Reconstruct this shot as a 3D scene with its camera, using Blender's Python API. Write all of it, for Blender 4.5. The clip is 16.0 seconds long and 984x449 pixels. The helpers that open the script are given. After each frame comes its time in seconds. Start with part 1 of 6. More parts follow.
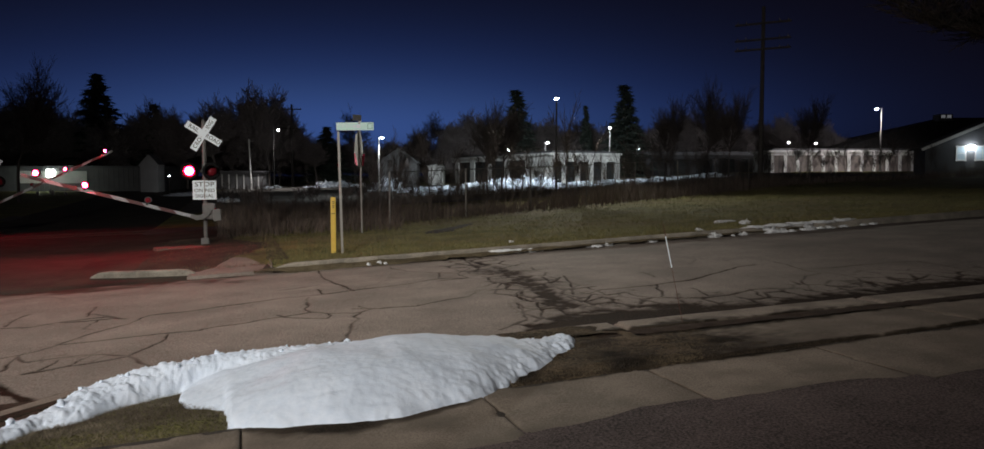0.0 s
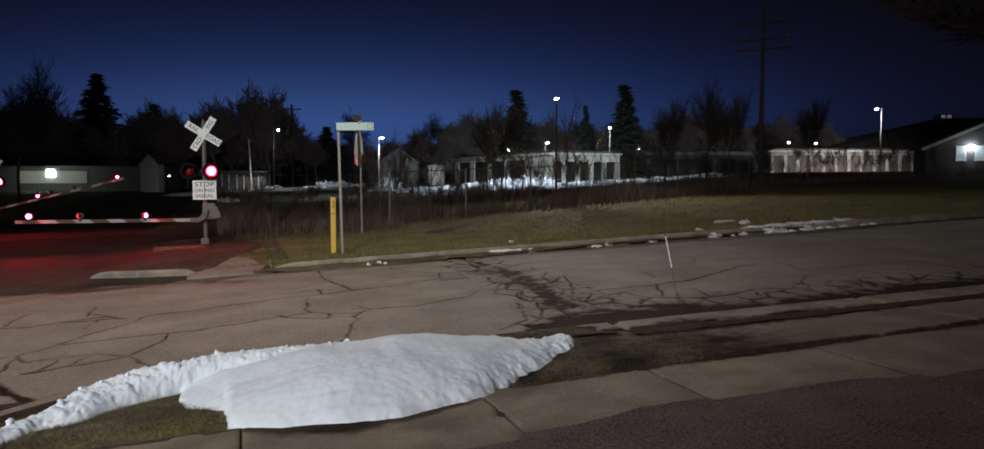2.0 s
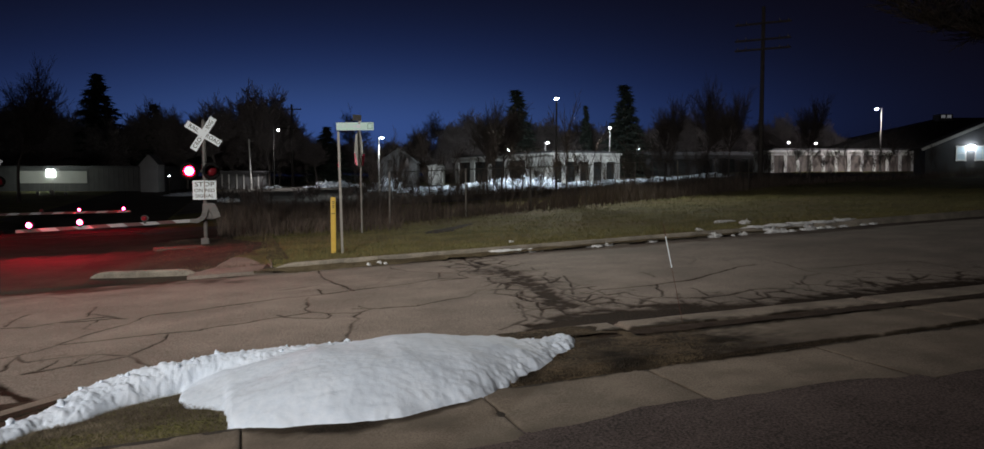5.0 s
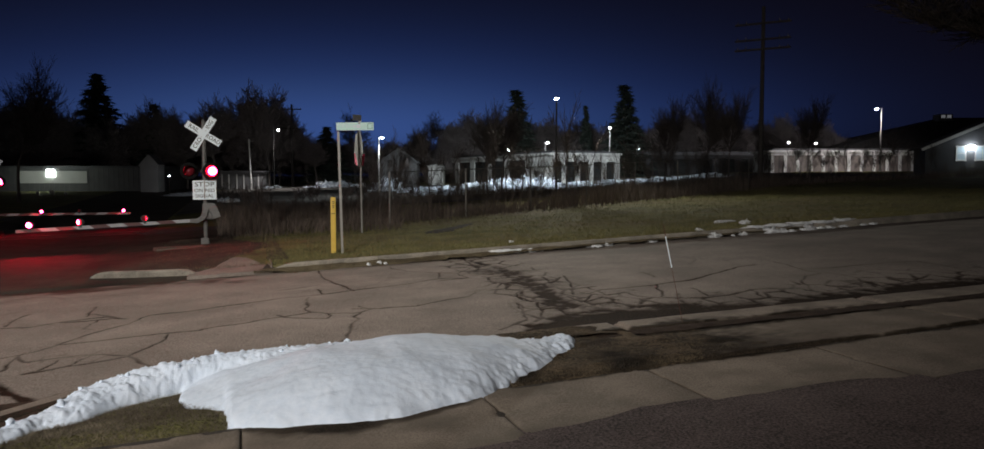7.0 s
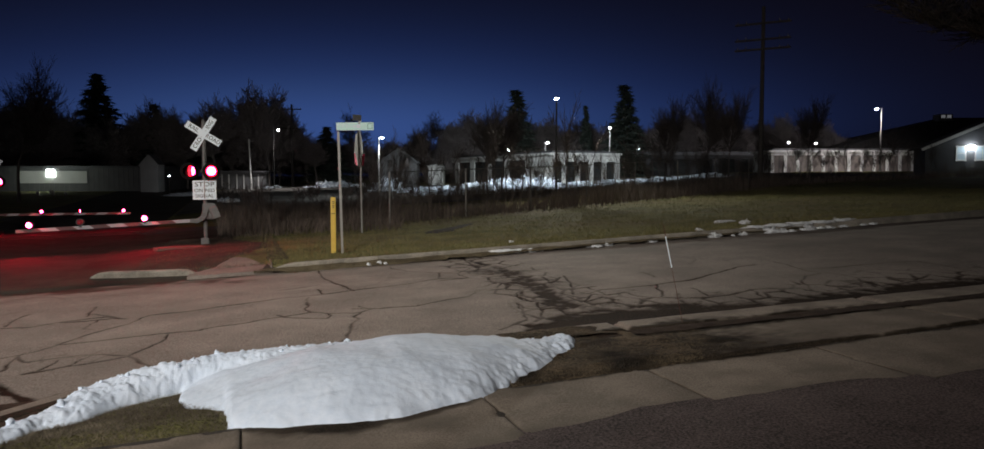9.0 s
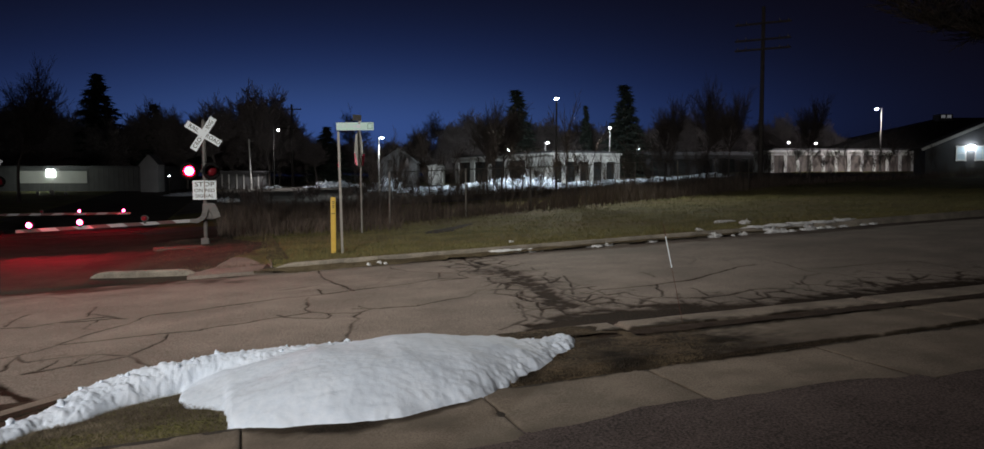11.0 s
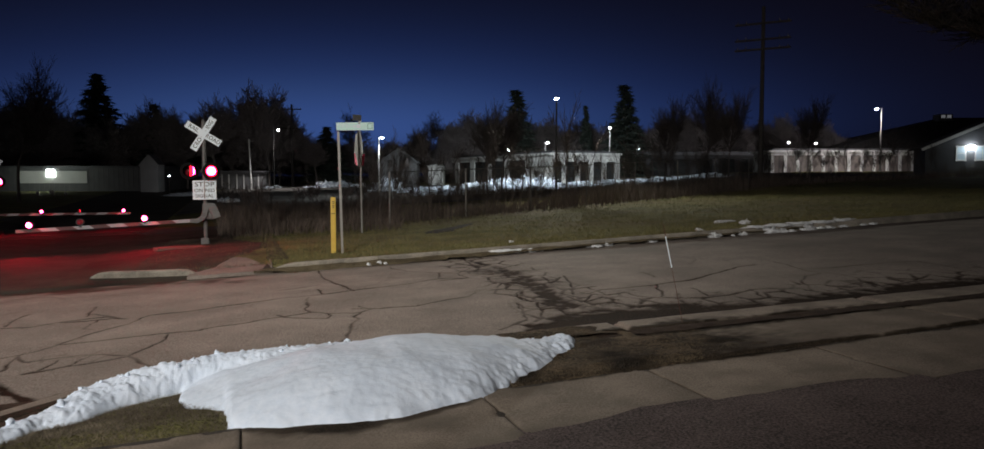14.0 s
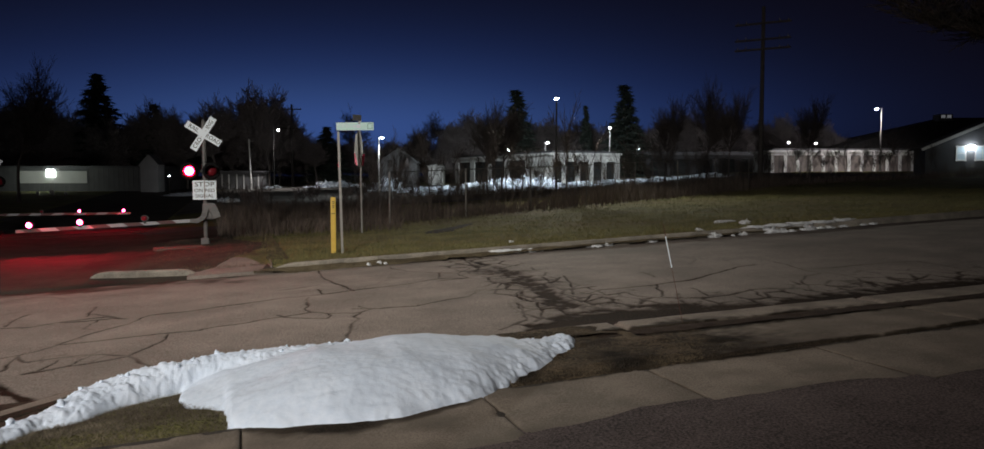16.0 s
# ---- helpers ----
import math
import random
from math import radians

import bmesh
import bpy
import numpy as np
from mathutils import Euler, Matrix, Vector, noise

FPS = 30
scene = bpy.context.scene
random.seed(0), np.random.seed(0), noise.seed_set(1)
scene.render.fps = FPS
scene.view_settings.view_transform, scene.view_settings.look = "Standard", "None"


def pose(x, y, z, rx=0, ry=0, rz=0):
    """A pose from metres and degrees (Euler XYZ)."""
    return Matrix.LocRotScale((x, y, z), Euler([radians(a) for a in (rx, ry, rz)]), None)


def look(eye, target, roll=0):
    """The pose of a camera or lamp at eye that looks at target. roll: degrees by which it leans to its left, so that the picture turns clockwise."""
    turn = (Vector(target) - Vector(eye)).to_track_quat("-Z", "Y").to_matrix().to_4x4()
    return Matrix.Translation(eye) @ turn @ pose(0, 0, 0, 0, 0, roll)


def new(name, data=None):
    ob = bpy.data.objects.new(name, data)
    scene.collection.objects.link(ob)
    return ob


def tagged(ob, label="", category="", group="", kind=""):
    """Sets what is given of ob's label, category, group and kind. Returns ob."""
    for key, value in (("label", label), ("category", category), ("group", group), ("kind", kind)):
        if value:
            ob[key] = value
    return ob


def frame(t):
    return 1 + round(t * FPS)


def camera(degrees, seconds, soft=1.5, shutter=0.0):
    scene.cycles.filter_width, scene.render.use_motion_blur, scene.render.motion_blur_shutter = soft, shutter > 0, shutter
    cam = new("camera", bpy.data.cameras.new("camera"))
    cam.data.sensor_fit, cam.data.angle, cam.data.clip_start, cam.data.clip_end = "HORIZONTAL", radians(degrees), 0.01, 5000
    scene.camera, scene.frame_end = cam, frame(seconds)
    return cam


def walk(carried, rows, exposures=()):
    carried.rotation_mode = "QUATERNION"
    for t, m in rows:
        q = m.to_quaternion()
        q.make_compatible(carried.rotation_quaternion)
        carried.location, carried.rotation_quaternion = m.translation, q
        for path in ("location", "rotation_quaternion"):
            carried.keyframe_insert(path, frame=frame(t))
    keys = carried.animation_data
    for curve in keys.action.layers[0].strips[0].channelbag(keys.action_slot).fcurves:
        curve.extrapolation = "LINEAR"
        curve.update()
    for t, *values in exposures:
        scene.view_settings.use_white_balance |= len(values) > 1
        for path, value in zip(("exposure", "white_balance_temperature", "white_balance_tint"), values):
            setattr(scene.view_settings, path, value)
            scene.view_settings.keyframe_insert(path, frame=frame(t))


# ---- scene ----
# ---- camera: it stands still ----
cam = camera(64, 16.0, soft=1.5)
EYE = pose(0, 0, 1.65, 90 - 3.557, 0, 0)
walk(cam, [(0, EYE), (16.0, EYE)], exposures=[(0, 0.0), (16.0, 0.0)])

# ---- the plan: the road frame is turned by 18 degrees; u runs along the road, v across it ----
TURN = 18.0
CU, SU = math.cos(radians(TURN)), math.sin(radians(TURN))
NEAR_KERB, FAR_KERB = 7.48, 15.70
STREET_L, STREET_R = -11.5, -3.3


def xy(u, v):
    return u * CU - v * SU, u * SU + v * CU


def level(x, y):
    """Height of the tilted lie of the land."""
    if x > -8:
        z = 0.047 * x if x < 30 else 1.41 + 0.2 * (1 - math.exp(-(x - 30) * 0.047 / 0.2))
    else:
        z = -0.376 - 0.03 * min(-8 - x, 16)
    return z + (0.008 + 0.012 * min(max(-x / 20, 0), 1)) * min(max(y - 35, 0), 90)


def at(u, v, dz=0.0):
    x, y = xy(u, v)
    return Vector((x, y, level(x, y) + dz))


# ---- world, lights ----
world = bpy.data.worlds.new("dusk")
scene.world = world
world.use_nodes = True
wn, wl = world.node_tree.nodes, world.node_tree.links
sky = wn.new("ShaderNodeTexSky")
sky.sky_type = "NISHITA"
sky.sun_disc = False
sky.sun_elevation = radians(-6.0)
sky.sun_rotation = radians(-11)
sky.altitude = 250
sky.air_density, sky.dust_density, sky.ozone_density = 1.0, 0.5, 3.0
# deep blue dusk: the sky's brightness, strongest towards the afterglow, in one blue over a faint violet
grey = wn.new("ShaderNodeRGBToBW")
wl.new(sky.outputs[0], grey.inputs[0])
lift = wn.new("ShaderNodeMath")
lift.operation = "MULTIPLY"
lift.inputs[1].default_value = 250
steep = wn.new("ShaderNodeMath")
steep.operation = "POWER"
steep.inputs[1].default_value = 2.3
wl.new(grey.outputs[0], lift.inputs[0])
wl.new(lift.outputs[0], steep.inputs[0])
way = wn.new("ShaderNodeTexCoord")
aim = wn.new("ShaderNodeVectorMath")
aim.operation = "DOT_PRODUCT"
aim.inputs[1].default_value = (math.sin(radians(-11)), math.cos(radians(-11)), 0)
wl.new(way.outputs["Generated"], aim.inputs[0])
front = wn.new("ShaderNodeMath")
front.operation = "MAXIMUM"
front.inputs[1].default_value = 0.0
wl.new(aim.outputs["Value"], front.inputs[0])
lobe = wn.new("ShaderNodeMath")
lobe.operation = "POWER"
lobe.inputs[1].default_value = 4.1
wl.new(front.outputs[0], lobe.inputs[0])
wide = wn.new("ShaderNodeMath")
wide.operation = "MULTIPLY_ADD"
wide.inputs[1].default_value, wide.inputs[2].default_value = 0.63, 0.04
wl.new(lobe.outputs[0], wide.inputs[0])
both = wn.new("ShaderNodeMath")
both.operation = "MULTIPLY"
wl.new(steep.outputs[0], both.inputs[0])
wl.new(wide.outputs[0], both.inputs[1])
blue = wn.new("ShaderNodeMix")
blue.data_type, blue.blend_type = "RGBA", "MULTIPLY"
blue.inputs[0].default_value = 1.0
# paler and greener where the afterglow is strongest
low = wn.new("ShaderNodeMapRange")
low.inputs["From Min"].default_value, low.inputs["From Max"].default_value = 7.0, 24.0
wl.new(both.outputs[0], low.inputs["Value"])
hue = wn.new("ShaderNodeMix")
hue.data_type = "RGBA"
hue.inputs[6].default_value, hue.inputs[7].default_value = (0.105, 0.255, 1.0, 1), (0.125, 0.285, 0.93, 1)
wl.new(low.outputs[0], hue.inputs[0])
wl.new(hue.outputs[2], blue.inputs[7])
wl.new(both.outputs[0], blue.inputs[6])
violet = wn.new("ShaderNodeMix")
violet.data_type, violet.blend_type = "RGBA", "ADD"
violet.inputs[0].default_value = 1.0
violet.inputs[7].default_value = (0.46, 0.34, 0.60, 1)
wl.new(blue.outputs[2], violet.inputs[6])
wl.new(violet.outputs[2], wn["Background"].inputs[0])
wn["Background"].inputs[1].default_value = 0.0063


def lamp(name, kind, place, watts, colour, radius=0.1, target=None, cone=160):
    d = bpy.data.lights.new(name, kind)
    d.energy, d.color = watts, colour
    d.shadow_soft_size = radius
    if kind == "SPOT":
        d.spot_size, d.spot_blend = radians(cone), 0.6
    ob = new(name, d)
    ob.matrix_world = look(place, target) if target else Matrix.Translation(place)
    return ob


# the street lamp over the driveway, behind the camera
lamp("street_light", "SPOT", (-9.0, -12.0, 8.0), 17200, (1.0, 0.95, 0.90), 0.5, (-6.0, 16.0, 0.0), 74).data.spot_blend = 1.0
# the street lamp at the corner, above the view
lamp("corner_light", "SPOT", (-4.3, 9.5, 11.5), 2500, (1.0, 0.94, 0.86), 0.3, (-4.3, 13.8, 0.0), 106).data.spot_blend = 1.0


# ---- materials ----
def nodes_of(name):
    m = bpy.data.materials.new(name)
    m.use_nodes = True
    t = m.node_tree
    return m, t.nodes, t.links, t.nodes["Principled BSDF"]


def surface(name, a, b, scale=3.0, rough=0.8, bump=0.3, fine=60.0, metal=0.0, c=None, c_scale=0.6, c_edge=(0.52, 0.62), island=0.0, spec=0.5, depth=0.01, orand=0.0, grain=0.5, soil=None, spread=0.15):
    """Two mixed tones, an optional patch tone, and fine relief."""
    m, n, l, p = nodes_of(name)
    co = n.new("ShaderNodeTexCoord")
    n1 = n.new("ShaderNodeTexNoise")
    n1.inputs["Scale"].default_value, n1.inputs["Detail"].default_value = scale, 6
    l.new(co.outputs["Object"], n1.inputs["Vector"])
    n2 = n.new("ShaderNodeTexNoise")
    n2.inputs["Scale"].default_value, n2.inputs["Detail"].default_value = fine, 4
    l.new(co.outputs["Object"], n2.inputs["Vector"])
    avg = n.new("ShaderNodeMath")
    avg.operation = "MULTIPLY_ADD"
    avg.inputs[1].default_value, avg.inputs[2].default_value = 0.5, 0.0
    add = n.new("ShaderNodeMath")
    add.operation = "ADD"
    for src, k, slot in ((n1, 1 - grain, 0), (n2, grain, 1)):
        w = n.new("ShaderNodeMath")
        w.operation = "MULTIPLY"
        w.inputs[1].default_value = 2 * k
        l.new(src.outputs[0], w.inputs[0])
        l.new(w.outputs[0], add.inputs[slot])
    l.new(add.outputs[0], avg.inputs[0])
    ramp = n.new("ShaderNodeMapRange")
    ramp.inputs["From Min"].default_value, ramp.inputs["From Max"].default_value = 0.5 - spread, 0.5 + spread
    l.new(avg.outputs[0], ramp.inputs["Value"])
    mix = n.new("ShaderNodeMix")
    mix.data_type = "RGBA"
    mix.inputs[6].default_value, mix.inputs[7].default_value = (*a, 1), (*b, 1)
    l.new(ramp.outputs[0], mix.inputs[0])
    out = mix.outputs[2]
    if c:
        n3 = n.new("ShaderNodeTexNoise")
        n3.inputs["Scale"].default_value, n3.inputs["Detail"].default_value = c_scale, 8
        l.new(co.outputs["Object"], n3.inputs["Vector"])
        r3 = n.new("ShaderNodeMapRange")
        r3.inputs["From Min"].default_value, r3.inputs["From Max"].default_value = c_edge
        l.new(n3.outputs[0], r3.inputs["Value"])
        m3 = n.new("ShaderNodeMix")
        m3.data_type = "RGBA"
        m3.inputs[7].default_value = (*c, 1)
        l.new(out, m3.inputs[6])
        l.new(r3.outputs[0], m3.inputs[0])
        out = m3.outputs[2]
    if soil:
        # soil lying in the cracks, where the mesh carries it
        at_ = n.new("ShaderNodeAttribute")
        at_.attribute_name = "soil"
        wob = n.new("ShaderNodeMath")
        wob.operation = "MULTIPLY_ADD"
        wob.inputs[1].default_value, wob.inputs[2].default_value = 0.55, -0.275
        l.new(n2.outputs[0], wob.inputs[0])
        both = n.new("ShaderNodeMath")
        both.operation = "ADD"
        l.new(at_.outputs["Fac"], both.inputs[0])
        l.new(wob.outputs[0], both.inputs[1])
        rs = n.new("ShaderNodeMapRange")
        rs.inputs["From Min"].default_value, rs.inputs["From Max"].default_value = 0.08, 0.85
        l.new(both.outputs[0], rs.inputs["Value"])
        ms = n.new("ShaderNodeMix")
        ms.data_type = "RGBA"
        tone = n.new("ShaderNodeMix")
        tone.data_type = "RGBA"
        tone.inputs[6].default_value, tone.inputs[7].default_value = (*[q * 0.5 for q in soil], 1), (*[q * 1.7 for q in soil], 1)
        l.new(ramp.outputs[0], tone.inputs[0])
        l.new(tone.outputs[2], ms.inputs[7])
        l.new(out, ms.inputs[6])
        l.new(rs.outputs[0], ms.inputs[0])
        out = ms.outputs[2]
        dull = n.new("ShaderNodeMapRange")
        dull.inputs["To Min"].default_value, dull.inputs["To Max"].default_value = spec, 0.05
        l.new(rs.outputs[0], dull.inputs["Value"])
        l.new(dull.outputs[0], p.inputs["Specular IOR Level"])
    if island or orand:
        g = n.new("ShaderNodeNewGeometry" if island else "ShaderNodeObjectInfo")
        h = n.new("ShaderNodeHueSaturation")
        mr = n.new("ShaderNodeMapRange")
        mr.inputs["To Min"].default_value, mr.inputs["To Max"].default_value = 1 - island - orand, 1 + island + orand
        l.new(g.outputs["Random Per Island" if island else "Random"], mr.inputs["Value"])
        l.new(mr.outputs[0], h.inputs["Value"])
        l.new(out, h.inputs["Color"])
        out = h.outputs[0]
    l.new(out, p.inputs["Base Color"])
    p.inputs["Roughness"].default_value, p.inputs["Metallic"].default_value = rough, metal
    p.inputs["Specular IOR Level"].default_value = spec
    if bump:
        bp = n.new("ShaderNodeBump")
        bp.inputs["Strength"].default_value, bp.inputs["Distance"].default_value = bump, depth
        l.new(n2.outputs[0], bp.inputs["Height"])
        l.new(bp.outputs[0], p.inputs["Normal"])
    return m


def glow(name, colour, strength):
    m, n, l, p = nodes_of(name)
    p.inputs["Base Color"].default_value = (0.05, 0.05, 0.05, 1)
    p.inputs["Emission Color"].default_value = (*colour, 1)
    p.inputs["Emission Strength"].default_value = strength
    return m


ASPHALT = surface("worn_asphalt", (0.137, 0.114, 0.098), (0.30, 0.257, 0.22), 1.2, 0.88, 0.6, 55, c=(0.13, 0.114, 0.096), c_scale=0.35, c_edge=(0.5, 0.8), depth=0.008, grain=0.7, spec=0.3, soil=(0.023, 0.0145, 0.010), spread=0.1)
DRIVE = surface("driveway_asphalt", (0.042, 0.032, 0.031), (0.16, 0.121, 0.112), 2.0, 0.9, 0.9, 60, depth=0.01, grain=0.75, spec=0.2, spread=0.1)
STREET = surface("street_asphalt", (0.038, 0.033, 0.028), (0.068, 0.058, 0.048), 1.4, 0.95, 0.9, 45, c=(0.032, 0.027, 0.022), c_scale=0.5, c_edge=(0.5, 0.75), depth=0.01, spec=0.12, spread=0.1)
DIRT = surface("damp_dirt", (0.026, 0.021, 0.017), (0.07, 0.056, 0.043), 5, 0.9, 0.9, 60)
DARKSTREAK = surface("dark_streak_ground", (0.014, 0.011, 0.009), (0.046, 0.036, 0.028), 5, 0.95, 0.9, 60, spec=0.1)
WETDIRT = surface("wet_gutter_dirt", (0.024, 0.016, 0.012), (0.070, 0.049, 0.036), 5, 0.95, 0.9, 60, spec=0.1)
KERB_NEAR = surface("dull_kerb_concrete", (0.165, 0.138, 0.113), (0.30, 0.256, 0.21), 3.0, 0.85, 0.5, 60, c=(0.085, 0.07, 0.056), c_scale=1.6, c_edge=(0.55, 0.8), orand=0.1, grain=0.5, spec=0.25, soil=(0.030, 0.023, 0.017), spread=0.1)
WALK = surface("sidewalk_concrete", (0.165, 0.135, 0.106), (0.30, 0.248, 0.197), 2.5, 0.85, 0.4, 70, c=(0.12, 0.10, 0.078), c_scale=1.3, c_edge=(0.5, 0.75), orand=0.12, grain=0.6, spec=0.25, soil=(0.034, 0.026, 0.019), spread=0.1)
CONCRETE = surface("concrete", (0.098, 0.082, 0.067), (0.185, 0.156, 0.127), 2.5, 0.85, 0.4, 70, c=(0.082, 0.068, 0.054), c_scale=1.3, c_edge=(0.5, 0.75), orand=0.12, grain=0.55, spec=0.25)
KERB = surface("kerb_concrete", (0.16, 0.145, 0.12), (0.34, 0.305, 0.25), 3.0, 0.85, 0.5, 60, c=(0.12, 0.105, 0.08), c_scale=2.0, c_edge=(0.55, 0.75), orand=0.1, grain=0.5, spread=0.1)
GRASS = surface("dormant_turf", (0.082, 0.083, 0.029), (0.205, 0.192, 0.07), 0.9, 0.95, 1.0, 30, c=(0.145, 0.112, 0.06), c_scale=0.25, c_edge=(0.45, 0.7), depth=0.04, spec=0.2, spread=0.1)
BLADE = surface("grass_blades", (0.107, 0.099, 0.033), (0.205, 0.180, 0.067), 2.0, 0.8, 0, 30, island=0.45)
MATTED = surface("matted_blades", (0.068, 0.057, 0.040), (0.21, 0.172, 0.122), 1.6, 0.9, 0, 12, island=0.55, c=(0.085, 0.066, 0.046), c_scale=2.6, c_edge=(0.42, 0.62))
LOTGRAVEL = surface("lot_gravel", (0.075, 0.07, 0.064), (0.15, 0.14, 0.13), 0.8, 0.95, 0.8, 25, c=(0.05, 0.045, 0.04), c_scale=0.3, c_edge=(0.45, 0.7), depth=0.02, spec=0.15)
CURTAIN = surface("pale_curtained_pane", (0.42, 0.52, 0.58), (0.58, 0.68, 0.74), 3.0, 0.35, 0.05, 9)
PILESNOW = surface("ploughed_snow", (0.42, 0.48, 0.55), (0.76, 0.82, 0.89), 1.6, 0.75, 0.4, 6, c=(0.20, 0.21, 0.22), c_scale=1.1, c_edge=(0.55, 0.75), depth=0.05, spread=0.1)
DIRTYSNOW = surface("grey_old_snow", (0.56, 0.57, 0.58), (0.82, 0.84, 0.85), 5.0, 0.8, 0.4, 24, c=(0.22, 0.22, 0.22), c_scale=4.0, c_edge=(0.5, 0.8), depth=0.012)
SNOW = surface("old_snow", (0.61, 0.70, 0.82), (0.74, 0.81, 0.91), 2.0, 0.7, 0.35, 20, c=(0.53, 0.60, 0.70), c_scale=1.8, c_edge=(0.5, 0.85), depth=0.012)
GALV = surface("galvanised_steel", (0.30, 0.29, 0.27), (0.42, 0.41, 0.38), 8, 0.5, 0.1, 60, metal=0.6)
WHITE = surface("white_reflective_sheet", (0.83, 0.93, 0.98), (0.88, 0.96, 1.0), 6, 0.45, 0.05, 90)
BLACK = surface("black_paint", (0.012, 0.012, 0.012), (0.03, 0.03, 0.03), 8, 0.55, 0.1, 60)
RED = surface("red_sheet", (0.50, 0.02, 0.035), (0.60, 0.03, 0.05), 6, 0.45, 0.05, 80)
# gate stripe red and white, their colours darkened for weak light on the arm
DIMRED = surface("dimmed_red_sheet", (0.075, 0.028, 0.028), (0.11, 0.04, 0.04), 6, 0.6, 0.1, 60)
DULLWHITE = surface("dimmed_white_sheet", (0.26, 0.27, 0.28), (0.44, 0.45, 0.46), 6, 0.55, 0.05, 60)
DULLGALV = surface("dull_galvanised_steel", (0.12, 0.12, 0.115), (0.20, 0.195, 0.185), 8, 0.6, 0.1, 60, metal=0.3)
HOODS = surface("hood_paint", (0.006, 0.006, 0.006), (0.012, 0.012, 0.012), 8, 0.9, 0.1, 60, spec=0.1)
YELLOW = surface("yellow_plastic", (0.58, 0.38, 0.05), (0.68, 0.48, 0.085), 4, 0.5, 0.1, 60)
PINKRED = surface("pink_red_strip", (0.80, 0.05, 0.13), (0.92, 0.08, 0.20), 6, 0.3, 0.05, 80)
GREEN = surface("pale_green_sheet", (0.66, 0.98, 0.90), (0.72, 0.99, 0.93), 5, 0.4, 0.05, 80)
GREEN_DARK = surface("green_sheet", (0.01, 0.22, 0.14), (0.02, 0.28, 0.18), 5, 0.4, 0.05, 80)
ORANGE = surface("orange_fibreglass", (0.10, 0.035, 0.022), (0.13, 0.045, 0.026), 5, 0.5, 0.05, 60)
GREYBOX = surface("grey_enamel", (0.12, 0.12, 0.115), (0.18, 0.175, 0.165), 5, 0.55, 0.1, 50)
BARK = surface("bark", (0.15, 0.13, 0.12), (0.27, 0.24, 0.225), 6, 0.95, 0.6, 40)
TWIG = surface("twigs", (0.19, 0.165, 0.165), (0.32, 0.28, 0.275), 3, 0.95, 0, 30, island=0.3)
DARKTWIG = surface("brush_stems", (0.050, 0.041, 0.038), (0.105, 0.087, 0.080), 3, 0.95, 0, 30, island=0.4)
KERBSOIL = surface("kerb_foot_soil", (0.062, 0.049, 0.030), (0.17, 0.138, 0.086), 3, 0.95, 1.0, 40, spec=0.15, spread=0.1)
STRIPMUD = surface("trampled_strip", (0.034, 0.025, 0.016), (0.15, 0.113, 0.073), 3, 0.95, 1.0, 40, c=(0.02, 0.015, 0.010), c_scale=2.2, c_edge=(0.45, 0.66), depth=0.03, spec=0.15, spread=0.1)
BROWNBLADE = surface("dead_blades", (0.055, 0.042, 0.026), (0.18, 0.137, 0.083), 2.0, 0.85, 0, 30, island=0.5, c=(0.03, 0.022, 0.014), c_scale=2.2, c_edge=(0.45, 0.62))
WEED = surface("dry_weeds", (0.066, 0.052, 0.044), (0.165, 0.127, 0.102), 2.0, 0.95, 0, 30, island=0.4)
OLDGALV = surface("old_fence_steel", (0.07, 0.066, 0.06), (0.12, 0.11, 0.10), 8, 0.7, 0.1, 60, metal=0.2)
NEEDLE = surface("needles", (0.035, 0.048, 0.04), (0.065, 0.085, 0.068), 1.5, 0.9, 0, 20, island=0.4)
POLEWOOD = surface("pole_wood", (0.045, 0.039, 0.036), (0.085, 0.075, 0.07), 4, 0.9, 0.4, 40)
BLOCK = surface("painted_block_wall", (0.62, 0.62, 0.60), (0.74, 0.74, 0.72), 1.0, 0.8, 0.3, 18, c=(0.5, 0.49, 0.46), c_scale=0.5, c_edge=(0.55, 0.8))
ROLLDOOR = surface("roll_up_door", (0.15, 0.125, 0.115), (0.22, 0.185, 0.168), 1.5, 0.6, 0.2, 30)
DARKDOOR = surface("dark_door", (0.022, 0.024, 0.025), (0.045, 0.048, 0.05), 1.5, 0.7, 0.2, 30, spec=0.2)
SIDING = surface("grey_siding", (0.13, 0.13, 0.135), (0.19, 0.19, 0.195), 1.2, 0.8, 0.2, 22)
PALESIDING = surface("pale_siding", (0.32, 0.32, 0.32), (0.43, 0.43, 0.43), 1.2, 0.8, 0.2, 22)
DIMSIDING = surface("dim_siding", (0.05, 0.05, 0.055), (0.08, 0.08, 0.085), 1.2, 0.8, 0.2, 22)
SHOULDER = surface("gravel_shoulder", (0.035, 0.029, 0.023), (0.066, 0.054, 0.042), 1.8, 0.95, 1.0, 40, c=(0.026, 0.021, 0.017), c_scale=0.6, c_edge=(0.5, 0.7), depth=0.012, spec=0.15)
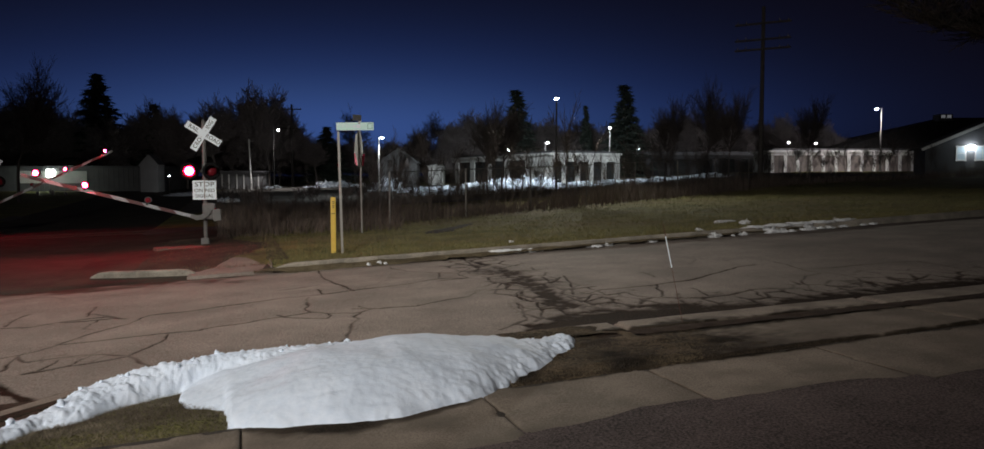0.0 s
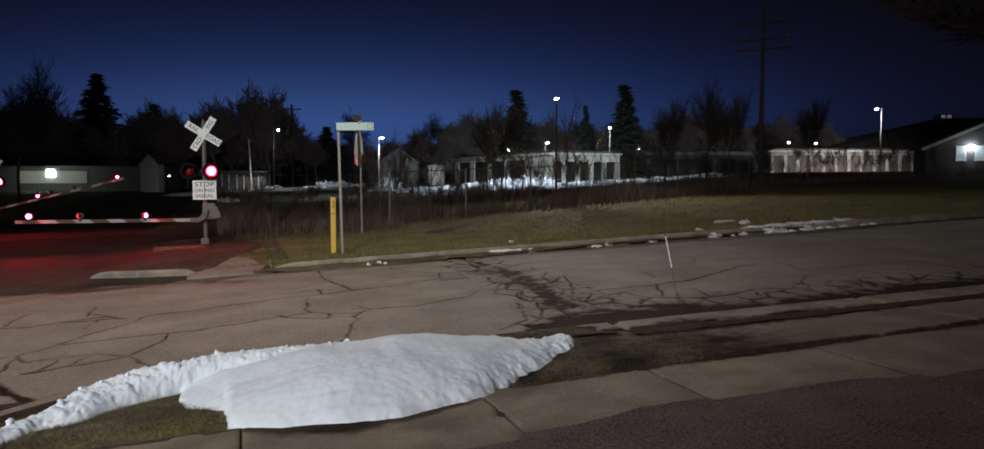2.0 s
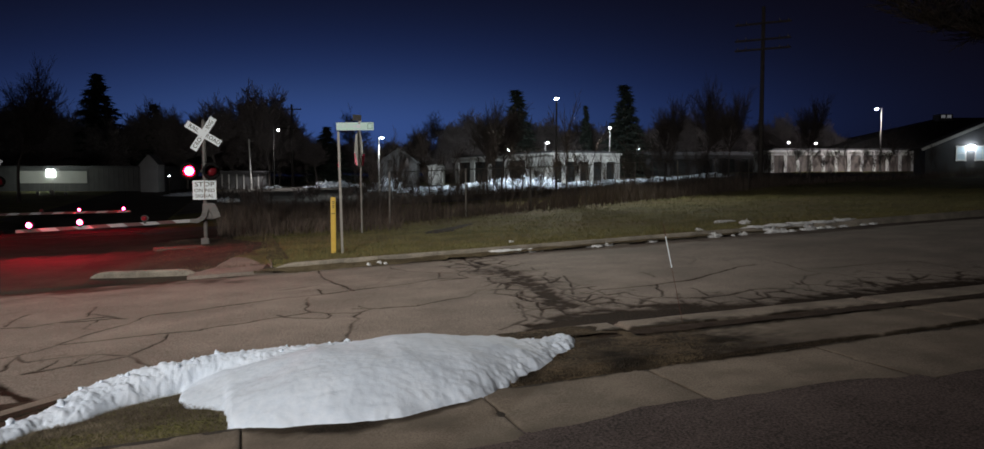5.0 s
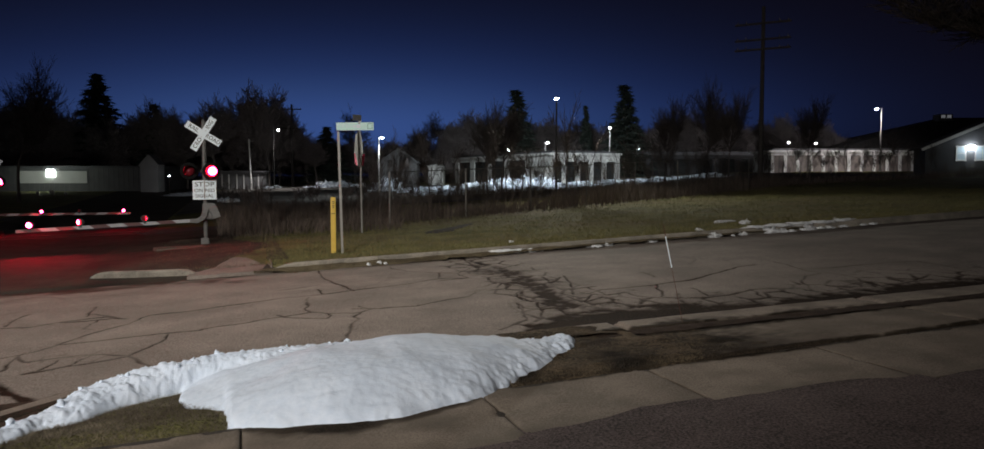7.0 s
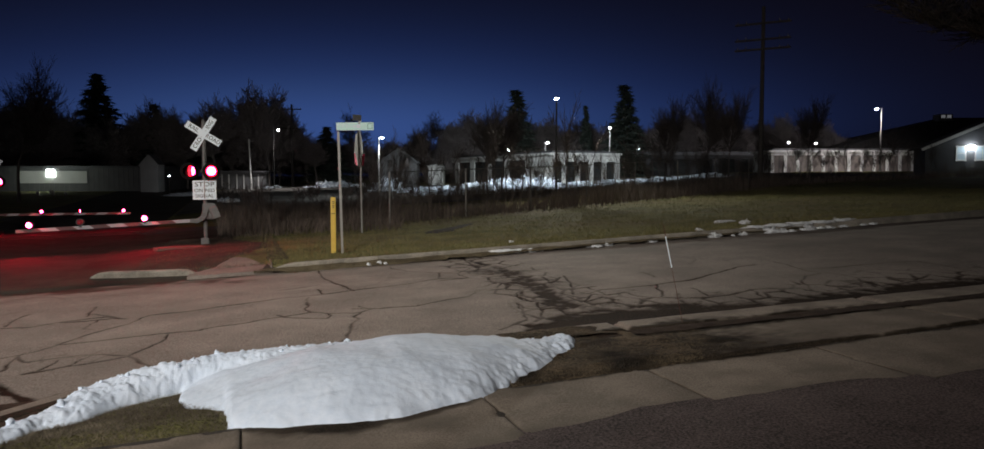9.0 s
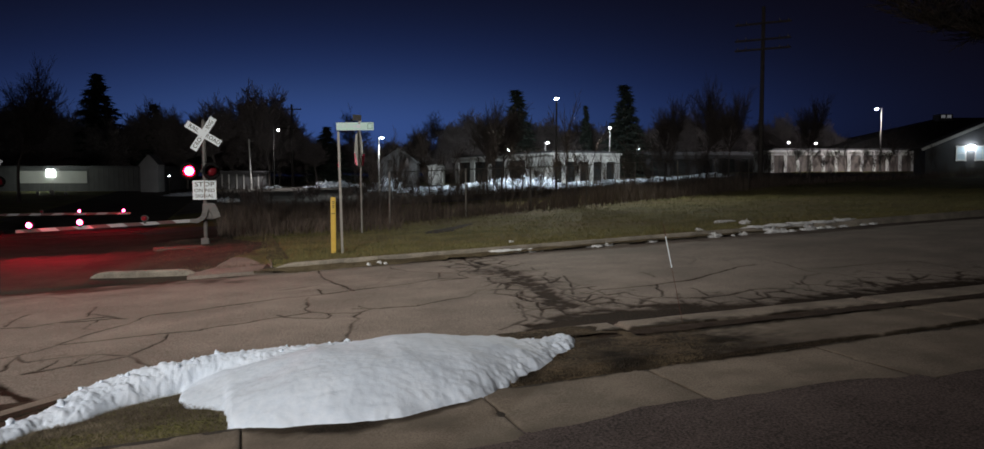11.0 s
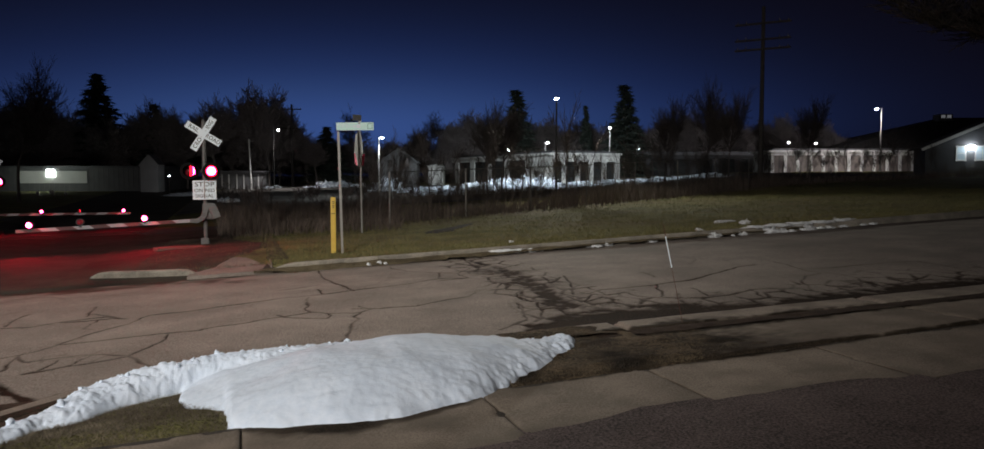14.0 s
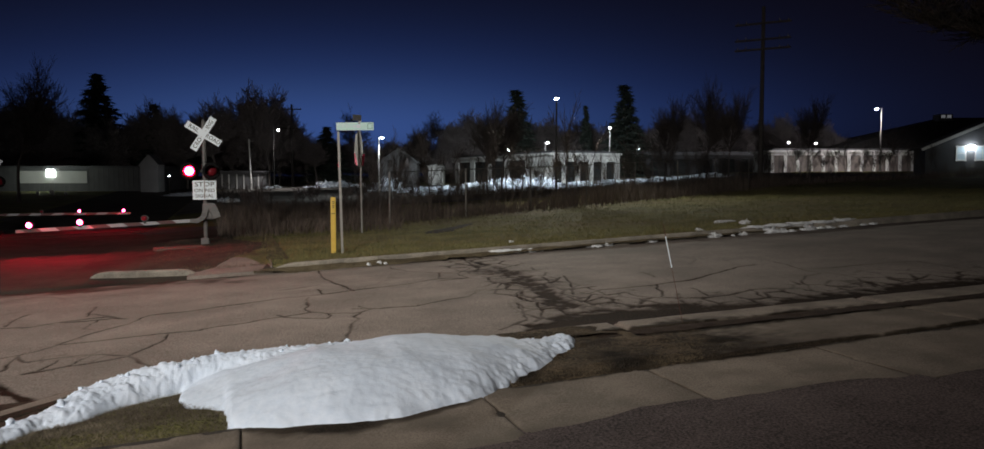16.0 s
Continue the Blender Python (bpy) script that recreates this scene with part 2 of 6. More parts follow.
METALROOF = surface("metal_roof", (0.10, 0.10, 0.11), (0.15, 0.15, 0.16), 1.5, 0.5, 0.2, 20, metal=0.3)
SHINGLE = surface("dark_shingles", (0.022, 0.020, 0.020), (0.045, 0.042, 0.040), 3, 0.95, 0.6, 25)
TRIM = surface("white_trim", (0.66, 0.66, 0.64), (0.76, 0.76, 0.74), 3, 0.6, 0.05, 40)
RUST = surface("rail_steel", (0.04, 0.03, 0.025), (0.08, 0.062, 0.05), 6, 0.7, 0.3, 50, metal=0.3, spec=0.2)
TIE = surface("timber_tie", (0.035, 0.028, 0.022), (0.06, 0.05, 0.04), 6, 0.95, 0.5, 40)
GRAVEL = surface("ballast", (0.03, 0.028, 0.026), (0.075, 0.07, 0.064), 14, 0.95, 1.0, 30, depth=0.04)
RED_GLOW = glow("red_signal_glow", (1.0, 0.004, 0.03), 560)
RIM_GLOW = glow("red_rim_glow", (1.0, 0.012, 0.035), 3)
ARM_GLOW = glow("red_arm_glow", (1.0, 0.004, 0.035), 1400)
LENS_OFF = surface("red_glass_unlit", (0.16, 0.012, 0.02), (0.22, 0.018, 0.028), 5, 0.15, 0, 30)
LED = glow("cold_white_glow", (0.86, 0.94, 1.0), 60)
WINDOW_GLOW = glow("dim_window_glow", (0.9, 0.93, 1.0), 0.1)
LED_SOFT = glow("white_panel_glow", (0.90, 1.0, 0.92), 12)

glass, gn, gl, gp = nodes_of("dark_window_glass")
gp.inputs["Base Color"].default_value = (0.015, 0.017, 0.02, 1)
gp.inputs["Roughness"].default_value = 0.08


# ---- mesh helpers ----
def finish(name, bm, material, smooth=False):
    me = bpy.data.meshes.new(name)
    bm.to_mesh(me)
    bm.free()
    for m in material if isinstance(material, (list, tuple)) else [material]:
        me.materials.append(m)
    if smooth:
        me.polygons.foreach_set("use_smooth", [True] * len(me.polygons))
    return me


def part(name, bm, material, parent=None, label="", smooth=False, m=None):
    ob = new(name, finish(name, bm, material, smooth))
    if parent:
        ob.parent = parent
    if m is not None:
        ob.matrix_basis = m
    return tagged(ob, label)


def thing(name, m, label, category, group="", kind=""):
    ob = new(name)
    ob.empty_display_size = 0.2
    ob.matrix_basis = m
    return tagged(ob, label, category, group, kind)


def add_box(bm, size, m=Matrix(), bevel=0.0):
    r = bmesh.ops.create_cube(bm, size=1.0, matrix=m @ Matrix.Diagonal((*size, 1)))
    if bevel:
        es = list({e for v in r["verts"] for e in v.link_edges})
        bmesh.ops.bevel(bm, geom=es, offset=bevel, segments=2, affect="EDGES", profile=0.6)
    return bm


def box(size, m=Matrix(), bevel=0.0):
    return add_box(bmesh.new(), size, m, bevel)


def add_tube(bm, a, b, r0, r1=None, seg=10, caps=True):
    a, b = Vector(a), Vector(b)
    d = b - a
    m = Matrix.Translation((a + b) / 2) @ d.to_track_quat("Z", "Y").to_matrix().to_4x4()
    bmesh.ops.create_cone(bm, cap_ends=caps, segments=seg, radius1=r0, radius2=r0 if r1 is None else r1, depth=d.length, matrix=m)
    return bm


def tube(a, b, r0, r1=None, seg=10, caps=True):
    return add_tube(bmesh.new(), a, b, r0, r1, seg, caps)


def lettering(name, text, height, material, parent, m, label="", squeeze=1.0):
    """Flat raised letters, centred at m, facing its z."""
    c = bpy.data.curves.new(name, "FONT")
    c.body, c.size, c.align_x, c.align_y, c.extrude = text, height / 0.72, "CENTER", "CENTER", 0.002
    c.resolution_u = 3
    o = bpy.data.objects.new(name, c)
    scene.collection.objects.link(o)
    me = bpy.data.meshes.new_from_object(o.evaluated_get(bpy.context.evaluated_depsgraph_get()))
    bpy.data.objects.remove(o)
    me.transform(Matrix.Diagonal((squeeze, 1, 1, 1)))
    me.materials.clear()
    me.materials.append(material)
    bm = bmesh.new()
    bm.from_mesh(me)
    todo, keep = set(bm.faces), []
    while todo:
        f = todo.pop()
        piece, edge = [f], [f]
        while edge:
            for e in edge.pop().edges:
                for g in e.link_faces:
                    if g in todo:
                        todo.discard(g)
                        piece.append(g)
                        edge.append(g)
        keep.append([[v.co.copy() for v in q.verts] for q in piece])
    bm.free()
    for piece in sorted(keep, key=lambda q: min(c.x for f in q for c in f)):
        one = bmesh.new()
        for f in piece:
            one.faces.new([one.verts.new(c) for c in f])
        bmesh.ops.remove_doubles(one, verts=one.verts, dist=1e-5)
        part("letter", one, material, parent, label, False, m)


def sheet(name, us, vs, height, material, parent=None, label=""):
    """A surface over a u-v grid in the road frame."""
    verts, faces = [], []
    for v in vs:
        for u in us:
            x, y = xy(u, v)
            verts.append((x, y, level(x, y) + height(u, v)))
    w = len(us)
    for j in range(len(vs) - 1):
        for i in range(w - 1):
            faces.append((j * w + i, j * w + i + 1, (j + 1) * w + i + 1, (j + 1) * w + i))
    me = bpy.data.meshes.new(name)
    me.from_pydata(verts, [], faces)
    me.materials.append(material)
    me.polygons.foreach_set("use_smooth", [True] * len(me.polygons))
    ob = new(name, me)
    if parent:
        ob.parent = parent
    return tagged(ob, label)


def patch(name, us, vs, height, keep, material, label, category, kind="stuff", parent=None):
    """Ragged flat patches: the cells of a u-v grid that keep() holds."""
    index, verts, faces = {}, [], []
    w = [[keep(u, v) for v in vs] for u in us]

    def corner(i, j):
        if (i, j) not in index:
            index[i, j] = len(verts)
            verts.append(at(us[i], vs[j], height(us[i], vs[j])))
        return index[i, j]
    for i in range(len(us) - 1):
        for j in range(len(vs) - 1):
            c = [q for q in ((i, j), (i + 1, j), (i + 1, j + 1), (i, j + 1)) if w[q[0]][q[1]]]
            if len(c) >= 3:
                faces.append([corner(*q) for q in c])
    me = bpy.data.meshes.new(name)
    me.from_pydata(verts, [], faces)
    me.materials.append(material)
    ob = new(name, me)
    if parent:
        ob.parent = parent
        return tagged(ob, label, kind=kind)
    return tagged(ob, label, category, kind=kind)


def fbm(u, v, seed, scale):
    return noise.noise((u * scale, v * scale, seed)) + 0.5 * noise.noise((u * scale * 2.1, v * scale * 2.1, seed + 5)) + 0.25 * noise.noise((u * scale * 4.3, v * scale * 4.3, seed + 9))


def ease1(a, b, x):
    k = min(1.0, max(0.0, (x - a) / (b - a)))
    return k * k * (3 - 2 * k)


def steps(a, b, d):
    n = max(1, int(round((b - a) / d)))
    return [a + (b - a) * i / n for i in range(n + 1)]


def slab(u0, u1, v0, v1, top, thick, n=1, gap=0.0, bevel=0.012):
    """A concrete piece that follows the lie of the land, from a top height down."""
    bm = bmesh.new()
    us = steps(u0 + gap, u1 - gap, (u1 - u0) / n)
    low, high = [], []
    for u in us:
        high.append((bm.verts.new(at(u, v0 + gap + bevel, top)), bm.verts.new(at(u, v1 - gap - bevel, top))))
        low.append((bm.verts.new(at(u, v0 + gap, top - thick)), bm.verts.new(at(u, v1 - gap, top - thick))))
    mid = [(bm.verts.new(at(u, v0 + gap, top - bevel)), bm.verts.new(at(u, v1 - gap, top - bevel))) for u in us]
    for i in range(len(us) - 1):
        bm.faces.new((high[i][0], high[i + 1][0], high[i + 1][1], high[i][1]))
        bm.faces.new((mid[i][0], mid[i + 1][0], high[i + 1][0], high[i][0]))
        bm.faces.new((high[i][1], high[i + 1][1], mid[i + 1][1], mid[i][1]))
        bm.faces.new((low[i][0], low[i + 1][0], mid[i + 1][0], mid[i][0]))
        bm.faces.new((mid[i][1], mid[i + 1][1], low[i + 1][1], low[i][1]))
    for k in (0, -1):
        f = (low[k][0], mid[k][0], high[k][0], high[k][1], mid[k][1], low[k][1])
        bm.faces.new(f if k == 0 else f[::-1])
    bmesh.ops.recalc_face_normals(bm, faces=bm.faces)
    return bm


def lerp(t, *knots):
    for (a, x), (b, y) in zip(knots, knots[1:]):
        if t <= b:
            k = min(1, max(0, (t - a) / (b - a)))
            return x + (y - x) * k
    return knots[-1][1]


def value_noise(x, y, seed):
    """Smooth noise from -1 to 1 over arrays."""
    xi, yi = np.floor(x), np.floor(y)
    fx, fy = x - xi, y - yi
    fx, fy = fx * fx * (3 - 2 * fx), fy * fy * (3 - 2 * fy)

    def corner(i, j):
        h = np.sin((xi + i) * 127.1 + (yi + j) * 311.7 + seed * 74.7) * 43758.5453
        return (h - np.floor(h)) * 2 - 1
    low = corner(0, 0) * (1 - fx) + corner(1, 0) * fx
    high = corner(0, 1) * (1 - fx) + corner(1, 1) * fx
    return low * (1 - fy) + high * fy


def cell_edges(x, y, seed):
    """Gap between the nearest two cell centres."""
    xi, yi = np.floor(x), np.floor(y)
    d1, d2 = np.full(x.shape, 9.0), np.full(x.shape, 9.0)
    for i in (-1, 0, 1):
        for j in (-1, 0, 1):
            h = np.sin((xi + i) * 127.1 + (yi + j) * 311.7 + seed) * 43758.5453
            g = np.sin((xi + i) * 269.5 + (yi + j) * 183.3 + seed) * 43758.5453
            d = np.hypot(xi + i + h - np.floor(h) - x, yi + j + g - np.floor(g) - y)
            d2 = np.minimum(d2, np.maximum(d1, d))
            d1 = np.minimum(d1, d)
    return d2 - d1


def ease(a, b, x):
    k = np.clip((x - a) / (b - a), 0, 1)
    return k * k * (3 - 2 * k)


def soil_front(U, V):
    """How thick soil lies on the kerb, the apron and the sidewalk, 0 to 1."""
    n1, n2, n3 = value_noise(U * 1.6, V * 1.6, 21), value_noise(U * 5, V * 5, 22), value_noise(U * 16, V * 16, 23)
    ragged = 1 + 0.35 * n1 + 0.3 * n2 + 0.25 * n3
    # the seam behind the kerb
    w = np.interp(U, (-9, 2.5, 3.5, 4.2, 5.2, 7, 10, 20), (0.1, 0.1, 0.3, 0.34, 0.26, 0.16, 0.11, 0.09))
    S = (1 - ease(0.3, 1.2, np.abs(V - 6.88) / (w * ragged))) * 1.1
    # dirt washed out over the apron
    e = (U - (4.2 - 0.6 * (V - 5.5))) / (1.7 * ragged)
    S = np.maximum(S, (1 - ease(-0.1, 1.1, e + 0.4 * n1 + 0.3 * n2)) * (0.85 + 0.3 * n2) * (V > 5.53) * (V < 6.97))
    # the seam along the sidewalk, and its edge by the driveway
    w = np.interp(U, (0, 1, 2, 4, 5.5, 8, 20), (0.02, 0.05, 0.09, 0.11, 0.08, 0.05, 0.04))
    S = np.maximum(S, (1 - ease(0.2, 1.2, np.abs(V - 5.545) / (w * ragged))) * 0.95)
    S = np.maximum(S, (1 - ease(0.2, 1.4, (V - 4.36) / (0.06 * ragged))) * 0.85)
    S = np.maximum(S, (1 - ease(0.2, 1.2, (7.52 - V) / (0.045 * ragged))) * 0.7)
    # meltwater along the snow
    S = np.maximum(S, (1 - ease(0.45, 1.25, (melt_edge(U) - V) / (0.16 * ragged))) * 0.8 * (1 - ease(2.0, 2.4, U)) * ease(-0.4, -0.1, U) * (V < 5.6))
    return np.clip(S + 0.17 * ease(0.0, 0.7, n1 + 0.6 * value_noise(U * 0.7, V * 0.9, 25)), 0, 1)


def melt_edge(U):
    """Front foot of the snow bank on the sidewalk."""
    return np.interp(U, (-0.5, -0.22, 0.27, 0.68, 1.08, 1.38, 1.6, 1.87, 2.5), (5.95, 5.72, 5.37, 5.24, 5.22, 5.31, 5.40, 5.56, 6.0))


def kerb_bend(U):
    """The kerb draws nearer to the driveway along its length, and turns off at its other end."""
    return -np.clip(0.045 * (U - 3.5), 0, 0.3) - 0.9 * np.clip(-1.25 - U, 0, 1.3)


def laid(U, V):
    """How the slabs between driveway and kerb were really laid out across."""
    return V + 0.13 * ease(0.3, 2.0, U) * np.clip((V - 4.7) / 0.7, 0, 1) * np.clip((6.6 - V) / 0.9, 0, 1) + kerb_bend(U) * np.clip((V - 5.9) / 0.9, 0, 1)


def soiled_slab(name, u0, u1, v0, v1, top, thick, material, parent, gap=0.006, bevel=0.012, fine=0.03):
    """A concrete slab with worn edges that carries the soil lying on it."""
    def cuts(a, b):
        a, b = a + gap, b - gap
        return np.array([a, a, a + bevel * 0.4] + steps(a + bevel, b - bevel, fine if -3 < u0 < 13 else 0.5) + [b - bevel * 0.4, b, b])

    def drop(n):
        d = np.zeros(n)
        d[[0, -1]], d[[1, -2]], d[[2, -3]] = thick, bevel, bevel * 0.35
        return d
    us, vs = cuts(u0, u1), cuts(v0, v1)
    U, V = np.meshgrid(us, vs)
    D = np.maximum(drop(len(us))[None, :], drop(len(vs))[:, None])
    # chipped edges
    edge = np.minimum(np.minimum(U - u0, u1 - U), np.minimum(V - v0, v1 - V))
    D = D + 0.02 * (1 - ease(0.01, 0.07, edge)) * ease(0.25, 0.6, value_noise(U * 6, V * 6, 31) + 0.4 * value_noise(U * 19, V * 19, 32))
    lie = np.array([level(*xy(u, v0)) for u in us])[None, :] + np.array([level(*xy(u0, v)) - level(*xy(u0, v0)) for v in vs])[:, None]
    Z = lie + top - D + 0.004 * value_noise(U * 1.7, V * 1.7, 33)
    n, w = len(vs), len(us)
    idx = np.arange(n * w).reshape(n, w)
    W = laid(U, V)
    me = bpy.data.meshes.new(name)
    me.from_pydata(np.stack((U * CU - W * SU, U * SU + W * CU, Z), axis=-1).reshape(-1, 3).tolist(), [],
                   np.stack((idx[:-1, :-1], idx[:-1, 1:], idx[1:, 1:], idx[1:, :-1]), axis=-1).reshape(-1, 4).tolist())
    me.polygons.foreach_set("use_smooth", [True] * len(me.polygons))
    joint = (1 - ease(0.3, 1.3, (np.minimum(U - u0, u1 - U) - gap) / (0.010 * (1 + 0.5 * value_noise(U * 7, V * 7, 34))))) * 0.6
    me.attributes.new("soil", "FLOAT", "POINT").data.foreach_set("value", np.clip(np.maximum(soil_front(U, V), joint), 0, 1).reshape(-1).astype(np.float32))
    me.materials.append(material)
    ob = new(name, me)
    ob.parent = parent
    return tagged(ob)


# ---- ground ----
def turf(u, v):
    """Height of the turf sheet over the lie of the land; it dips under what is paved."""
    bumps = 0.03 * noise.noise((u * 0.7, v * 0.7, 3.1)) + 0.012 * noise.noise((u * 3, v * 3, 1.7))
    if v > FAR_KERB + 0.1:
        if STREET_L < u < STREET_R and v < 110:
            return -0.12
        h = 0.11 + bumps
        if u < 0.6:
            h *= ease1(STREET_R, -1.2, u)
            h = h * ease1(16.2, 18.4, v) - 0.06 * (1 - ease1(16.2, 18.4, v))
        if 30.8 < v < 35.0 and u < 6:
            h -= 0.1
        return h
    if v > 7.0:
        return -0.15
    if v > 5.55 and u < -1.0 and v > 6.95 + kerb_bend(u) - 0.3:
        return -0.15
    if 5.55 < v:
        return (0.03 if u < 1.65 else -0.04) + bumps * 0.5 - 0.07 * max(0.0, (5.8 - v) / 0.24)
    if v > 4.45 and u > -6:
        return -0.10
    return -0.12


gu = [-700, -400, -200, -120, -80, -60, -45, -35, -28, -22, -18, -15, -13, -11.6, -11.5] + steps(-11, -3.4, 0.6) + [-3.31, -3.29] + steps(-3.1, 22, 0.35) + [24, 27, 30, 34, 40, 48, 60, 80, 110, 160, 260, 450, 750]
gv = [-200, -100, -50, -25, -12, -6, 0, 4.44, 4.46, 5.54, 5.56] + steps(5.8, 6.98, 0.2) + [7.02, 15.72, 15.8, 15.84] + steps(16, 24, 0.3) + steps(24.5, 40, 0.8) + [42, 45, 48, 52, 56, 60, 66, 72, 80, 90, 100, 110, 112, 125, 150, 200, 300, 500, 900]
tagged(sheet("ground", gu, gv, turf, GRASS), "dormant lawn sloping gently beside the road", "ground", kind="structure")

tagged(sheet("cross_street", steps(STREET_L, STREET_R, 0.8), [15.45, 15.66, 15.8] + steps(16.2, 110, 1.4), lambda u, v: -0.09 if v < 15.5 else -0.022 if v < 15.7 else 0.0, STREET),
       "dark asphalt side street running over the level crossing", "road", kind="structure")
drive = sheet("driveway", steps(-20, 30, 0.08), [-14, -8, -4, -1, 1, 2.5, 3.5, 4.2, 4.75], lambda u, v: 0.03 + 0.008 * noise.noise((u, v, 5)) - (0.02 if v > 4.5 else 0), DRIVE)
for q in drive.data.vertices[-626:]:
    w = 0.02 * noise.noise((q.co.x * 0.9, q.co.y * 0.9, 1)) + 0.022 * noise.noise((q.co.x * 5, q.co.y * 5, 2)) + 0.014 * noise.noise((q.co.x * 17, q.co.y * 17, 2))
    q.co.x, q.co.y = q.co.x - w * SU, q.co.y + w * CU
tagged(drive,
       "dark coarse asphalt driveway beside the sidewalk", "driveway", kind="structure")

# ---- kerbs ----
far_kerb = tagged(new("far_kerb"), "weathered concrete kerb along the lawn", "kerb", kind="structure")
bm = slab(0.5, 2.7, FAR_KERB, FAR_KERB + 0.17, 0.135, 0.3, 11, 0.006, 0.025)
for q in bm.verts:
    # worn down to the pavement where the corner begins
    u = q.co.x * CU + q.co.y * SU
    q.co.z -= 0.115 * (1 - ease1(0.45, 1.05, u))
part("kerb_stone", bm, KERB, far_kerb, "kerb stone worn down at its end")
u = 2.7
while u < 60:
    part("kerb_stone", slab(u, u + 3.0, FAR_KERB, FAR_KERB + 0.17, 0.135, 0.3, 3, 0.006, 0.025), KERB, far_kerb)
    u += 3.0
# the kerb bows away at the street corner
corner_kerb = tagged(new("corner_kerb"), "short weathered concrete kerb at the street corner", "kerb", kind="structure")
bm = bmesh.new()
rings = []
for i in range(13):
    k = i / 12
    u, v = -2.75 + 1.95 * k, 16.98 - 1.35 * k + 0.42 * k * k
    d = Vector((1.95, -1.35 + 0.84 * k)).normalized()
    h = 0.13 * min(1, 0.35 + 2.2 * min(k, 1 - k) * 3)
    ring = []
    for off, z in ((0.0, -0.15), (0.0, h - 0.03), (0.03, h), (0.17, h), (0.19, h - 0.03), (0.19, -0.15)):
        ring.append(bm.verts.new(at(u - d.y * off, v + d.x * off, z)))
    rings.append(ring)
for a, b in zip(rings, rings[1:]):
    for i in range(5):
        bm.faces.new((a[i], b[i], b[i + 1], a[i + 1]))
bm.faces.new(rings[0])
bm.faces.new(rings[-1][::-1])
bmesh.ops.recalc_face_normals(bm, faces=bm.faces)
part("kerb_stone", bm, KERB, corner_kerb)

near_kerb = tagged(new("near_kerb"), "low concrete kerb and gutter edge by the driveway", "kerb", kind="structure")
u = -29.8
while u < 45:
    back = 0.27 if u < 0 else 0.0
    soiled_slab("kerb_stone", u, u + 3.05, 6.98 - back, NEAR_KERB + 0.03 - back, 0.05, 0.25, KERB_NEAR, near_kerb, 0.02, 0.05)
    u += 3.05

sidewalk = tagged(new("sidewalk"), "concrete sidewalk of square slabs with dark joints", "sidewalk", kind="structure")
joints = [-9.3, -7.75, -6.2, -4.65, -3.1, -1.55, 0.0, 1.71, 3.14, 4.78, 6.3, 7.85, 9.4, 10.95, 12.5, 14.05, 15.6, 17.15, 18.7, 20.25, 21.8, 23.35, 24.9, 26.45]
for u, u1 in zip(joints, joints[1:]):
    soiled_slab("slab", u, u1, 4.30, 5.525, 0.016 + 0.005 * math.sin(u * 7), 0.15, WALK, sidewalk, 0.0025, 0.012)
tagged(sheet("sidewalk_bed", steps(-9, 26, 0.5), [4.32, 5.0, 5.5], lambda u, v: 0.004, DIRT), "dirt bed showing in the sidewalk joints", "dirt", kind="stuff")
apron = tagged(new("driveway_apron"), "concrete driveway apron between kerb and sidewalk", "apron", kind="structure")
u = 3.75
while u < 30:
    soiled_slab("slab", u, u + 3.05, 5.56, 6.80, 0.035, 0.15, WALK, apron, 0.006, 0.02)
    u += 3.05
tagged(sheet("seam_dirt", steps(-7, 30, 0.25), [6.3, 6.7, 7.06], lambda u, v: 0.018 + 0.008 * noise.noise((u * 2, v * 5, 2)), WETDIRT), "damp dirt filling the seam behind the kerb", "dirt", kind="stuff")
patch("gutter_dirt", steps(3.3, 30, 0.05), steps(6.36, 7.06, 0.02), lambda u, v: 0.043 + 0.008 * noise.noise((u * 2, v * 5, 2)) + 0.004 * noise.noise((u * 9, v * 9, 2)),
      lambda u, v: v > 6.76 + kerb_bend(u) + 0.05 * fbm(u, v, 2, 1.1) + 0.03 * fbm(u, v, 7, 6) and v < 7.0 + kerb_bend(u) + 0.02 * fbm(u, v, 9, 5), WETDIRT, "damp dirt in the seam behind the kerb", "dirt")
for u0, u1, v0, v1 in ((-9, 1.4, 5.5, 5.57), (1.4, 26, 5.48, 5.74)):
    tagged(sheet("joint_dirt", steps(u0, u1, 0.4), [v0, (v0 + v1) / 2, v1], lambda u, v: 0.007, DIRT), "dirt in the seam along the sidewalk", "dirt", kind="stuff")


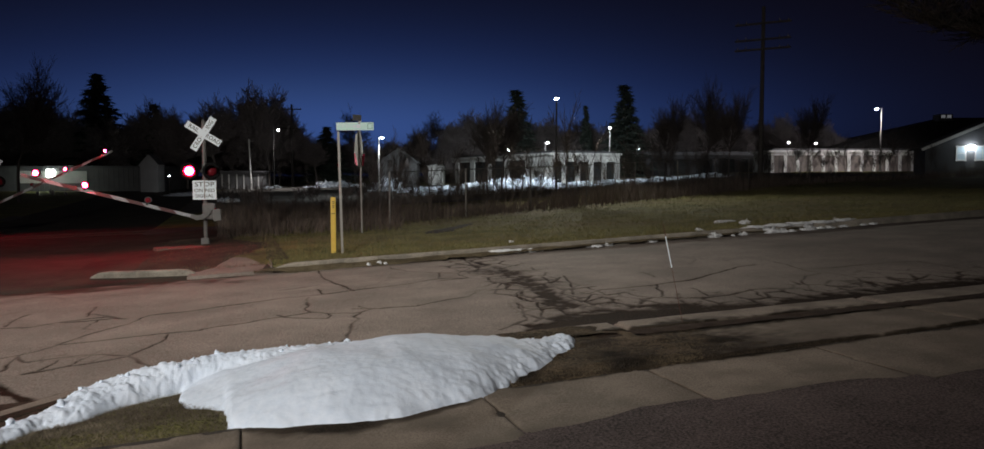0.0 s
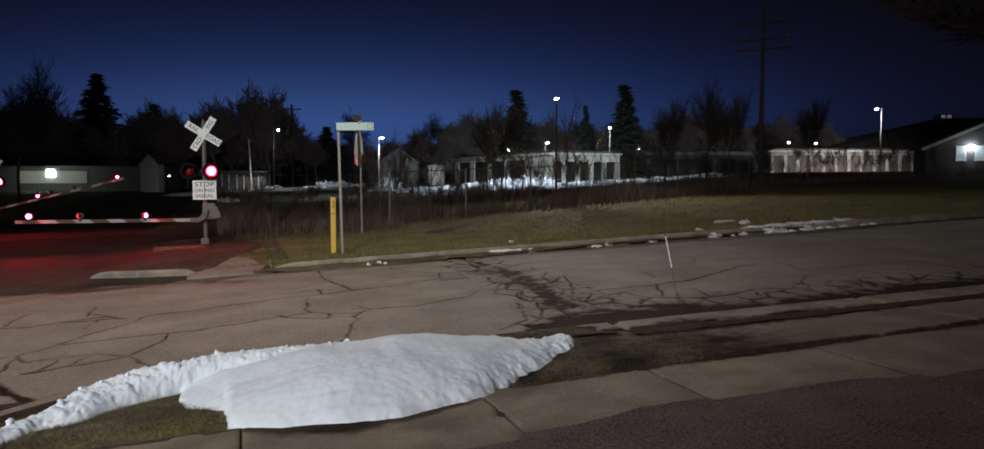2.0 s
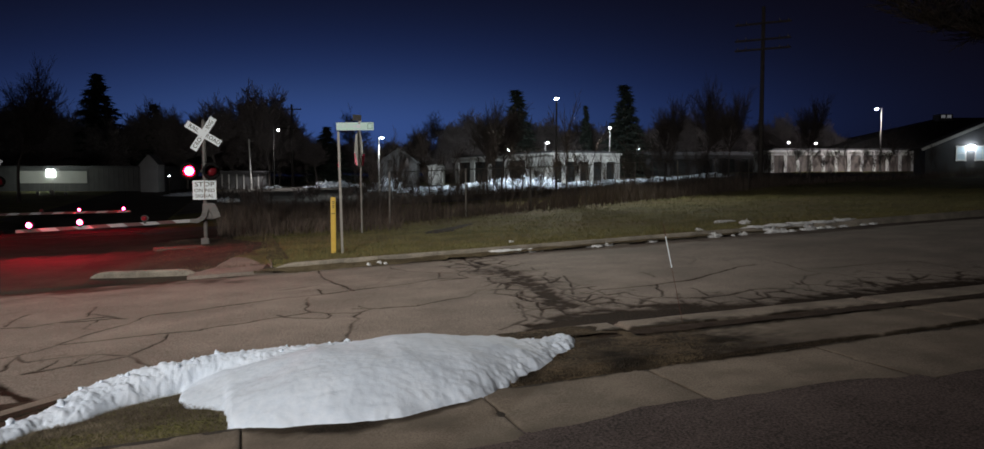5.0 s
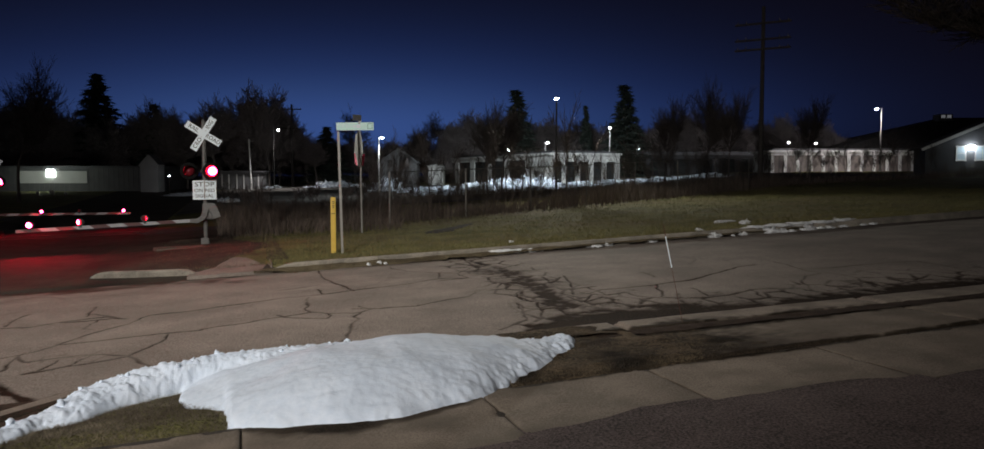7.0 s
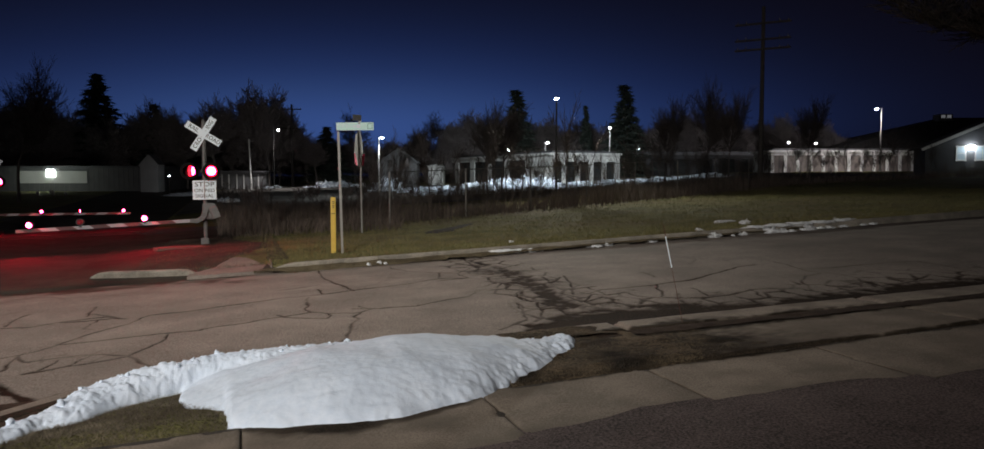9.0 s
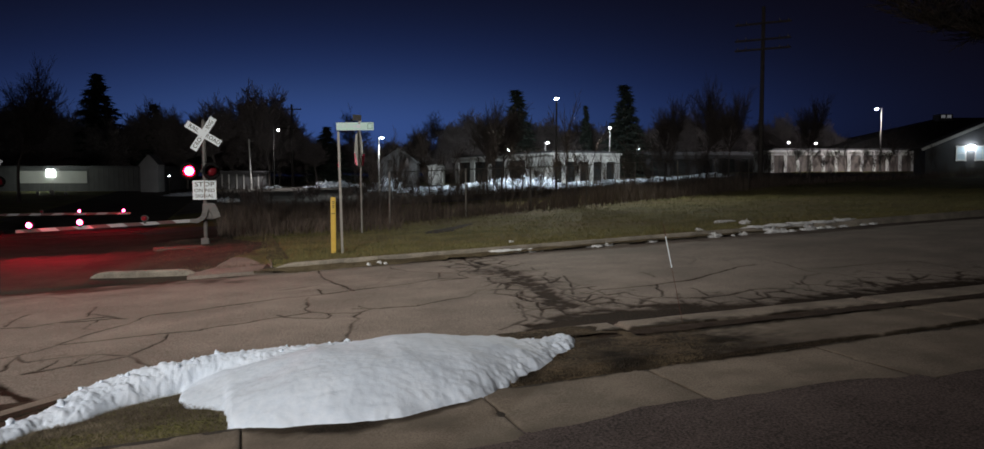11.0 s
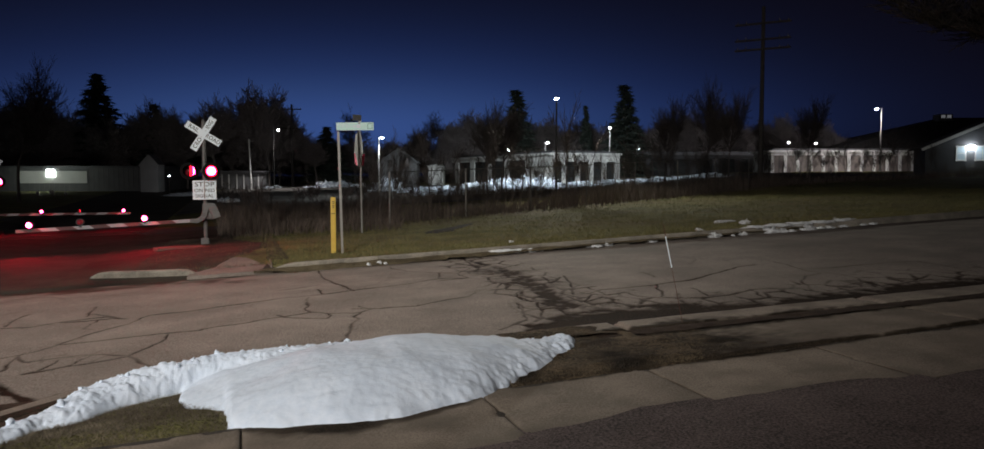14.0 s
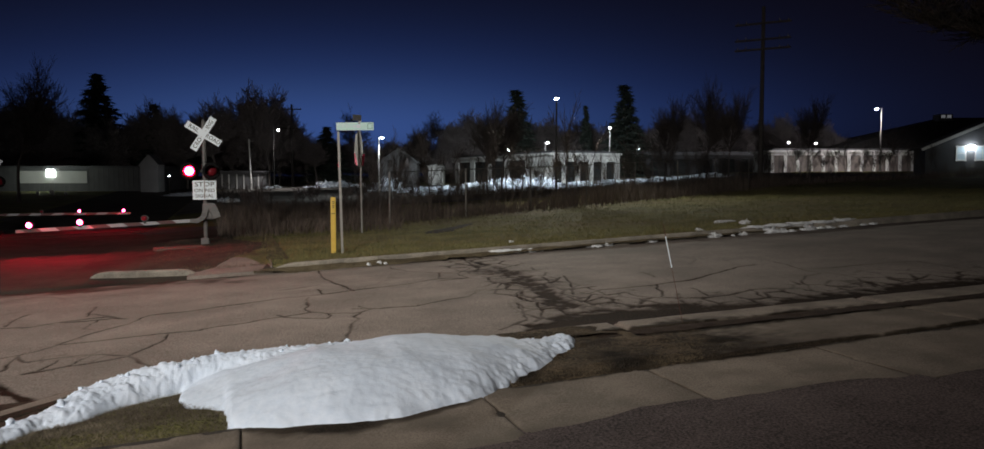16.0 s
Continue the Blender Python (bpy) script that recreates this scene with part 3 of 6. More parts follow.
patch("kerb_strip", steps(1.6, 5.3, 0.04), steps(5.46, 7.1, 0.04), lambda u, v: 0.006 + (0.044 + 0.02 * noise.noise((u * 2.1, v * 2.1, 6)) + 0.012 * noise.noise((u * 9, v * 9, 6))) * min(1, max(0, (v - 5.52 - 0.13 * ease1(0.3, 2.0, u)) * 4)) - 0.015 * max(0, (v - 6.85) * 4) - 0.03 * max(0, u - 4.2),
      lambda u, v: v > 5.49 + 0.13 * ease1(0.3, 2.0, u) + 0.02 * fbm(u, v, 3, 4) and u < 4.9 - 0.9 * (v - 5.5) + 0.25 * fbm(u, v, 8, 2.5) and v < 7.04, STRIPMUD, "trampled brown dirt strip behind the kerb", "dirt")
patch("kerb_dirt", steps(0.2, 3.95, 0.03), steps(6.9, 7.5, 0.03), lambda u, v: 0.062 + 0.012 * noise.noise((u * 4, v * 4, 6)) + 0.006 * noise.noise((u * 15, v * 15, 6)) - 0.03 * ease1(3.2, 3.9, u),
      lambda u, v: v < 7.41 + 0.035 * fbm(u, v, 12, 3) - 0.5 * ease1(3.3, 3.9, u) and u < 3.85 + 0.1 * fbm(u, v, 5, 5), STRIPMUD, "olive-brown dirt spilled over the kerb", "dirt")
tagged(sheet("shoulder", steps(STREET_R, 2.4, 0.3), [15.45, 15.66, 15.8] + steps(16.2, 31, 0.5), lambda u, v: -0.09 if v < 15.5 else -0.021 if v < 15.7 else max(turf(u, v), -0.005) + 0.014 - 0.1 * max(0, (u + 0.5 * math.sin(v * 0.8) - 0.2)), SHOULDER),
       "dark gravelly shoulder round the signal mast", "shoulder", kind="structure")


patch("corner_apron", steps(-0.9, 0.64, 0.05), steps(15.56, 18.6, 0.05), lambda u, v: max(turf(u, v), -0.005) + 0.042 - 0.06 * (1 - ease1(15.54, 15.7, v)), lambda u, v: v < 16.35 + 1.6 * ease1(-0.9, 0.0, u) - 1.1 * ease1(0.1, 0.64, u) + 0.12 * fbm(u, v, 4, 2.5), ASPHALT, "worn pale pavement at the street corner", "pavement", "structure")


def in_streak(u, v):
    along, across = (u - 6.2) * 0.537 + (v - 23.0) * 0.843, (v - 23.0) * 0.537 - (u - 6.2) * 0.843
    return 0.5 * fbm(u, v, 6, 5) + (along / 2.1) ** 2 + (across / max(0.05, 0.16 + 0.11 * (24.8 - v))) ** 2 < 1 + 0.8 * fbm(u, v, 3, 2)


# dark elongated patch just over the turf, kept free of blades
patch("lawn_streak", steps(3.5, 9.0, 0.05), steps(20.2, 26.2, 0.05), lambda u, v: turf(u, v) + 0.012, in_streak, DARKSTREAK, "dark streak in the lawn", "dirt")
patch("kerb_soil", steps(0.4, 13, 0.04), steps(FAR_KERB - 0.56, FAR_KERB + 0.02, 0.02),
      lambda u, v: -0.02 + 0.08 * ease1(FAR_KERB - 0.5, FAR_KERB, v) * (1 + 0.3 * noise.noise((u * 2, v * 4, 5))) + 0.008 * noise.noise((u * 11, v * 11, 5)),
      lambda u, v: v > FAR_KERB - lerp(u, (0.35, 0.05), (1.1, 0.42), (2.7, 0.4), (4.4, 0.3), (7, 0.2), (13, 0.12)) * (1 + 0.3 * fbm(u, v, 7, 1.1) + 0.2 * fbm(u, v, 8, 6)), KERBSOIL, "olive-brown soil and dead grass along the kerb foot", "dirt")


# ---- road, with soil in its cracks ----
LINES = []


def crack(width, *points):
    LINES.append((width, points))


crack(0.04, (-2.36, 9.24), (-2.20, 9.32), (-2.06, 9.50), (-1.96, 9.74), (-1.87, 9.91), (-1.70, 10.26), (-1.57, 10.53), (-1.36, 10.77), (-1.15, 11.32), (-0.80, 11.31), (-0.57, 11.39))
crack(0.035, (-0.57, 11.39), (-0.29, 11.50), (0.00, 11.55), (0.26, 11.64), (0.61, 11.79), (1.07, 11.83), (1.65, 12.02), (2.25, 12.14), (2.68, 12.25), (3.14, 12.45), (3.57, 12.29))
crack(0.05, (-2.90, 11.39), (-2.51, 11.25), (-2.22, 11.42), (-1.94, 11.50), (-1.71, 11.51), (-1.38, 11.24))
crack(0.03, (-2.21, 11.36), (-1.91, 11.32), (-1.61, 11.34))
crack(0.045, (-2.85, 11.51), (-2.90, 12.05), (-2.88, 12.32), (-2.80, 12.44))
crack(0.03, (-1.82, 10.68), (-1.78, 10.99), (-1.76, 11.38))
crack(0.03, (-1.93, 11.76), (-1.94, 12.35), (-1.94, 12.67))
crack(0.03, (-1.89, 11.90), (-1.61, 11.50), (-1.38, 11.24))
crack(0.026, (-1.88, 9.80), (-1.56, 9.77), (-1.24, 9.81), (-0.91, 9.86), (-0.63, 9.82), (-0.42, 9.78), (-0.25, 9.94), (-0.04, 10.00), (0.15, 10.07), (0.53, 10.18), (0.93, 10.34))
crack(0.045, (-0.79, 9.75), (-0.83, 9.33), (-0.90, 9.08), (-1.03, 8.81), (-1.07, 8.67), (-0.91, 8.31), (-0.74, 7.92))
crack(0.03, (-1.07, 8.67), (-1.20, 8.59), (-1.42, 8.53), (-1.58, 8.50), (-1.78, 8.38), (-1.93, 8.36))
crack(0.028, (-2.04, 8.91), (-1.84, 8.95), (-1.61, 8.98), (-1.37, 8.94), (-1.07, 8.71))
crack(0.04, (-2.20, 8.62), (-2.20, 8.93), (-2.19, 9.24), (-2.04, 8.87))
crack(0.028, (-1.84, 8.45), (-1.78, 8.82))
crack(0.028, (-1.58, 8.50), (-1.48, 8.91))
crack(0.13, (-2.11, 8.05), (-1.85, 7.58), (-1.67, 7.23), (-1.52, 6.96))
crack(0.02, (-3.51, 14.59), (-3.25, 14.64), (-3.02, 14.64), (-2.67, 14.00))
crack(0.05, (0.96, 11.69), (0.89, 11.08), (0.84, 10.69))
crack(0.035, (0.84, 10.69), (0.93, 10.34), (1.06, 10.09), (1.09, 9.92), (0.99, 9.73), (0.67, 10.04), (0.46, 10.33))
crack(0.022, (1.06, 10.09), (1.35, 9.90), (1.50, 9.97), (1.63, 10.11), (1.51, 10.42))
crack(0.06, (1.05, 8.22), (1.16, 8.73), (1.27, 9.26))
crack(0.04, (1.27, 9.26), (1.33, 9.42), (1.32, 9.67), (1.45, 9.90))
crack(0.035, (1.51, 15.25), (1.39, 14.11), (1.49, 13.53), (1.63, 12.60), (1.69, 11.99))
crack(0.03, (1.21, 12.50), (1.22, 11.87))
crack(0.018, (0.57, 12.72), (0.97, 12.92), (1.28, 13.04))
crack(0.03, (2.77, 14.94), (2.93, 13.96), (3.35, 13.29), (3.13, 12.55))
crack(0.03, (1.40, 10.26), (1.71, 10.11), (1.91, 10.09), (2.18, 9.97), (2.47, 10.13), (2.76, 10.24), (3.00, 10.33), (3.33, 10.80), (3.64, 11.03))
crack(0.03, (3.35, 13.29), (3.60, 12.97), (3.98, 13.56))
crack(0.028, (3.60, 12.97), (3.60, 12.27), (3.06, 12.14))
crack(0.05, (4.41, 15.63), (4.21, 14.36), (4.24, 13.57))
crack(0.20, (4.40, 14.47), (4.40, 13.32), (4.39, 12.44))
crack(0.38, (4.39, 12.44), (4.23, 11.42), (4.11, 10.68), (4.04, 10.14), (3.99, 9.63), (3.90, 9.09), (3.90, 8.81))
crack(0.05, (3.56, 10.93), (3.83, 11.29), (3.95, 10.80), (4.09, 10.77))
crack(0.05, (3.64, 11.03), (3.39, 10.40), (3.48, 10.26), (3.64, 9.94), (3.63, 9.45))
crack(0.045, (3.95, 10.80), (3.67, 10.27), (3.58, 9.67), (3.70, 9.35))
crack(0.04, (3.43, 9.47), (3.39, 9.04), (3.51, 8.86))
crack(0.045, (3.43, 9.47), (3.22, 8.79), (3.11, 8.37), (2.89, 8.20), (2.64, 7.98))
crack(0.05, (3.70, 9.35), (3.54, 8.84), (3.33, 8.47), (3.33, 8.23), (3.54, 8.20))
crack(0.05, (3.52, 8.85), (3.74, 8.86), (3.84, 8.69))
crack(0.05, (4.59, 11.60), (4.45, 10.90), (4.83, 11.40))
crack(0.045, (4.95, 11.49), (4.69, 10.64), (4.34, 9.72))
crack(0.045, (4.30, 10.47), (4.52, 10.15), (4.90, 10.24))
crack(0.03, (4.48, 9.96), (4.53, 9.65), (4.84, 9.91), (5.21, 9.87), (5.71, 9.87), (6.30, 9.99), (7.12, 10.42), (7.70, 10.76), (8.03, 10.80))
crack(0.022, (8.50, 11.10), (8.36, 10.52), (8.14, 9.68), (8.25, 9.41), (8.24, 9.15), (8.14, 8.80), (7.95, 8.40))
crack(0.035, (8.14, 9.41), (7.77, 9.27), (7.36, 8.93), (7.09, 8.47), (6.92, 8.13))
crack(0.035, (4.78, 10.18), (4.69, 9.40), (4.99, 9.45), (5.00, 9.12), (5.12, 8.84), (5.44, 8.62), (5.59, 8.57))
crack(0.035, (5.68, 9.90), (5.45, 9.33), (5.20, 8.91))
crack(0.03, (5.90, 9.28), (5.79, 8.88), (5.74, 8.65))
crack(0.03, (5.59, 8.57), (5.95, 8.57), (6.45, 8.73), (6.81, 8.68), (6.98, 8.41))
crack(0.03, (6.42, 8.76), (6.23, 8.24), (6.23, 7.94))
crack(0.04, (7.52, 8.29), (7.97, 8.39), (7.90, 8.08), (8.33, 8.11), (8.84, 8.17), (8.90, 8.05), (9.48, 7.91))
crack(0.035, (8.33, 8.11), (8.78, 8.30), (9.22, 8.53))
crack(0.018, (8.11, 10.20), (8.36, 9.80), (9.50, 9.75), (10.14, 9.75))
crack(0.018, (10.21, 9.69), (10.03, 9.08), (9.84, 8.29))
crack(0.02, (7.37, 11.61), (7.71, 12.05))
crack(0.02, (6.11, 11.15), (6.05, 10.54))
crack(0.05, (4.17, 9.57), (4.17, 9.08), (4.55, 9.31), (4.62, 9.01))
crack(0.04, (4.17, 9.08), (4.54, 9.57), (4.69, 9.40))


def soil_on(U, V):
    """How thick soil lies on the road, 0 to 1."""
    n1, n2, n3 = value_noise(U * 2.2, V * 2.2, 1), value_noise(U * 7, V * 7, 2), value_noise(U * 21, V * 21, 3)
    X = U + 0.05 * n1 + 0.018 * n2 + 0.006 * n3
    Y = V + 0.05 * value_noise(U * 2.2, V * 2.2, 4) + 0.018 * value_noise(U * 7, V * 7, 5) + 0.006 * value_noise(U * 21, V * 21, 6)
    ragged = 1 + 0.55 * value_noise(U * 4, V * 4, 7) + 0.35 * value_noise(U * 13, V * 13, 8)
    patchy = 0.68 + 0.38 * value_noise(U * 1.3, V * 1.3, 9) + 0.2 * n2
    S, near = np.zeros(U.shape), np.full(U.shape, 9.0)
    for width, pts in LINES:
        d = np.full(U.shape, 9.0)
        for (a, b), (c, e) in zip(pts, pts[1:]):
            du, dv = c - a, e - b
            k = np.clip(((X - a) * du + (Y - b) * dv) / (du * du + dv * dv), 0, 1)
            d = np.minimum(d, np.hypot(X - a - k * du, (0.5 if width < 0.1 else 1.0) * (Y - b - k * dv)))
        w = (0.24 if width < 0.1 else 0.38) * width * ragged
        soft = 0.010 + 0.28 * width
        S = np.maximum(S, (1 - ease(0.4 * w, w + soft, d)) * (patchy if width < 0.1 else 0.86 + 0.5 * n2 + 0.35 * n3 + 0.2 * n1))
        if width < 0.1:
            S = np.maximum(S, 0.16 * np.exp(-d / 0.06))
            near = np.minimum(near, d)
    # the silted gutter
    reach = np.interp(U, (-9, 0, 0.6, 2.6, 3.2, 3.6, 3.95, 4.6, 5.1, 5.7, 6.1, 6.6, 7.2, 8.8, 10, 20), (0.32, 0.3, 0.25, 0.15, 0.7, 1.1, 1.35, 1.3, 1.1, 0.75, 0.58, 0.68, 0.85, 0.9, 0.7, 0.4))
    g = (V - np.where(U < 0.7, NEAR_KERB - 0.24, NEAR_KERB) - kerb_bend(U)) / (reach * (1 + 0.22 * n1 + 0.18 * n2 + 0.1 * n3))
    S = np.maximum(S, (1 - ease(0.5, 1.2, g)) * (1.1 + 0.3 * n2 + 0.2 * n3))
    f = (FAR_KERB - V) / (0.2 * (1 + 0.6 * value_noise(U * 0.9, V * 0.9, 12) + 0.4 * n2))
    S = np.maximum(S, (1 - ease(0.3, 1.3, f)) * 0.42 * ease(0.3, 0.8, U))
    # the road darkens gradually towards the side street
    S = np.maximum(S, (1 - ease(0.1, 1.5, FAR_KERB - V + 0.5 * n1 + 0.25 * n2)) * 0.75 * (1 - ease(-0.6, 0.8, U + 0.4 * n1)))
    # closed-up net along the break and the gutter
    line = np.interp(V, (7.5, 9, 11, 13, 15), (3.8, 3.98, 4.2, 4.25, 4.4))
    zone = np.minimum(np.abs(U - line) / 0.6, np.where(U > 2.9, g / 1.7, 9))
    e = cell_edges((U + 0.02 * n2 + 0.008 * n3) * 2.7, (V + 0.04 * n2 + 0.012 * n3) * 1.6, 0.7)
    w = 0.05 + 0.10 * np.clip(1.2 - zone, 0, 1)
    net = (1 - ease(w * 0.4, w + 0.13, e)) * (1 - ease(0.5, 1.6, zone + 0.3 * n1)) * (0.66 + 0.3 * n2 + 0.2 * n3)
    S = np.maximum(S, net)
    # silt washed round the break
    S = np.maximum(S, 0.66 * np.exp(-np.abs(U - line + 0.1 * n1) / (0.36 + 0.14 * n2)) * (0.8 + 0.5 * n2 + 0.4 * n3) * (1 - ease(12.6, 14.5, V)) * ease(7.6, 8.6, V))
    # fine branches beside the cracks
    e = cell_edges(X * 3.1, Y * 2.3, 5.1)
    S = np.maximum(S, (1 - ease(0.02, 0.09, e)) * 0.45 * np.exp(-near / 0.16) * ease(-0.15, 0.35, value_noise(U * 1.7, V * 1.7, 16)) * ease(0.8, 1.6, zone))
    # old hair cracks in large cells, broken off here and there
    e = cell_edges(X * 0.62 + 0.2 * n1, Y * 0.95, 3.3)
    S = np.maximum(S, (1 - ease(0.012, 0.05, e)) * 0.16 * ease(-0.1, 0.3, value_noise(U * 0.55, V * 0.55, 14)))
    # faint dusty stains
    return np.clip(S + 0.10 * ease(0.2, 0.7, value_noise(U * 0.8, V * 1.6, 15) + 0.5 * n1), 0, 1)


us = steps(-60, -8, 1.0)[:-1] + steps(-8, 14, 0.022) + steps(14, 24, 0.08)[1:] + steps(24, 70, 1.0)[1:]
vs = steps(NEAR_KERB - 1.0, FAR_KERB, 0.024)
U, V = np.meshgrid(np.array(us), np.array(vs))
soil = soil_on(U, V)
Z = 0.022 * np.sin((V - NEAR_KERB) / (FAR_KERB - NEAR_KERB) * math.pi) - 0.02 + 0.006 * value_noise(U * 0.5, V * 0.5, 8)
Z -= 0.12 * ease(0.22, 0.35, NEAR_KERB - V) * ease(-1.25, -1.1, U)
Z -= 0.012 * ease(0.3, 0.9, soil) * ease(0, 0.4, V - NEAR_KERB)
PX, PY = U * CU - V * SU, U * SU + V * CU
lie_u = np.array([[level(*xy(u, v)) for u in us] for v in vs[::18] + vs[-1:]])
lie_v = np.array(vs[::18] + vs[-1:])
lie = np.empty(U.shape)
for i in range(len(us)):
    lie[:, i] = np.interp(vs, lie_v, lie_u[:, i])
nu, nv = len(us), len(vs)
idx = np.arange(nu * nv).reshape(nv, nu)
quads = np.stack((idx[:-1, :-1], idx[:-1, 1:], idx[1:, 1:], idx[1:, :-1]), axis=-1).reshape(-1)
me = bpy.data.meshes.new("road")
me.vertices.add(nu * nv)
me.vertices.foreach_set("co", np.stack((PX, PY, lie + Z), axis=-1).reshape(-1))
me.loops.add(len(quads))
me.loops.foreach_set("vertex_index", quads.astype(np.int32))
me.polygons.add(len(quads) // 4)
me.polygons.foreach_set("loop_start", np.arange(0, len(quads), 4, dtype=np.int32))
me.update(calc_edges=True)
me.polygons.foreach_set("use_smooth", [True] * len(me.polygons))
me.attributes.new("soil", "FLOAT", "POINT").data.foreach_set("value", soil.reshape(-1).astype(np.float32))
me.materials.append(ASPHALT)
road = tagged(new("road", me), "worn cracked grey asphalt road with soil in its cracks", "road", kind="structure")


# ---- snow ----
def heap(u, v, f, b, h, power=2.2, peak=0.55):
    """A rounded heap between its front and back foot."""
    k = (v - f) / (b - f)
    if not 0 < k < 1 or h <= 0:
        return -0.07
    k = 0.5 * k / peak if k < peak else 0.5 + 0.5 * (k - peak) / (1 - peak)
    return (h + 0.03) * max(0.0, 1 - abs(2 * k - 1) ** power) ** 0.7 - 0.03


def snow_top(u, v):
    ragged = 0.06 * noise.noise((u * 3.1, v * 3.1, 0)) + 0.03 * noise.noise((u * 9, v * 9, 4)) + 0.008 * noise.noise((u * 25, v * 25, 4))
    vv = v + ragged
    ul = u + 0.025 * noise.noise((v * 4.3, 2.0, 7)) + 0.025 * noise.noise((v * 11, u * 3, 7))
    vl = v + 0.05 * noise.noise((u * 2.3, v * 2.3, 0)) + 0.012 * noise.noise((u * 8, v * 8, 4)) + 0.008 * noise.noise((u * 19, v * 19, 4))
    vl += ease1(1.0, 2.2, u) * (0.028 * noise.noise((u * 3.7, v * 3.7, 9)) + 0.02 * noise.noise((u * 14, v * 14, 9)) + 0.014 * noise.noise((u * 33, v * 33, 9)))
    # crumbly ridge thrown up by the plough, along the kerb
    f = lerp(u, (-2.4, 4.95), (-1.53, 5.76), (-1.33, 6.0), (-1.13, 6.12), (-0.83, 6.44), (-0.6, 6.60), (-0.37, 6.68), (0.0, 6.6), (0.5, 6.45), (2.4, 6.35), (3.16, 6.75))
    b = lerp(u, (-2.4, 5.35), (-1.55, 6.12), (-1.43, 6.28), (-1.31, 6.56), (-1.22, 6.82), (-1.05, 7.02), (0, 7.12), (1.5, 7.05), (2.2, 6.98), (3.16, 6.95))
    h = lerp(u, (-2.4, 0.0), (-2.2, 0.05), (-1.55, 0.08), (-1.35, 0.10), (-1.2, 0.13), (-1.05, 0.16), (-0.9, 0.19), (-0.3, 0.235), (0.2, 0.25), (0.8, 0.25), (1.6, 0.19), (2, 0.13), (2.4, 0.09), (2.7, 0.075), (2.95, 0.06), (3.06, 0.0))
    ridge = heap(u, vv, f, b, h, 2.0)
    if ridge > 0:
        s = min(1, ridge / 0.06)
        chunk = 0.032 * abs(noise.noise((u * 4.5, v * 4.5, 11))) + 0.034 * abs(noise.noise((u * 9, v * 7, 15))) + 0.022 * abs(noise.noise((u * 22, v * 19, 16))) + 0.012 * noise.noise((u * 46, v * 46, 15))
        ridge += (chunk - 0.03) * s
    # smooth melted lobe in front of it
    f = lerp(ul, (-0.47, 6.8), (-0.44, 6.5), (-0.41, 6.14), (-0.25, 6.03), (-0.12, 5.93), (-0.06, 5.58), (0.27, 5.40), (0.68, 5.27), (1.05, 5.25), (1.34, 5.33), (1.57, 5.41), (1.78, 5.53), (2.0, 5.67), (2.28, 5.88), (2.52, 6.06), (2.74, 6.3), (2.93, 6.55), (3.08, 6.8))
    h = lerp(ul, (-0.5, 0.0), (-0.43, 0.04), (-0.3, 0.08), (-0.12, 0.12), (0.1, 0.17), (0.35, 0.23), (0.6, 0.275), (1.2, 0.30), (1.7, 0.25), (2.2, 0.17), (2.5, 0.12), (2.65, 0.10), (2.8, 0.105), (2.92, 0.09), (3.02, 0.045), (3.08, 0.0))
    lobe = heap(u, vl, f, 7.1 - 0.14 * ease1(1.0, 2.4, u), h, 2.6, 0.6)
    if lobe > 0:
        lobe += (0.024 * noise.noise((u * 1.7, v * 1.7, 2)) + 0.011 * noise.noise((u * 4.1, v * 3.0, 3)) + 0.005 * noise.noise((u * 8, v * 6, 5)) + 0.0025 * noise.noise((u * 19, v * 19, 6)) + 0.0015 * noise.noise((u * 45, v * 45, 6))) * min(1, lobe / 0.08)
        if u > 1.6:
            lobe += min(1, lobe / 0.05) * ease1(2.2, 2.9, u) * (0.035 * abs(noise.noise((u * 7, v * 7, 18))) + 0.02 * noise.noise((u * 17, v * 17, 18)) + 0.016 * noise.noise((u * 39, v * 39, 18)) - 0.01)
            lobe -= 0.022 * min(1, u - 1.6) * abs(noise.noise((u * 6, v * 6, 8)))
    d = ridge - lobe
    return max(ridge, lobe) if abs(d) > 0.03 else (ridge + lobe) / 2 + (d * d / 0.06 + 0.015) / 2


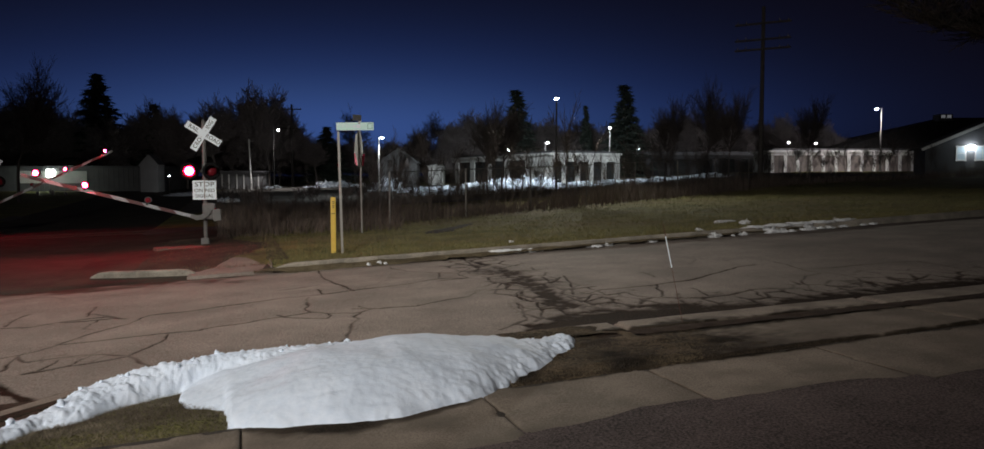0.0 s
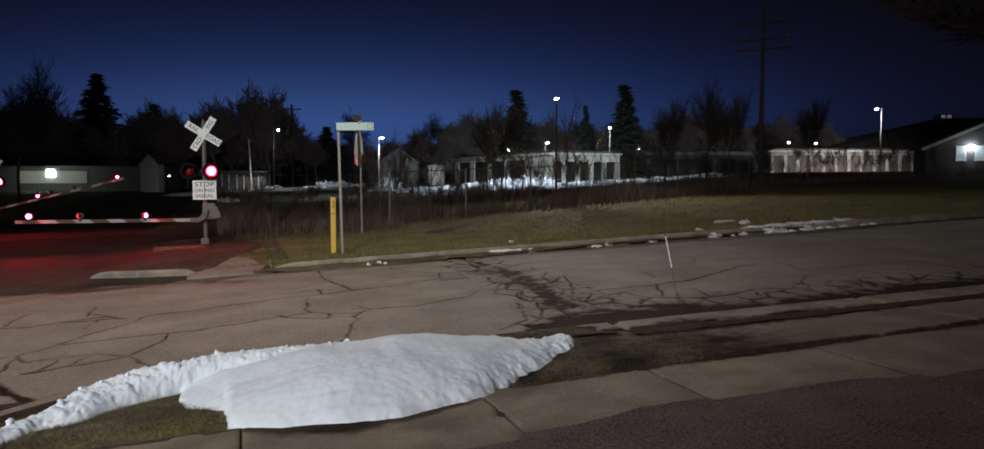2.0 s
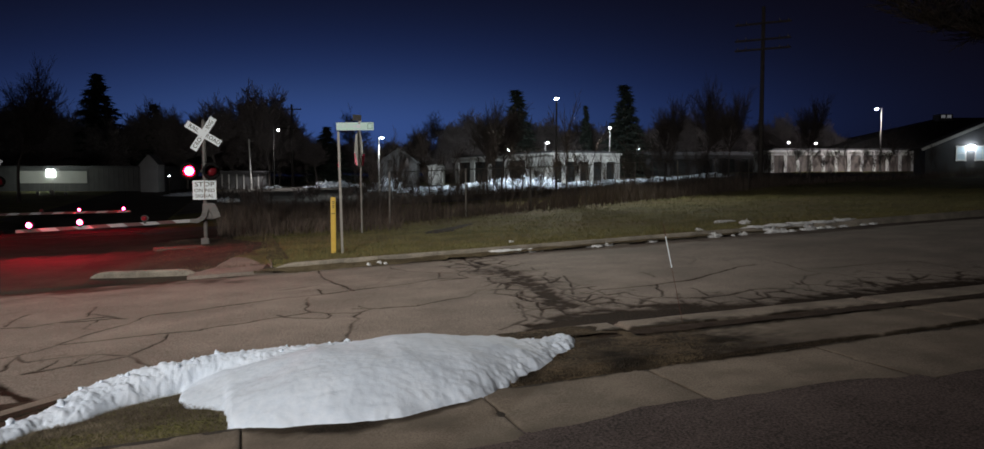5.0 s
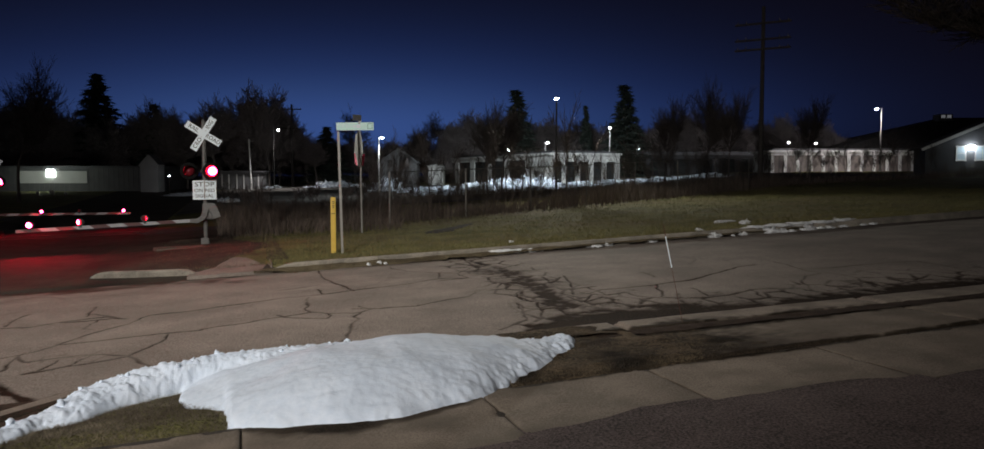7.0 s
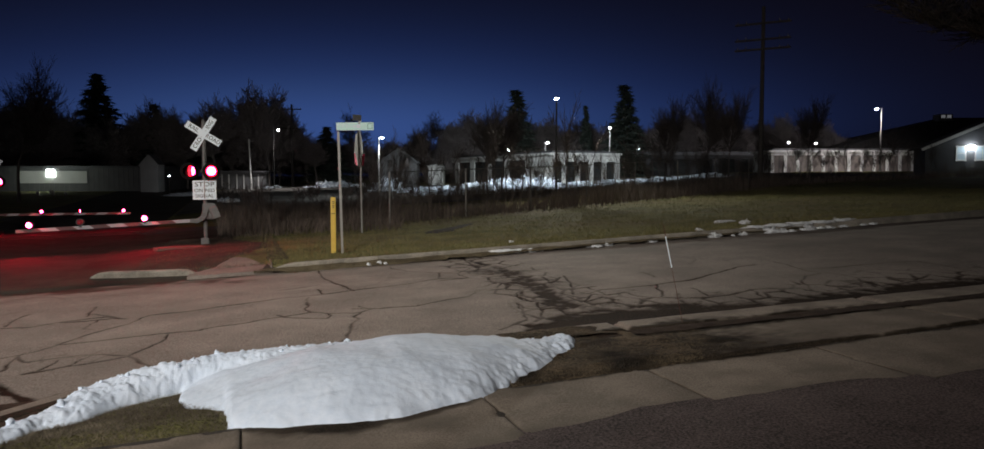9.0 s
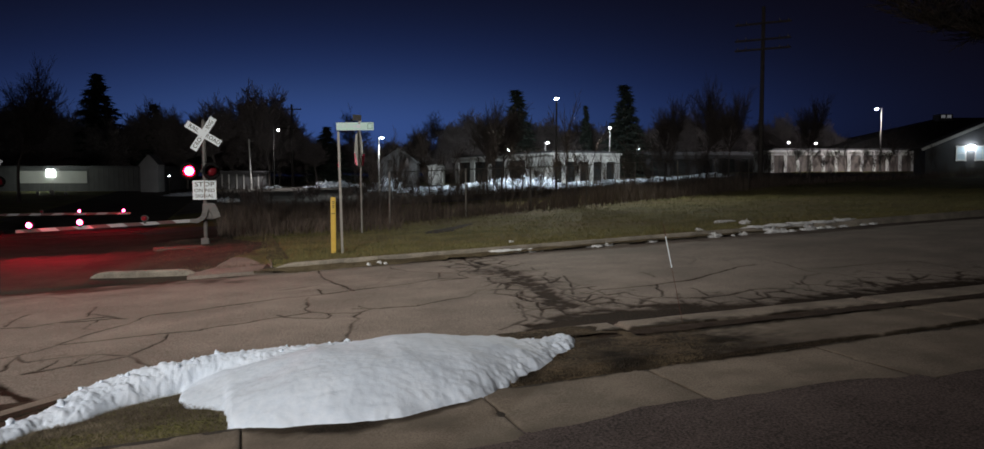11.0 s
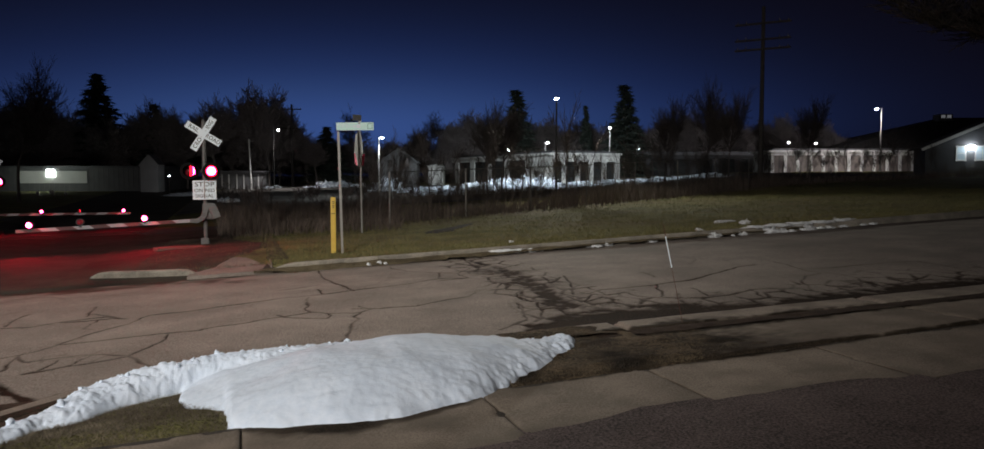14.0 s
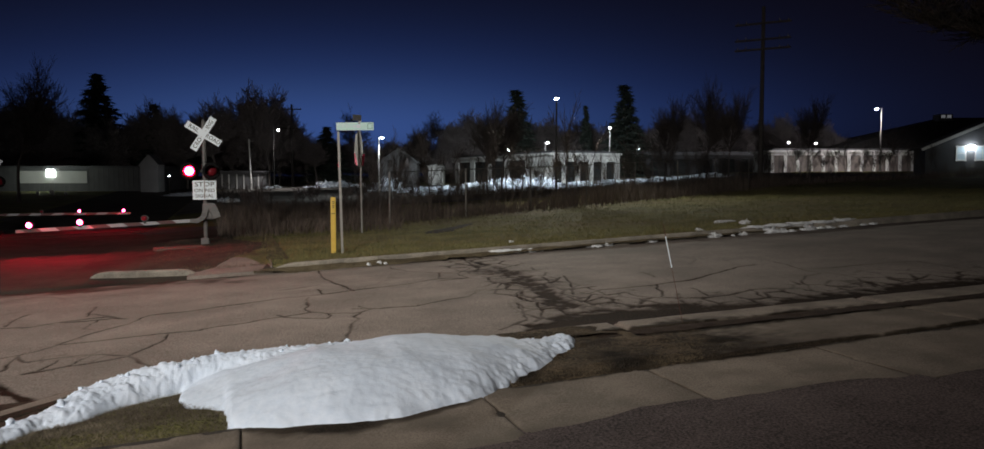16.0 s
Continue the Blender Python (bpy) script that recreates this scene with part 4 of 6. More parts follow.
def snow_bank():
    us, vs = steps(-2.5, 3.2, 0.013), steps(4.9, 7.3, 0.013)
    tops = [[snow_top(u, v) for v in vs] for u in us]
    index, verts, faces = {}, [], []

    def corner(i, j):
        if (i, j) not in index:
            index[i, j] = len(verts)
            verts.append(at(us[i], vs[j], tops[i][j] + 0.035))
        return index[i, j]
    for i in range(len(us) - 1):
        for j in range(len(vs) - 1):
            if max(tops[i][j], tops[i + 1][j], tops[i][j + 1], tops[i + 1][j + 1]) > -0.05:
                faces.append([corner(*c) for c in ((i, j), (i + 1, j), (i + 1, j + 1), (i, j + 1))])
    me = bpy.data.meshes.new("snow_bank")
    me.from_pydata(verts, [], faces)
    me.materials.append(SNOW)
    me.polygons.foreach_set("use_smooth", [True] * len(me.polygons))
    bank = tagged(new("snow_bank", me), "long melting bank of old white snow between kerb and sidewalk", "snow")
    r = random.Random(8)
    for k in range(37):
        u = r.uniform(-2.2, 2.9) if k < 34 else (-1.24, -1.5, 0.9)[k - 34]
        v = lerp(u, (-2.2, 5.4), (-1.5, 5.98), (-1.2, 6.5), (-1, 6.75), (0, 6.9), (3, 6.9)) + r.gauss(0, 0.1)
        d = r.uniform(0.008, 0.024) if k < 34 else 0.034
        bm = bmesh.new()
        bmesh.ops.create_icosphere(bm, subdivisions=2, radius=1)
        for q in bm.verts:
            q.co *= d * (0.85 + 0.7 * noise.noise(q.co * 1.5 + Vector((k, 0, 0))) + 0.3 * noise.noise(q.co * 4 + Vector((k, 0, 0))))
        part("snow_chunk", bm, SNOW, bank, smooth=True, m=Matrix.Translation(at(u, v, max(snow_top(u, v), 0) + 0.035 + d * 0.1)))


snow_bank()
patch("melt_mud", steps(-3.0, -0.85, 0.03), steps(4.9, 6.78, 0.03), lambda u, v: 0.045 + 0.01 * noise.noise((u * 6, v * 6, 6)), lambda u, v: v < 6.75 + kerb_bend(u) and v > lerp(u, (-4.5, 3.5), (-2.4, 5.15), (-1.5, 5.95), (-1.2, 6.4), (-0.9, 6.75)) + 0.05 * fbm(u, v, 3, 3), WETDIRT, "dark wet mud between snow and kerb", "mud")


def snow_lump(u, v, length, width, height, seed, label="small leftover patch of snow along the kerb", group="snow along the kerb", base=0.0, turn=TURN):
    rng = random.Random(seed)
    bm = bmesh.new()
    bmesh.ops.create_icosphere(bm, subdivisions=5 if length > 2.5 else 4, radius=1)
    o = Vector((rng.uniform(0, 50), rng.uniform(0, 50), 0))
    for q in bm.verts:
        p = q.co.copy()
        k = 0.85 + 0.6 * noise.noise(p * 1.6 + o) + 0.5 * noise.noise(p * 4 + o) + 0.3 * noise.noise(p * 9 + o) + 0.16 * noise.noise(p * 20 + o)
        if length > 1.2:
            # frozen blocks with dark clefts between them
            k += 0.55 * abs(noise.noise(p * 6.5 + o)) + 0.3 * abs(noise.noise(p * 14 + o)) - 0.2
        q.co = Vector((p.x * length * 0.5 * k, p.y * width * 0.5 * k, max(p.z, -0.2) * height * (0.35 + 0.9 * abs(k - 0.4))))
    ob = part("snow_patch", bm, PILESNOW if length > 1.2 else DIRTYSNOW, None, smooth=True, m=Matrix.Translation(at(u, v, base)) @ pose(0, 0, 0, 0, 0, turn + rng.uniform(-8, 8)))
    return tagged(ob, label, "snow", group)


for k, (u, v, a, h, lawn) in enumerate((
        (10.41, 16.17, 0.24, 0.07, 1), (10.47, 16.02, 0.44, 0.13, 0), (12.27, 18.00, 0.47, 0.08, 1), (12.69, 18.18, 0.24, 0.05, 1), (12.35, 17.10, 0.29, 0.14, 1), (11.99, 16.36, 0.34, 0.18, 0),
        (11.24, 15.63, 0.23, 0.09, 0), (11.84, 15.78, 0.21, 0.06, 1), (12.22, 15.77, 0.57, 0.10, 0), (12.26, 15.45, 0.24, 0.06, 0), (13.06, 15.87, 0.43, 0.14, 0), (12.47, 15.46, 0.21, 0.06, 0),
        (13.46, 15.66, 0.24, 0.05, 0), (13.71, 15.63, 0.30, 0.06, 0), (14.12, 15.72, 0.28, 0.06, 0), (10.90, 15.52, 0.09, 0.04, 0), (14.72, 15.91, 0.19, 0.05, 0), (15.03, 15.82, 0.22, 0.06, 0),
        (5.21, 15.78, 0.29, 0.07, 0), (5.43, 15.75, 0.24, 0.08, 0), (5.68, 15.67, 0.29, 0.09, 0), (5.93, 15.61, 0.27, 0.08, 0), (6.13, 15.59, 0.19, 0.05, 0), (5.89, 16.72, 0.11, 0.07, 1),
        (2.46, 15.42, 0.11, 0.07, 0), (2.69, 15.50, 0.15, 0.07, 0), (2.79, 15.41, 0.10, 0.05, 0), (7.45, 15.57, 0.41, 0.05, 0), (7.76, 15.64, 0.25, 0.06, 0), (8.86, 15.72, 0.20, 0.07, 0),
        (14.58, 16.45, 0.06, 0.05, 1))):
    snow_lump(u, v if lawn else min(v, FAR_KERB - 0.08), a * 0.9, 0.10 + 0.3 * a, h * 0.85, 100 + k, base=0.12 if lawn else 0.0)


for k, (u, v, a) in enumerate(((11.7, 15.74, 0.7), (12.3, 15.76, 1.0), (13.0, 15.78, 0.8), (13.6, 15.76, 0.9), (14.3, 15.78, 0.7), (5.5, 15.66, 1.0))):
    snow_lump(u, v, a, 0.2, 0.06, 160 + k, "thin crust of old snow along the kerb", base=0.02 if v < 15.7 else 0.13)
snow_lump(-2.05, 20.6, 0.42, 0.3, 0.07, 141, "small leftover patch of snow on the shoulder", base=0.0)


# ---- level crossing ----
def ground_at(x, y):
    c, s = CU, SU
    u, v = x * c + y * s, -x * s + y * c
    return level(x, y) + max(turf(u, v), -0.02)


def signal_head(parent, x, z, y=-0.22, turn=0):
    """One flasher: round black backing, can, hood, and the globe that turns in the can."""
    m = pose(x, y, z, 0, 0, turn) @ pose(0, 0, 0, 90, 0, 0) @ Matrix.Scale(0.95, 4)
    bm = bmesh.new()
    rings = []
    for r, d in ((0.25, 0.0), (0.25, 0.01), (0.157, 0.012), (0.156, -0.05), (0.156, -0.34), (0.0001, -0.34)):
        rings.append([bm.verts.new((r * math.cos(i * math.tau / 32), r * math.sin(i * math.tau / 32), d)) for i in range(32)])
    back = [bm.verts.new((0.17 * math.cos(i * math.tau / 32), 0.17 * math.sin(i * math.tau / 32), 0)) for i in range(32)]
    deep = [bm.verts.new((0.17 * math.cos(i * math.tau / 32), 0.17 * math.sin(i * math.tau / 32), -0.35)) for i in range(32)]
    seq = [deep, back] + rings
    for a, b in zip(seq, seq[1:]):
        for i in range(32):
            j = (i + 1) % 32
            bm.faces.new((a[i], a[j], b[j], b[i]))
    bm.faces.new(deep)
    bmesh.ops.recalc_face_normals(bm, faces=bm.faces)
    head = part("signal_head", bm, HOODS, parent, "round black flasher backing and can", True, m)
    bm = bmesh.new()
    rows = []
    for d, r in ((0.0, 0.168), (0.3, 0.172), (0.3, 0.164), (0.0, 0.160)):
        row = []
        for i in range(25):
            a = radians(-25 + 230 * i / 24)
            dd = d if d == 0 else 0.30 - 0.16 * (abs(i - 12) / 12) ** 2
            row.append(bm.verts.new((r * math.cos(a), r * math.sin(a), dd)))
        rows.append(row)
    for a, b in zip(rows, rows[1:] + rows[:1]):
        for i in range(24):
            bm.faces.new((a[i], a[i + 1], b[i + 1], b[i]))
    part("hood", bm, HOODS, head, "black hood over the red lens", True)
    bm = bmesh.new()
    bmesh.ops.create_uvsphere(bm, u_segments=28, v_segments=14, radius=0.1559)
    for f in bm.faces:
        z = f.calc_center_median().z
        f.material_index = 0 if z > 0.085 else 2 if z > 0.0 else 1
    globe = part("lens_globe", bm, [RED_GLOW, LENS_OFF, RIM_GLOW], head, "red flasher lens", True, pose(0, 0, -0.12))
    return globe


def arm_light(parent, d, side, size=1.0):
    """A small lamp on top of the arm, d metres from the pivot."""
    m = pose(side * d, -0.09, 0.045 + 0.085 * size, 90, 0, 0) @ Matrix.Scale(size, 4)
    bm = bmesh.new()
    rings = []
    for r, z in ((0.0001, -0.15), (0.075, -0.15), (0.075, 0.0), (0.058, 0.0), (0.066, -0.006), (0.066, -0.14), (0.0001, -0.14)):
        rings.append([bm.verts.new((r * math.cos(i * math.tau / 20), r * math.sin(i * math.tau / 20), z)) for i in range(20)])
    for a, b in zip(rings, rings[1:]):
        for i in range(20):
            bm.faces.new((a[i], a[(i + 1) % 20], b[(i + 1) % 20], b[i]))
    add_box(bm, (0.05, 0.06, 0.10), pose(0, -0.09, -0.07))
    bmesh.ops.recalc_face_normals(bm, faces=bm.faces)
    part("lamp_housing", bm, BLACK, parent, "small black gate lamp housing", False, m)
    bm = bmesh.new()
    bmesh.ops.create_uvsphere(bm, u_segments=20, v_segments=10, radius=0.062)
    for f in bm.faces:
        z = f.calc_center_median().z
        f.material_index = 0 if z > 0.034 else 2 if z > 0 else 1
    return part("lamp_globe", bm, [ARM_GLOW, LENS_OFF, RIM_GLOW], parent, "small red gate lamp", True, m @ pose(0, 0, -0.025))


def crossing_signal(place, turn, side, arm_length, lights, tilt, sign, label):
    """A crossbuck mast with flashers and a gate; the arm points to the given side."""
    s = thing("crossing_signal", Matrix.Translation(place) @ pose(0, 0, 0, 0, 0, turn), label, "railway signal", "signals at the crossing")
    bm = box((0.62, 0.62, 0.16), pose(0, 0, 0.03), 0.03)
    part("footing", bm, CONCRETE, s, "concrete footing")
    bm = tube((0, 0, 0.1), (0, 0, 3.55), 0.055, 0.055, 16)
    add_tube(bm, (0, 0, 0.1), (0, 0, 0.28), 0.12, 0.075, 16)
    add_tube(bm, (0, 0, 3.55), (0, 0, 3.6), 0.06, 0.02, 16)
    part("mast", bm, DULLGALV, s, "galvanised steel mast", False)
    part("junction_box", box((0.2, 0.12, 0.22), pose(-0.02, -0.13, 0.2), 0.012), GREYBOX, s, "pale grey junction box")
    # crossbuck
    buck = part("crossbuck", box((1.04, 0.008, 0.195), pose(0, -0.09, 3.20, 0, 32, 0), 0.003), WHITE, s, "white crossbuck blade lettered railroad")
    part("crossbuck_blade", box((1.04, 0.008, 0.195), pose(0, -0.075, 3.20, 0, -58, 0), 0.003), WHITE, buck, "white blade lettered crossing")
    for text, x in (("RAIL", -0.29), ("ROAD", 0.29)):
        lettering("letters", text, 0.115, BLACK, buck, pose(0, -0.0955, 3.20, 0, 32, 0) @ pose(x, 0, 0, 90, 0, 0), "black letters", 0.95)
    for text, x in (("CRO", -0.30), ("ING", 0.31), ("SS", 0.0)):
        yy = -0.0805 if x else -0.0945
        if x:
            lettering("letters", text, 0.115, BLACK, buck, pose(0, yy, 3.20, 0, -58, 0) @ pose(x, 0, 0, 90, 0, 0), "black letters", 0.95)
    for z in (3.12, 3.28):
        part("bracket", box((0.14, 0.1, 0.03), pose(0, -0.03, z)), GALV, s)
    # flashers on their cross arm
    bm = tube((-0.36, -0.06, 2.17), (0.36, -0.06, 2.17), 0.03, 0.03, 10)
    add_box(bm, (0.16, 0.16, 0.14), pose(0, -0.02, 2.17), 0.015)
    part("lamp_bracket", bm, BLACK, s, "black cross arm")
    globes = [signal_head(s, x, 2.17) for x in ((-0.385, 0.19) if sign else (-0.345, 0.345))]
    if sign:
        plate = part("sign_plate", box((0.62, 0.006, 0.53), pose(0, -0.13, 1.645), 0.002), WHITE, s, "white sign reading stop on red signal")
        for text, z, h, q in (("STOP", 1.80, 0.125, 1.25), ("ON RED", 1.63, 0.095, 1.1), ("SIGNAL", 1.48, 0.095, 1.1)):
            lettering("letters", text, h, BLACK, plate, pose(0, -0.1345, z, 90, 0, 0), "black letters", q)
        part("sign_strap", box((0.03, 0.012, 0.50), pose(0, -0.143, 1.66), 0.003), GALV, s)
    # gate mechanism
    bm = box((0.34 if sign else 1.0, 0.30, 0.46), pose(0.10 if sign else -0.3, 0.02, 1.05), 0.04)
    add_box(bm, (0.3, 0.05, 0.4), pose(0.10, -0.15, 1.05), 0.02)
    part("gate_mechanism", bm, GREYBOX, s, "grey gate drive case")
    bm = box((arm_length - 0.36, 0.036, 0.084), pose(side * (arm_length + 0.36) / 2, 0, 0), 0.006)
    arm = part("gate_arm", bm, GREYBOX, s, "red and white striped gate arm with red lamps")
    n, sl = int((arm_length - 0.42) / 0.41), 0.06
    for i in range(n):
        bm = bmesh.new()
        x0, x1 = 0.44 + i * 0.41, 0.44 + (i + 1) * 0.41
        pts = [(x0 - (sl if i else 0), -0.045), (x1 - sl, -0.045), (x1 + sl * (i < n - 1), 0.045), (x0 + (sl if i else 0), 0.045)]
        f = [bm.verts.new((side * a, -0.022, b)) for a, b in pts]
        g = [bm.verts.new((side * a, 0.022, b)) for a, b in pts]
        for q in ((f[0], f[1], f[2], f[3]), (g[3], g[2], g[1], g[0]), (f[0], g[0], g[1], f[1]), (f[3], f[2], g[2], g[3]), (f[1], g[1], g[2], f[2]), (f[0], f[3], g[3], g[0])):
            bm.faces.new(q)
        bmesh.ops.recalc_face_normals(bm, faces=bm.faces)
        part("stripe", bm, DULLWHITE if i in (0, 2, 4, 6, 8, 10, 12) else DIMRED, arm)
    arm.matrix_basis = pose(-0.05 * side - (0.0 if sign else 0.63), -0.14, 0.82)
    # curved clamp arms and counterweight turn with the gate
    bm = bmesh.new()
    prof = [(0.42, 0.0, 0.06), (0.28, -0.02, 0.07), (0.14, 0.04, 0.09), (0.06, 0.14, 0.10), (0.02, 0.28, 0.10)]
    for y in (-0.10, 0.28):
        bm = bmesh.new()
        for (a, z0, w0), (b, z1, w1) in zip(prof, prof[1:]):
            p0, p1 = Vector((side * a, y, z0)), Vector((side * b, y, z1))
            d = p1 - p0
            add_box(bm, (d.length + 0.05, 0.03, (w0 + w1) * 0.75), Matrix.Translation((p0 + p1) / 2) @ Matrix.Rotation(-math.atan2(d.z, d.x), 4, "Y"), 0.01)
        part("clamp_arm", bm, DULLGALV, arm, "curved galvanised gate clamp")
    part("counterweight", box((0.22, 0.06, 0.34), pose(-side * 0.22, -0.11, 0.2, 0, side * 18, 0), 0.03), GREYBOX, arm, "grey counterweight plate")
    lamps = [arm_light(arm, d, side, 1.2 if sign else 0.9) for d in lights]
    return s, arm, globes, lamps


near_place = Vector((-8.02, 22.0, level(-8.02, 22.0) - 0.02))
near_signal, near_arm, near_globes, near_lamps = crossing_signal(near_place, TURN, -1, 4.7, (1.59, 3.17, 4.36), -2.8, True,
    "railroad crossing mast with crossbuck, red flashers and lowered striped gate")
far_place = Vector((-20.34, 32.0, level(-20.34, 32.0) - 0.02))
far_signal, far_arm, far_globes, far_lamps = crossing_signal(far_place, TURN, 1, 5.85, (2.51, 3.91, 5.6), 0.4, False,
    "farther railroad crossing mast with striped gate beyond the tracks")

pad = thing("concrete_pad", Matrix.Translation((-8.25, 20.75, ground_at(-8.25, 20.75) - 0.03)) @ pose(0, 0, 0, 0, 0, 33), "worn low concrete pad before the signal mast", "pad")
part("slab", box((1.25, 0.6, 0.12), pose(0, 0, 0.015), 0.03), CONCRETE, pad)

# rails, ties and ballast
for name, u0, u1 in (("ballast", -70, STREET_L), ("ballast", STREET_R, 5)):
    tagged(sheet(name, steps(u0, u1, 1.5), [31.2, 31.5, 33.2, 34.6, 34.9], lambda u, v: (-0.05 if v in (31.2, 34.9) else 0.04), GRAVEL), "dark stone ballast under the tracks", "ballast", kind="stuff")
for v in (32.3, 33.75):
    bm = bmesh.new()
    for u in range(-70, 5, 5):
        p, q = at(u, v, 0.0), at(u + 5, v, 0.0)
        d = q - p
        m = Matrix.Translation((p + q) / 2) @ d.to_track_quat("X", "Z").to_matrix().to_4x4()
        add_box(bm, (d.length, 0.07, 0.04), m)
        add_box(bm, (d.length, 0.02, 0.1), m @ pose(0, 0, -0.05))
        add_box(bm, (d.length, 0.14, 0.02), m @ pose(0, 0, -0.1))
    part("rail", bm, RUST, None)
    tagged(bpy.context.scene.collection.objects[-1], "rusty steel rail lying on its ties", "rail", "rails")
tie_mesh = finish("railway_tie", box((0.22, 2.6, 0.16), Matrix(), 0.015), TIE)
track = tagged(new("railway_track"), "dark timber ties in the ballast", "railway track", kind="structure")
for i in range(72):
    u = -40 + i * 0.6
    if STREET_L - 0.5 < u < STREET_R + 0.5:
        continue
    ob = new("tie", tie_mesh)
    ob.parent = track
    ob.matrix_basis = Matrix.Translation(at(u, 33.02, -0.13)) @ pose(0, 0, 0, 0, 0, TURN)

# ---- signs and posts ----
# yellow marker post
p = Vector((-3.505, 17.36, 0))
p.z = ground_at(p.x, p.y) - 0.05
marker = thing("marker_post", Matrix.Translation(p) @ pose(0, 0, 0, 0, 0, 12), "flat yellow plastic utility marker post in the lawn", "marker post")
bm = bmesh.new()
for x in (-0.05, 0.05):
    add_box(bm, (0.044, 0.028, 1.29), pose(x * 0.62, 0, 0.645, 0, 0, 8 * (1 if x > 0 else -1)), 0.008)
add_box(bm, (0.05, 0.02, 1.29), pose(0, 0.002, 0.645), 0.006)
part("post", bm, YELLOW, marker)
bm = box((0.09, 0.004, 0.012), pose(0, -0.018, 0.93))
for z, w in ((1.19, 0.05), (1.15, 0.03), (1.10, 0.045), (1.06, 0.03)):
    add_box(bm, (w, 0.004, 0.018), pose(0.005, -0.018, z))
part("print", bm, BLACK, marker, "worn dark printing")

# bare leaning sign post
p = Vector((-3.28, 17.22, 0))
p.z = ground_at(p.x, p.y) - 0.1
bare = thing("bare_post", Matrix.Translation(p) @ pose(0, 0, 0, 0, -1.3, 15), "bare galvanised steel sign post leaning slightly", "post")
bm = bmesh.new()
add_box(bm, (0.034, 0.008, 2.76), pose(0, 0, 1.38))
for x in (-0.021, 0.021):
    add_box(bm, (0.008, 0.03, 2.76), pose(x, 0.014, 1.38))
for i in range(26):
    add_tube(bm, (0, -0.006, 0.2 + i * 0.1), (0, -0.003, 0.2 + i * 0.1), 0.007, 0.007, 6)
part("channel", bm, GALV, bare)

# stop sign seen on edge, with street name blades on top
p = Vector((-3.95, 23.9, 0))
p.z = ground_at(p.x, p.y) - 0.1
stop = thing("stop_sign", Matrix.Translation(p) @ pose(0, 0, 0, 0, -0.8, 0), "stop sign on edge under pale street name blades", "road sign")
part("post", tube((0, 0, 0), (0, 0, 3.44), 0.030, 0.030, 12), GALV, stop, "galvanised round post")
m = pose(0.0, -0.02, 2.62, 0, 0, 87) @ pose(0, 0, 0, 90, 0, 0)
bm = bmesh.new()
bmesh.ops.create_cone(bm, cap_ends=True, segments=8, radius1=0.58, radius2=0.58, depth=0.006, matrix=m @ pose(0, 0, -0.036))
oct_part = part("octagon", bm, DULLGALV, stop, "grey back of the octagonal plate")
bm = bmesh.new()
bmesh.ops.create_cone(bm, cap_ends=True, segments=8, radius1=0.57, radius2=0.57, depth=0.003, matrix=m @ pose(0, 0, -0.041))
part("face", bm, RED, oct_part, "red octagonal face")
# pinkish red strips at the lower plate edges, a white dot over each
for x, wide in ((-0.43, 0.05), (0.43, 0.075)):
    q = m @ Vector((x, -0.30, -0.036))
    lean = 7 if x > 0 else -7
    part("edge_strip", box((wide, 0.008, 0.36), pose(q.x + (0.03 if x > 0 else 0), q.y - 0.02, q.z, 0, lean, 0), 0.003), PINKRED, oct_part, "pinkish red strip")
    part("dot", box((0.05, 0.008, 0.05), pose(q.x + (0.05 if x > 0 else -0.02), q.y - 0.02, q.z + 0.21), 0.003), WHITE, oct_part, "white dot")
at_blade = pose(-0.13, -0.045, 3.32, 0, 0, 6)
blade = part("name_blade", box((1.11, 0.006, 0.24), at_blade, 0.003), GREEN, stop, "pale green street name blade")
bm = bmesh.new()
for x, w, z, h in ((-0.36, 0.012, 0, 0.12), (-0.25, 0.015, 0, 0.10), (-0.1, 0.2, 0, 0.012), (0.1, 0.12, 0.0, 0.10), (-0.02, 0.05, 0, 0.08)):
    add_box(bm, (w, 0.004, h), at_blade @ pose(x, -0.006, z))
part("lettering", bm, WHITE, blade, "white unreadable lettering")
bm = bmesh.new()
for x, w, z, h in ((0.38, 0.014, 0, 0.15), (0.51, 0.014, 0, 0.15), (0.445, 0.14, 0.075, 0.014), (0.445, 0.14, -0.075, 0.014)):
    add_box(bm, (w, 0.004, h), at_blade @ pose(x, -0.0065, z))
part("emblem", bm, GREEN_DARK, blade, "dark green outlined square")
part("cross_blade", box((0.36, 0.006, 0.18), pose(-0.07, 0, 3.58, 0, 0, 55), 0.003), GALV, stop, "second name blade seen on edge")
part("blade_bracket", box((0.06, 0.08, 0.09), pose(0, 0, 3.44), 0.01), GALV, stop)

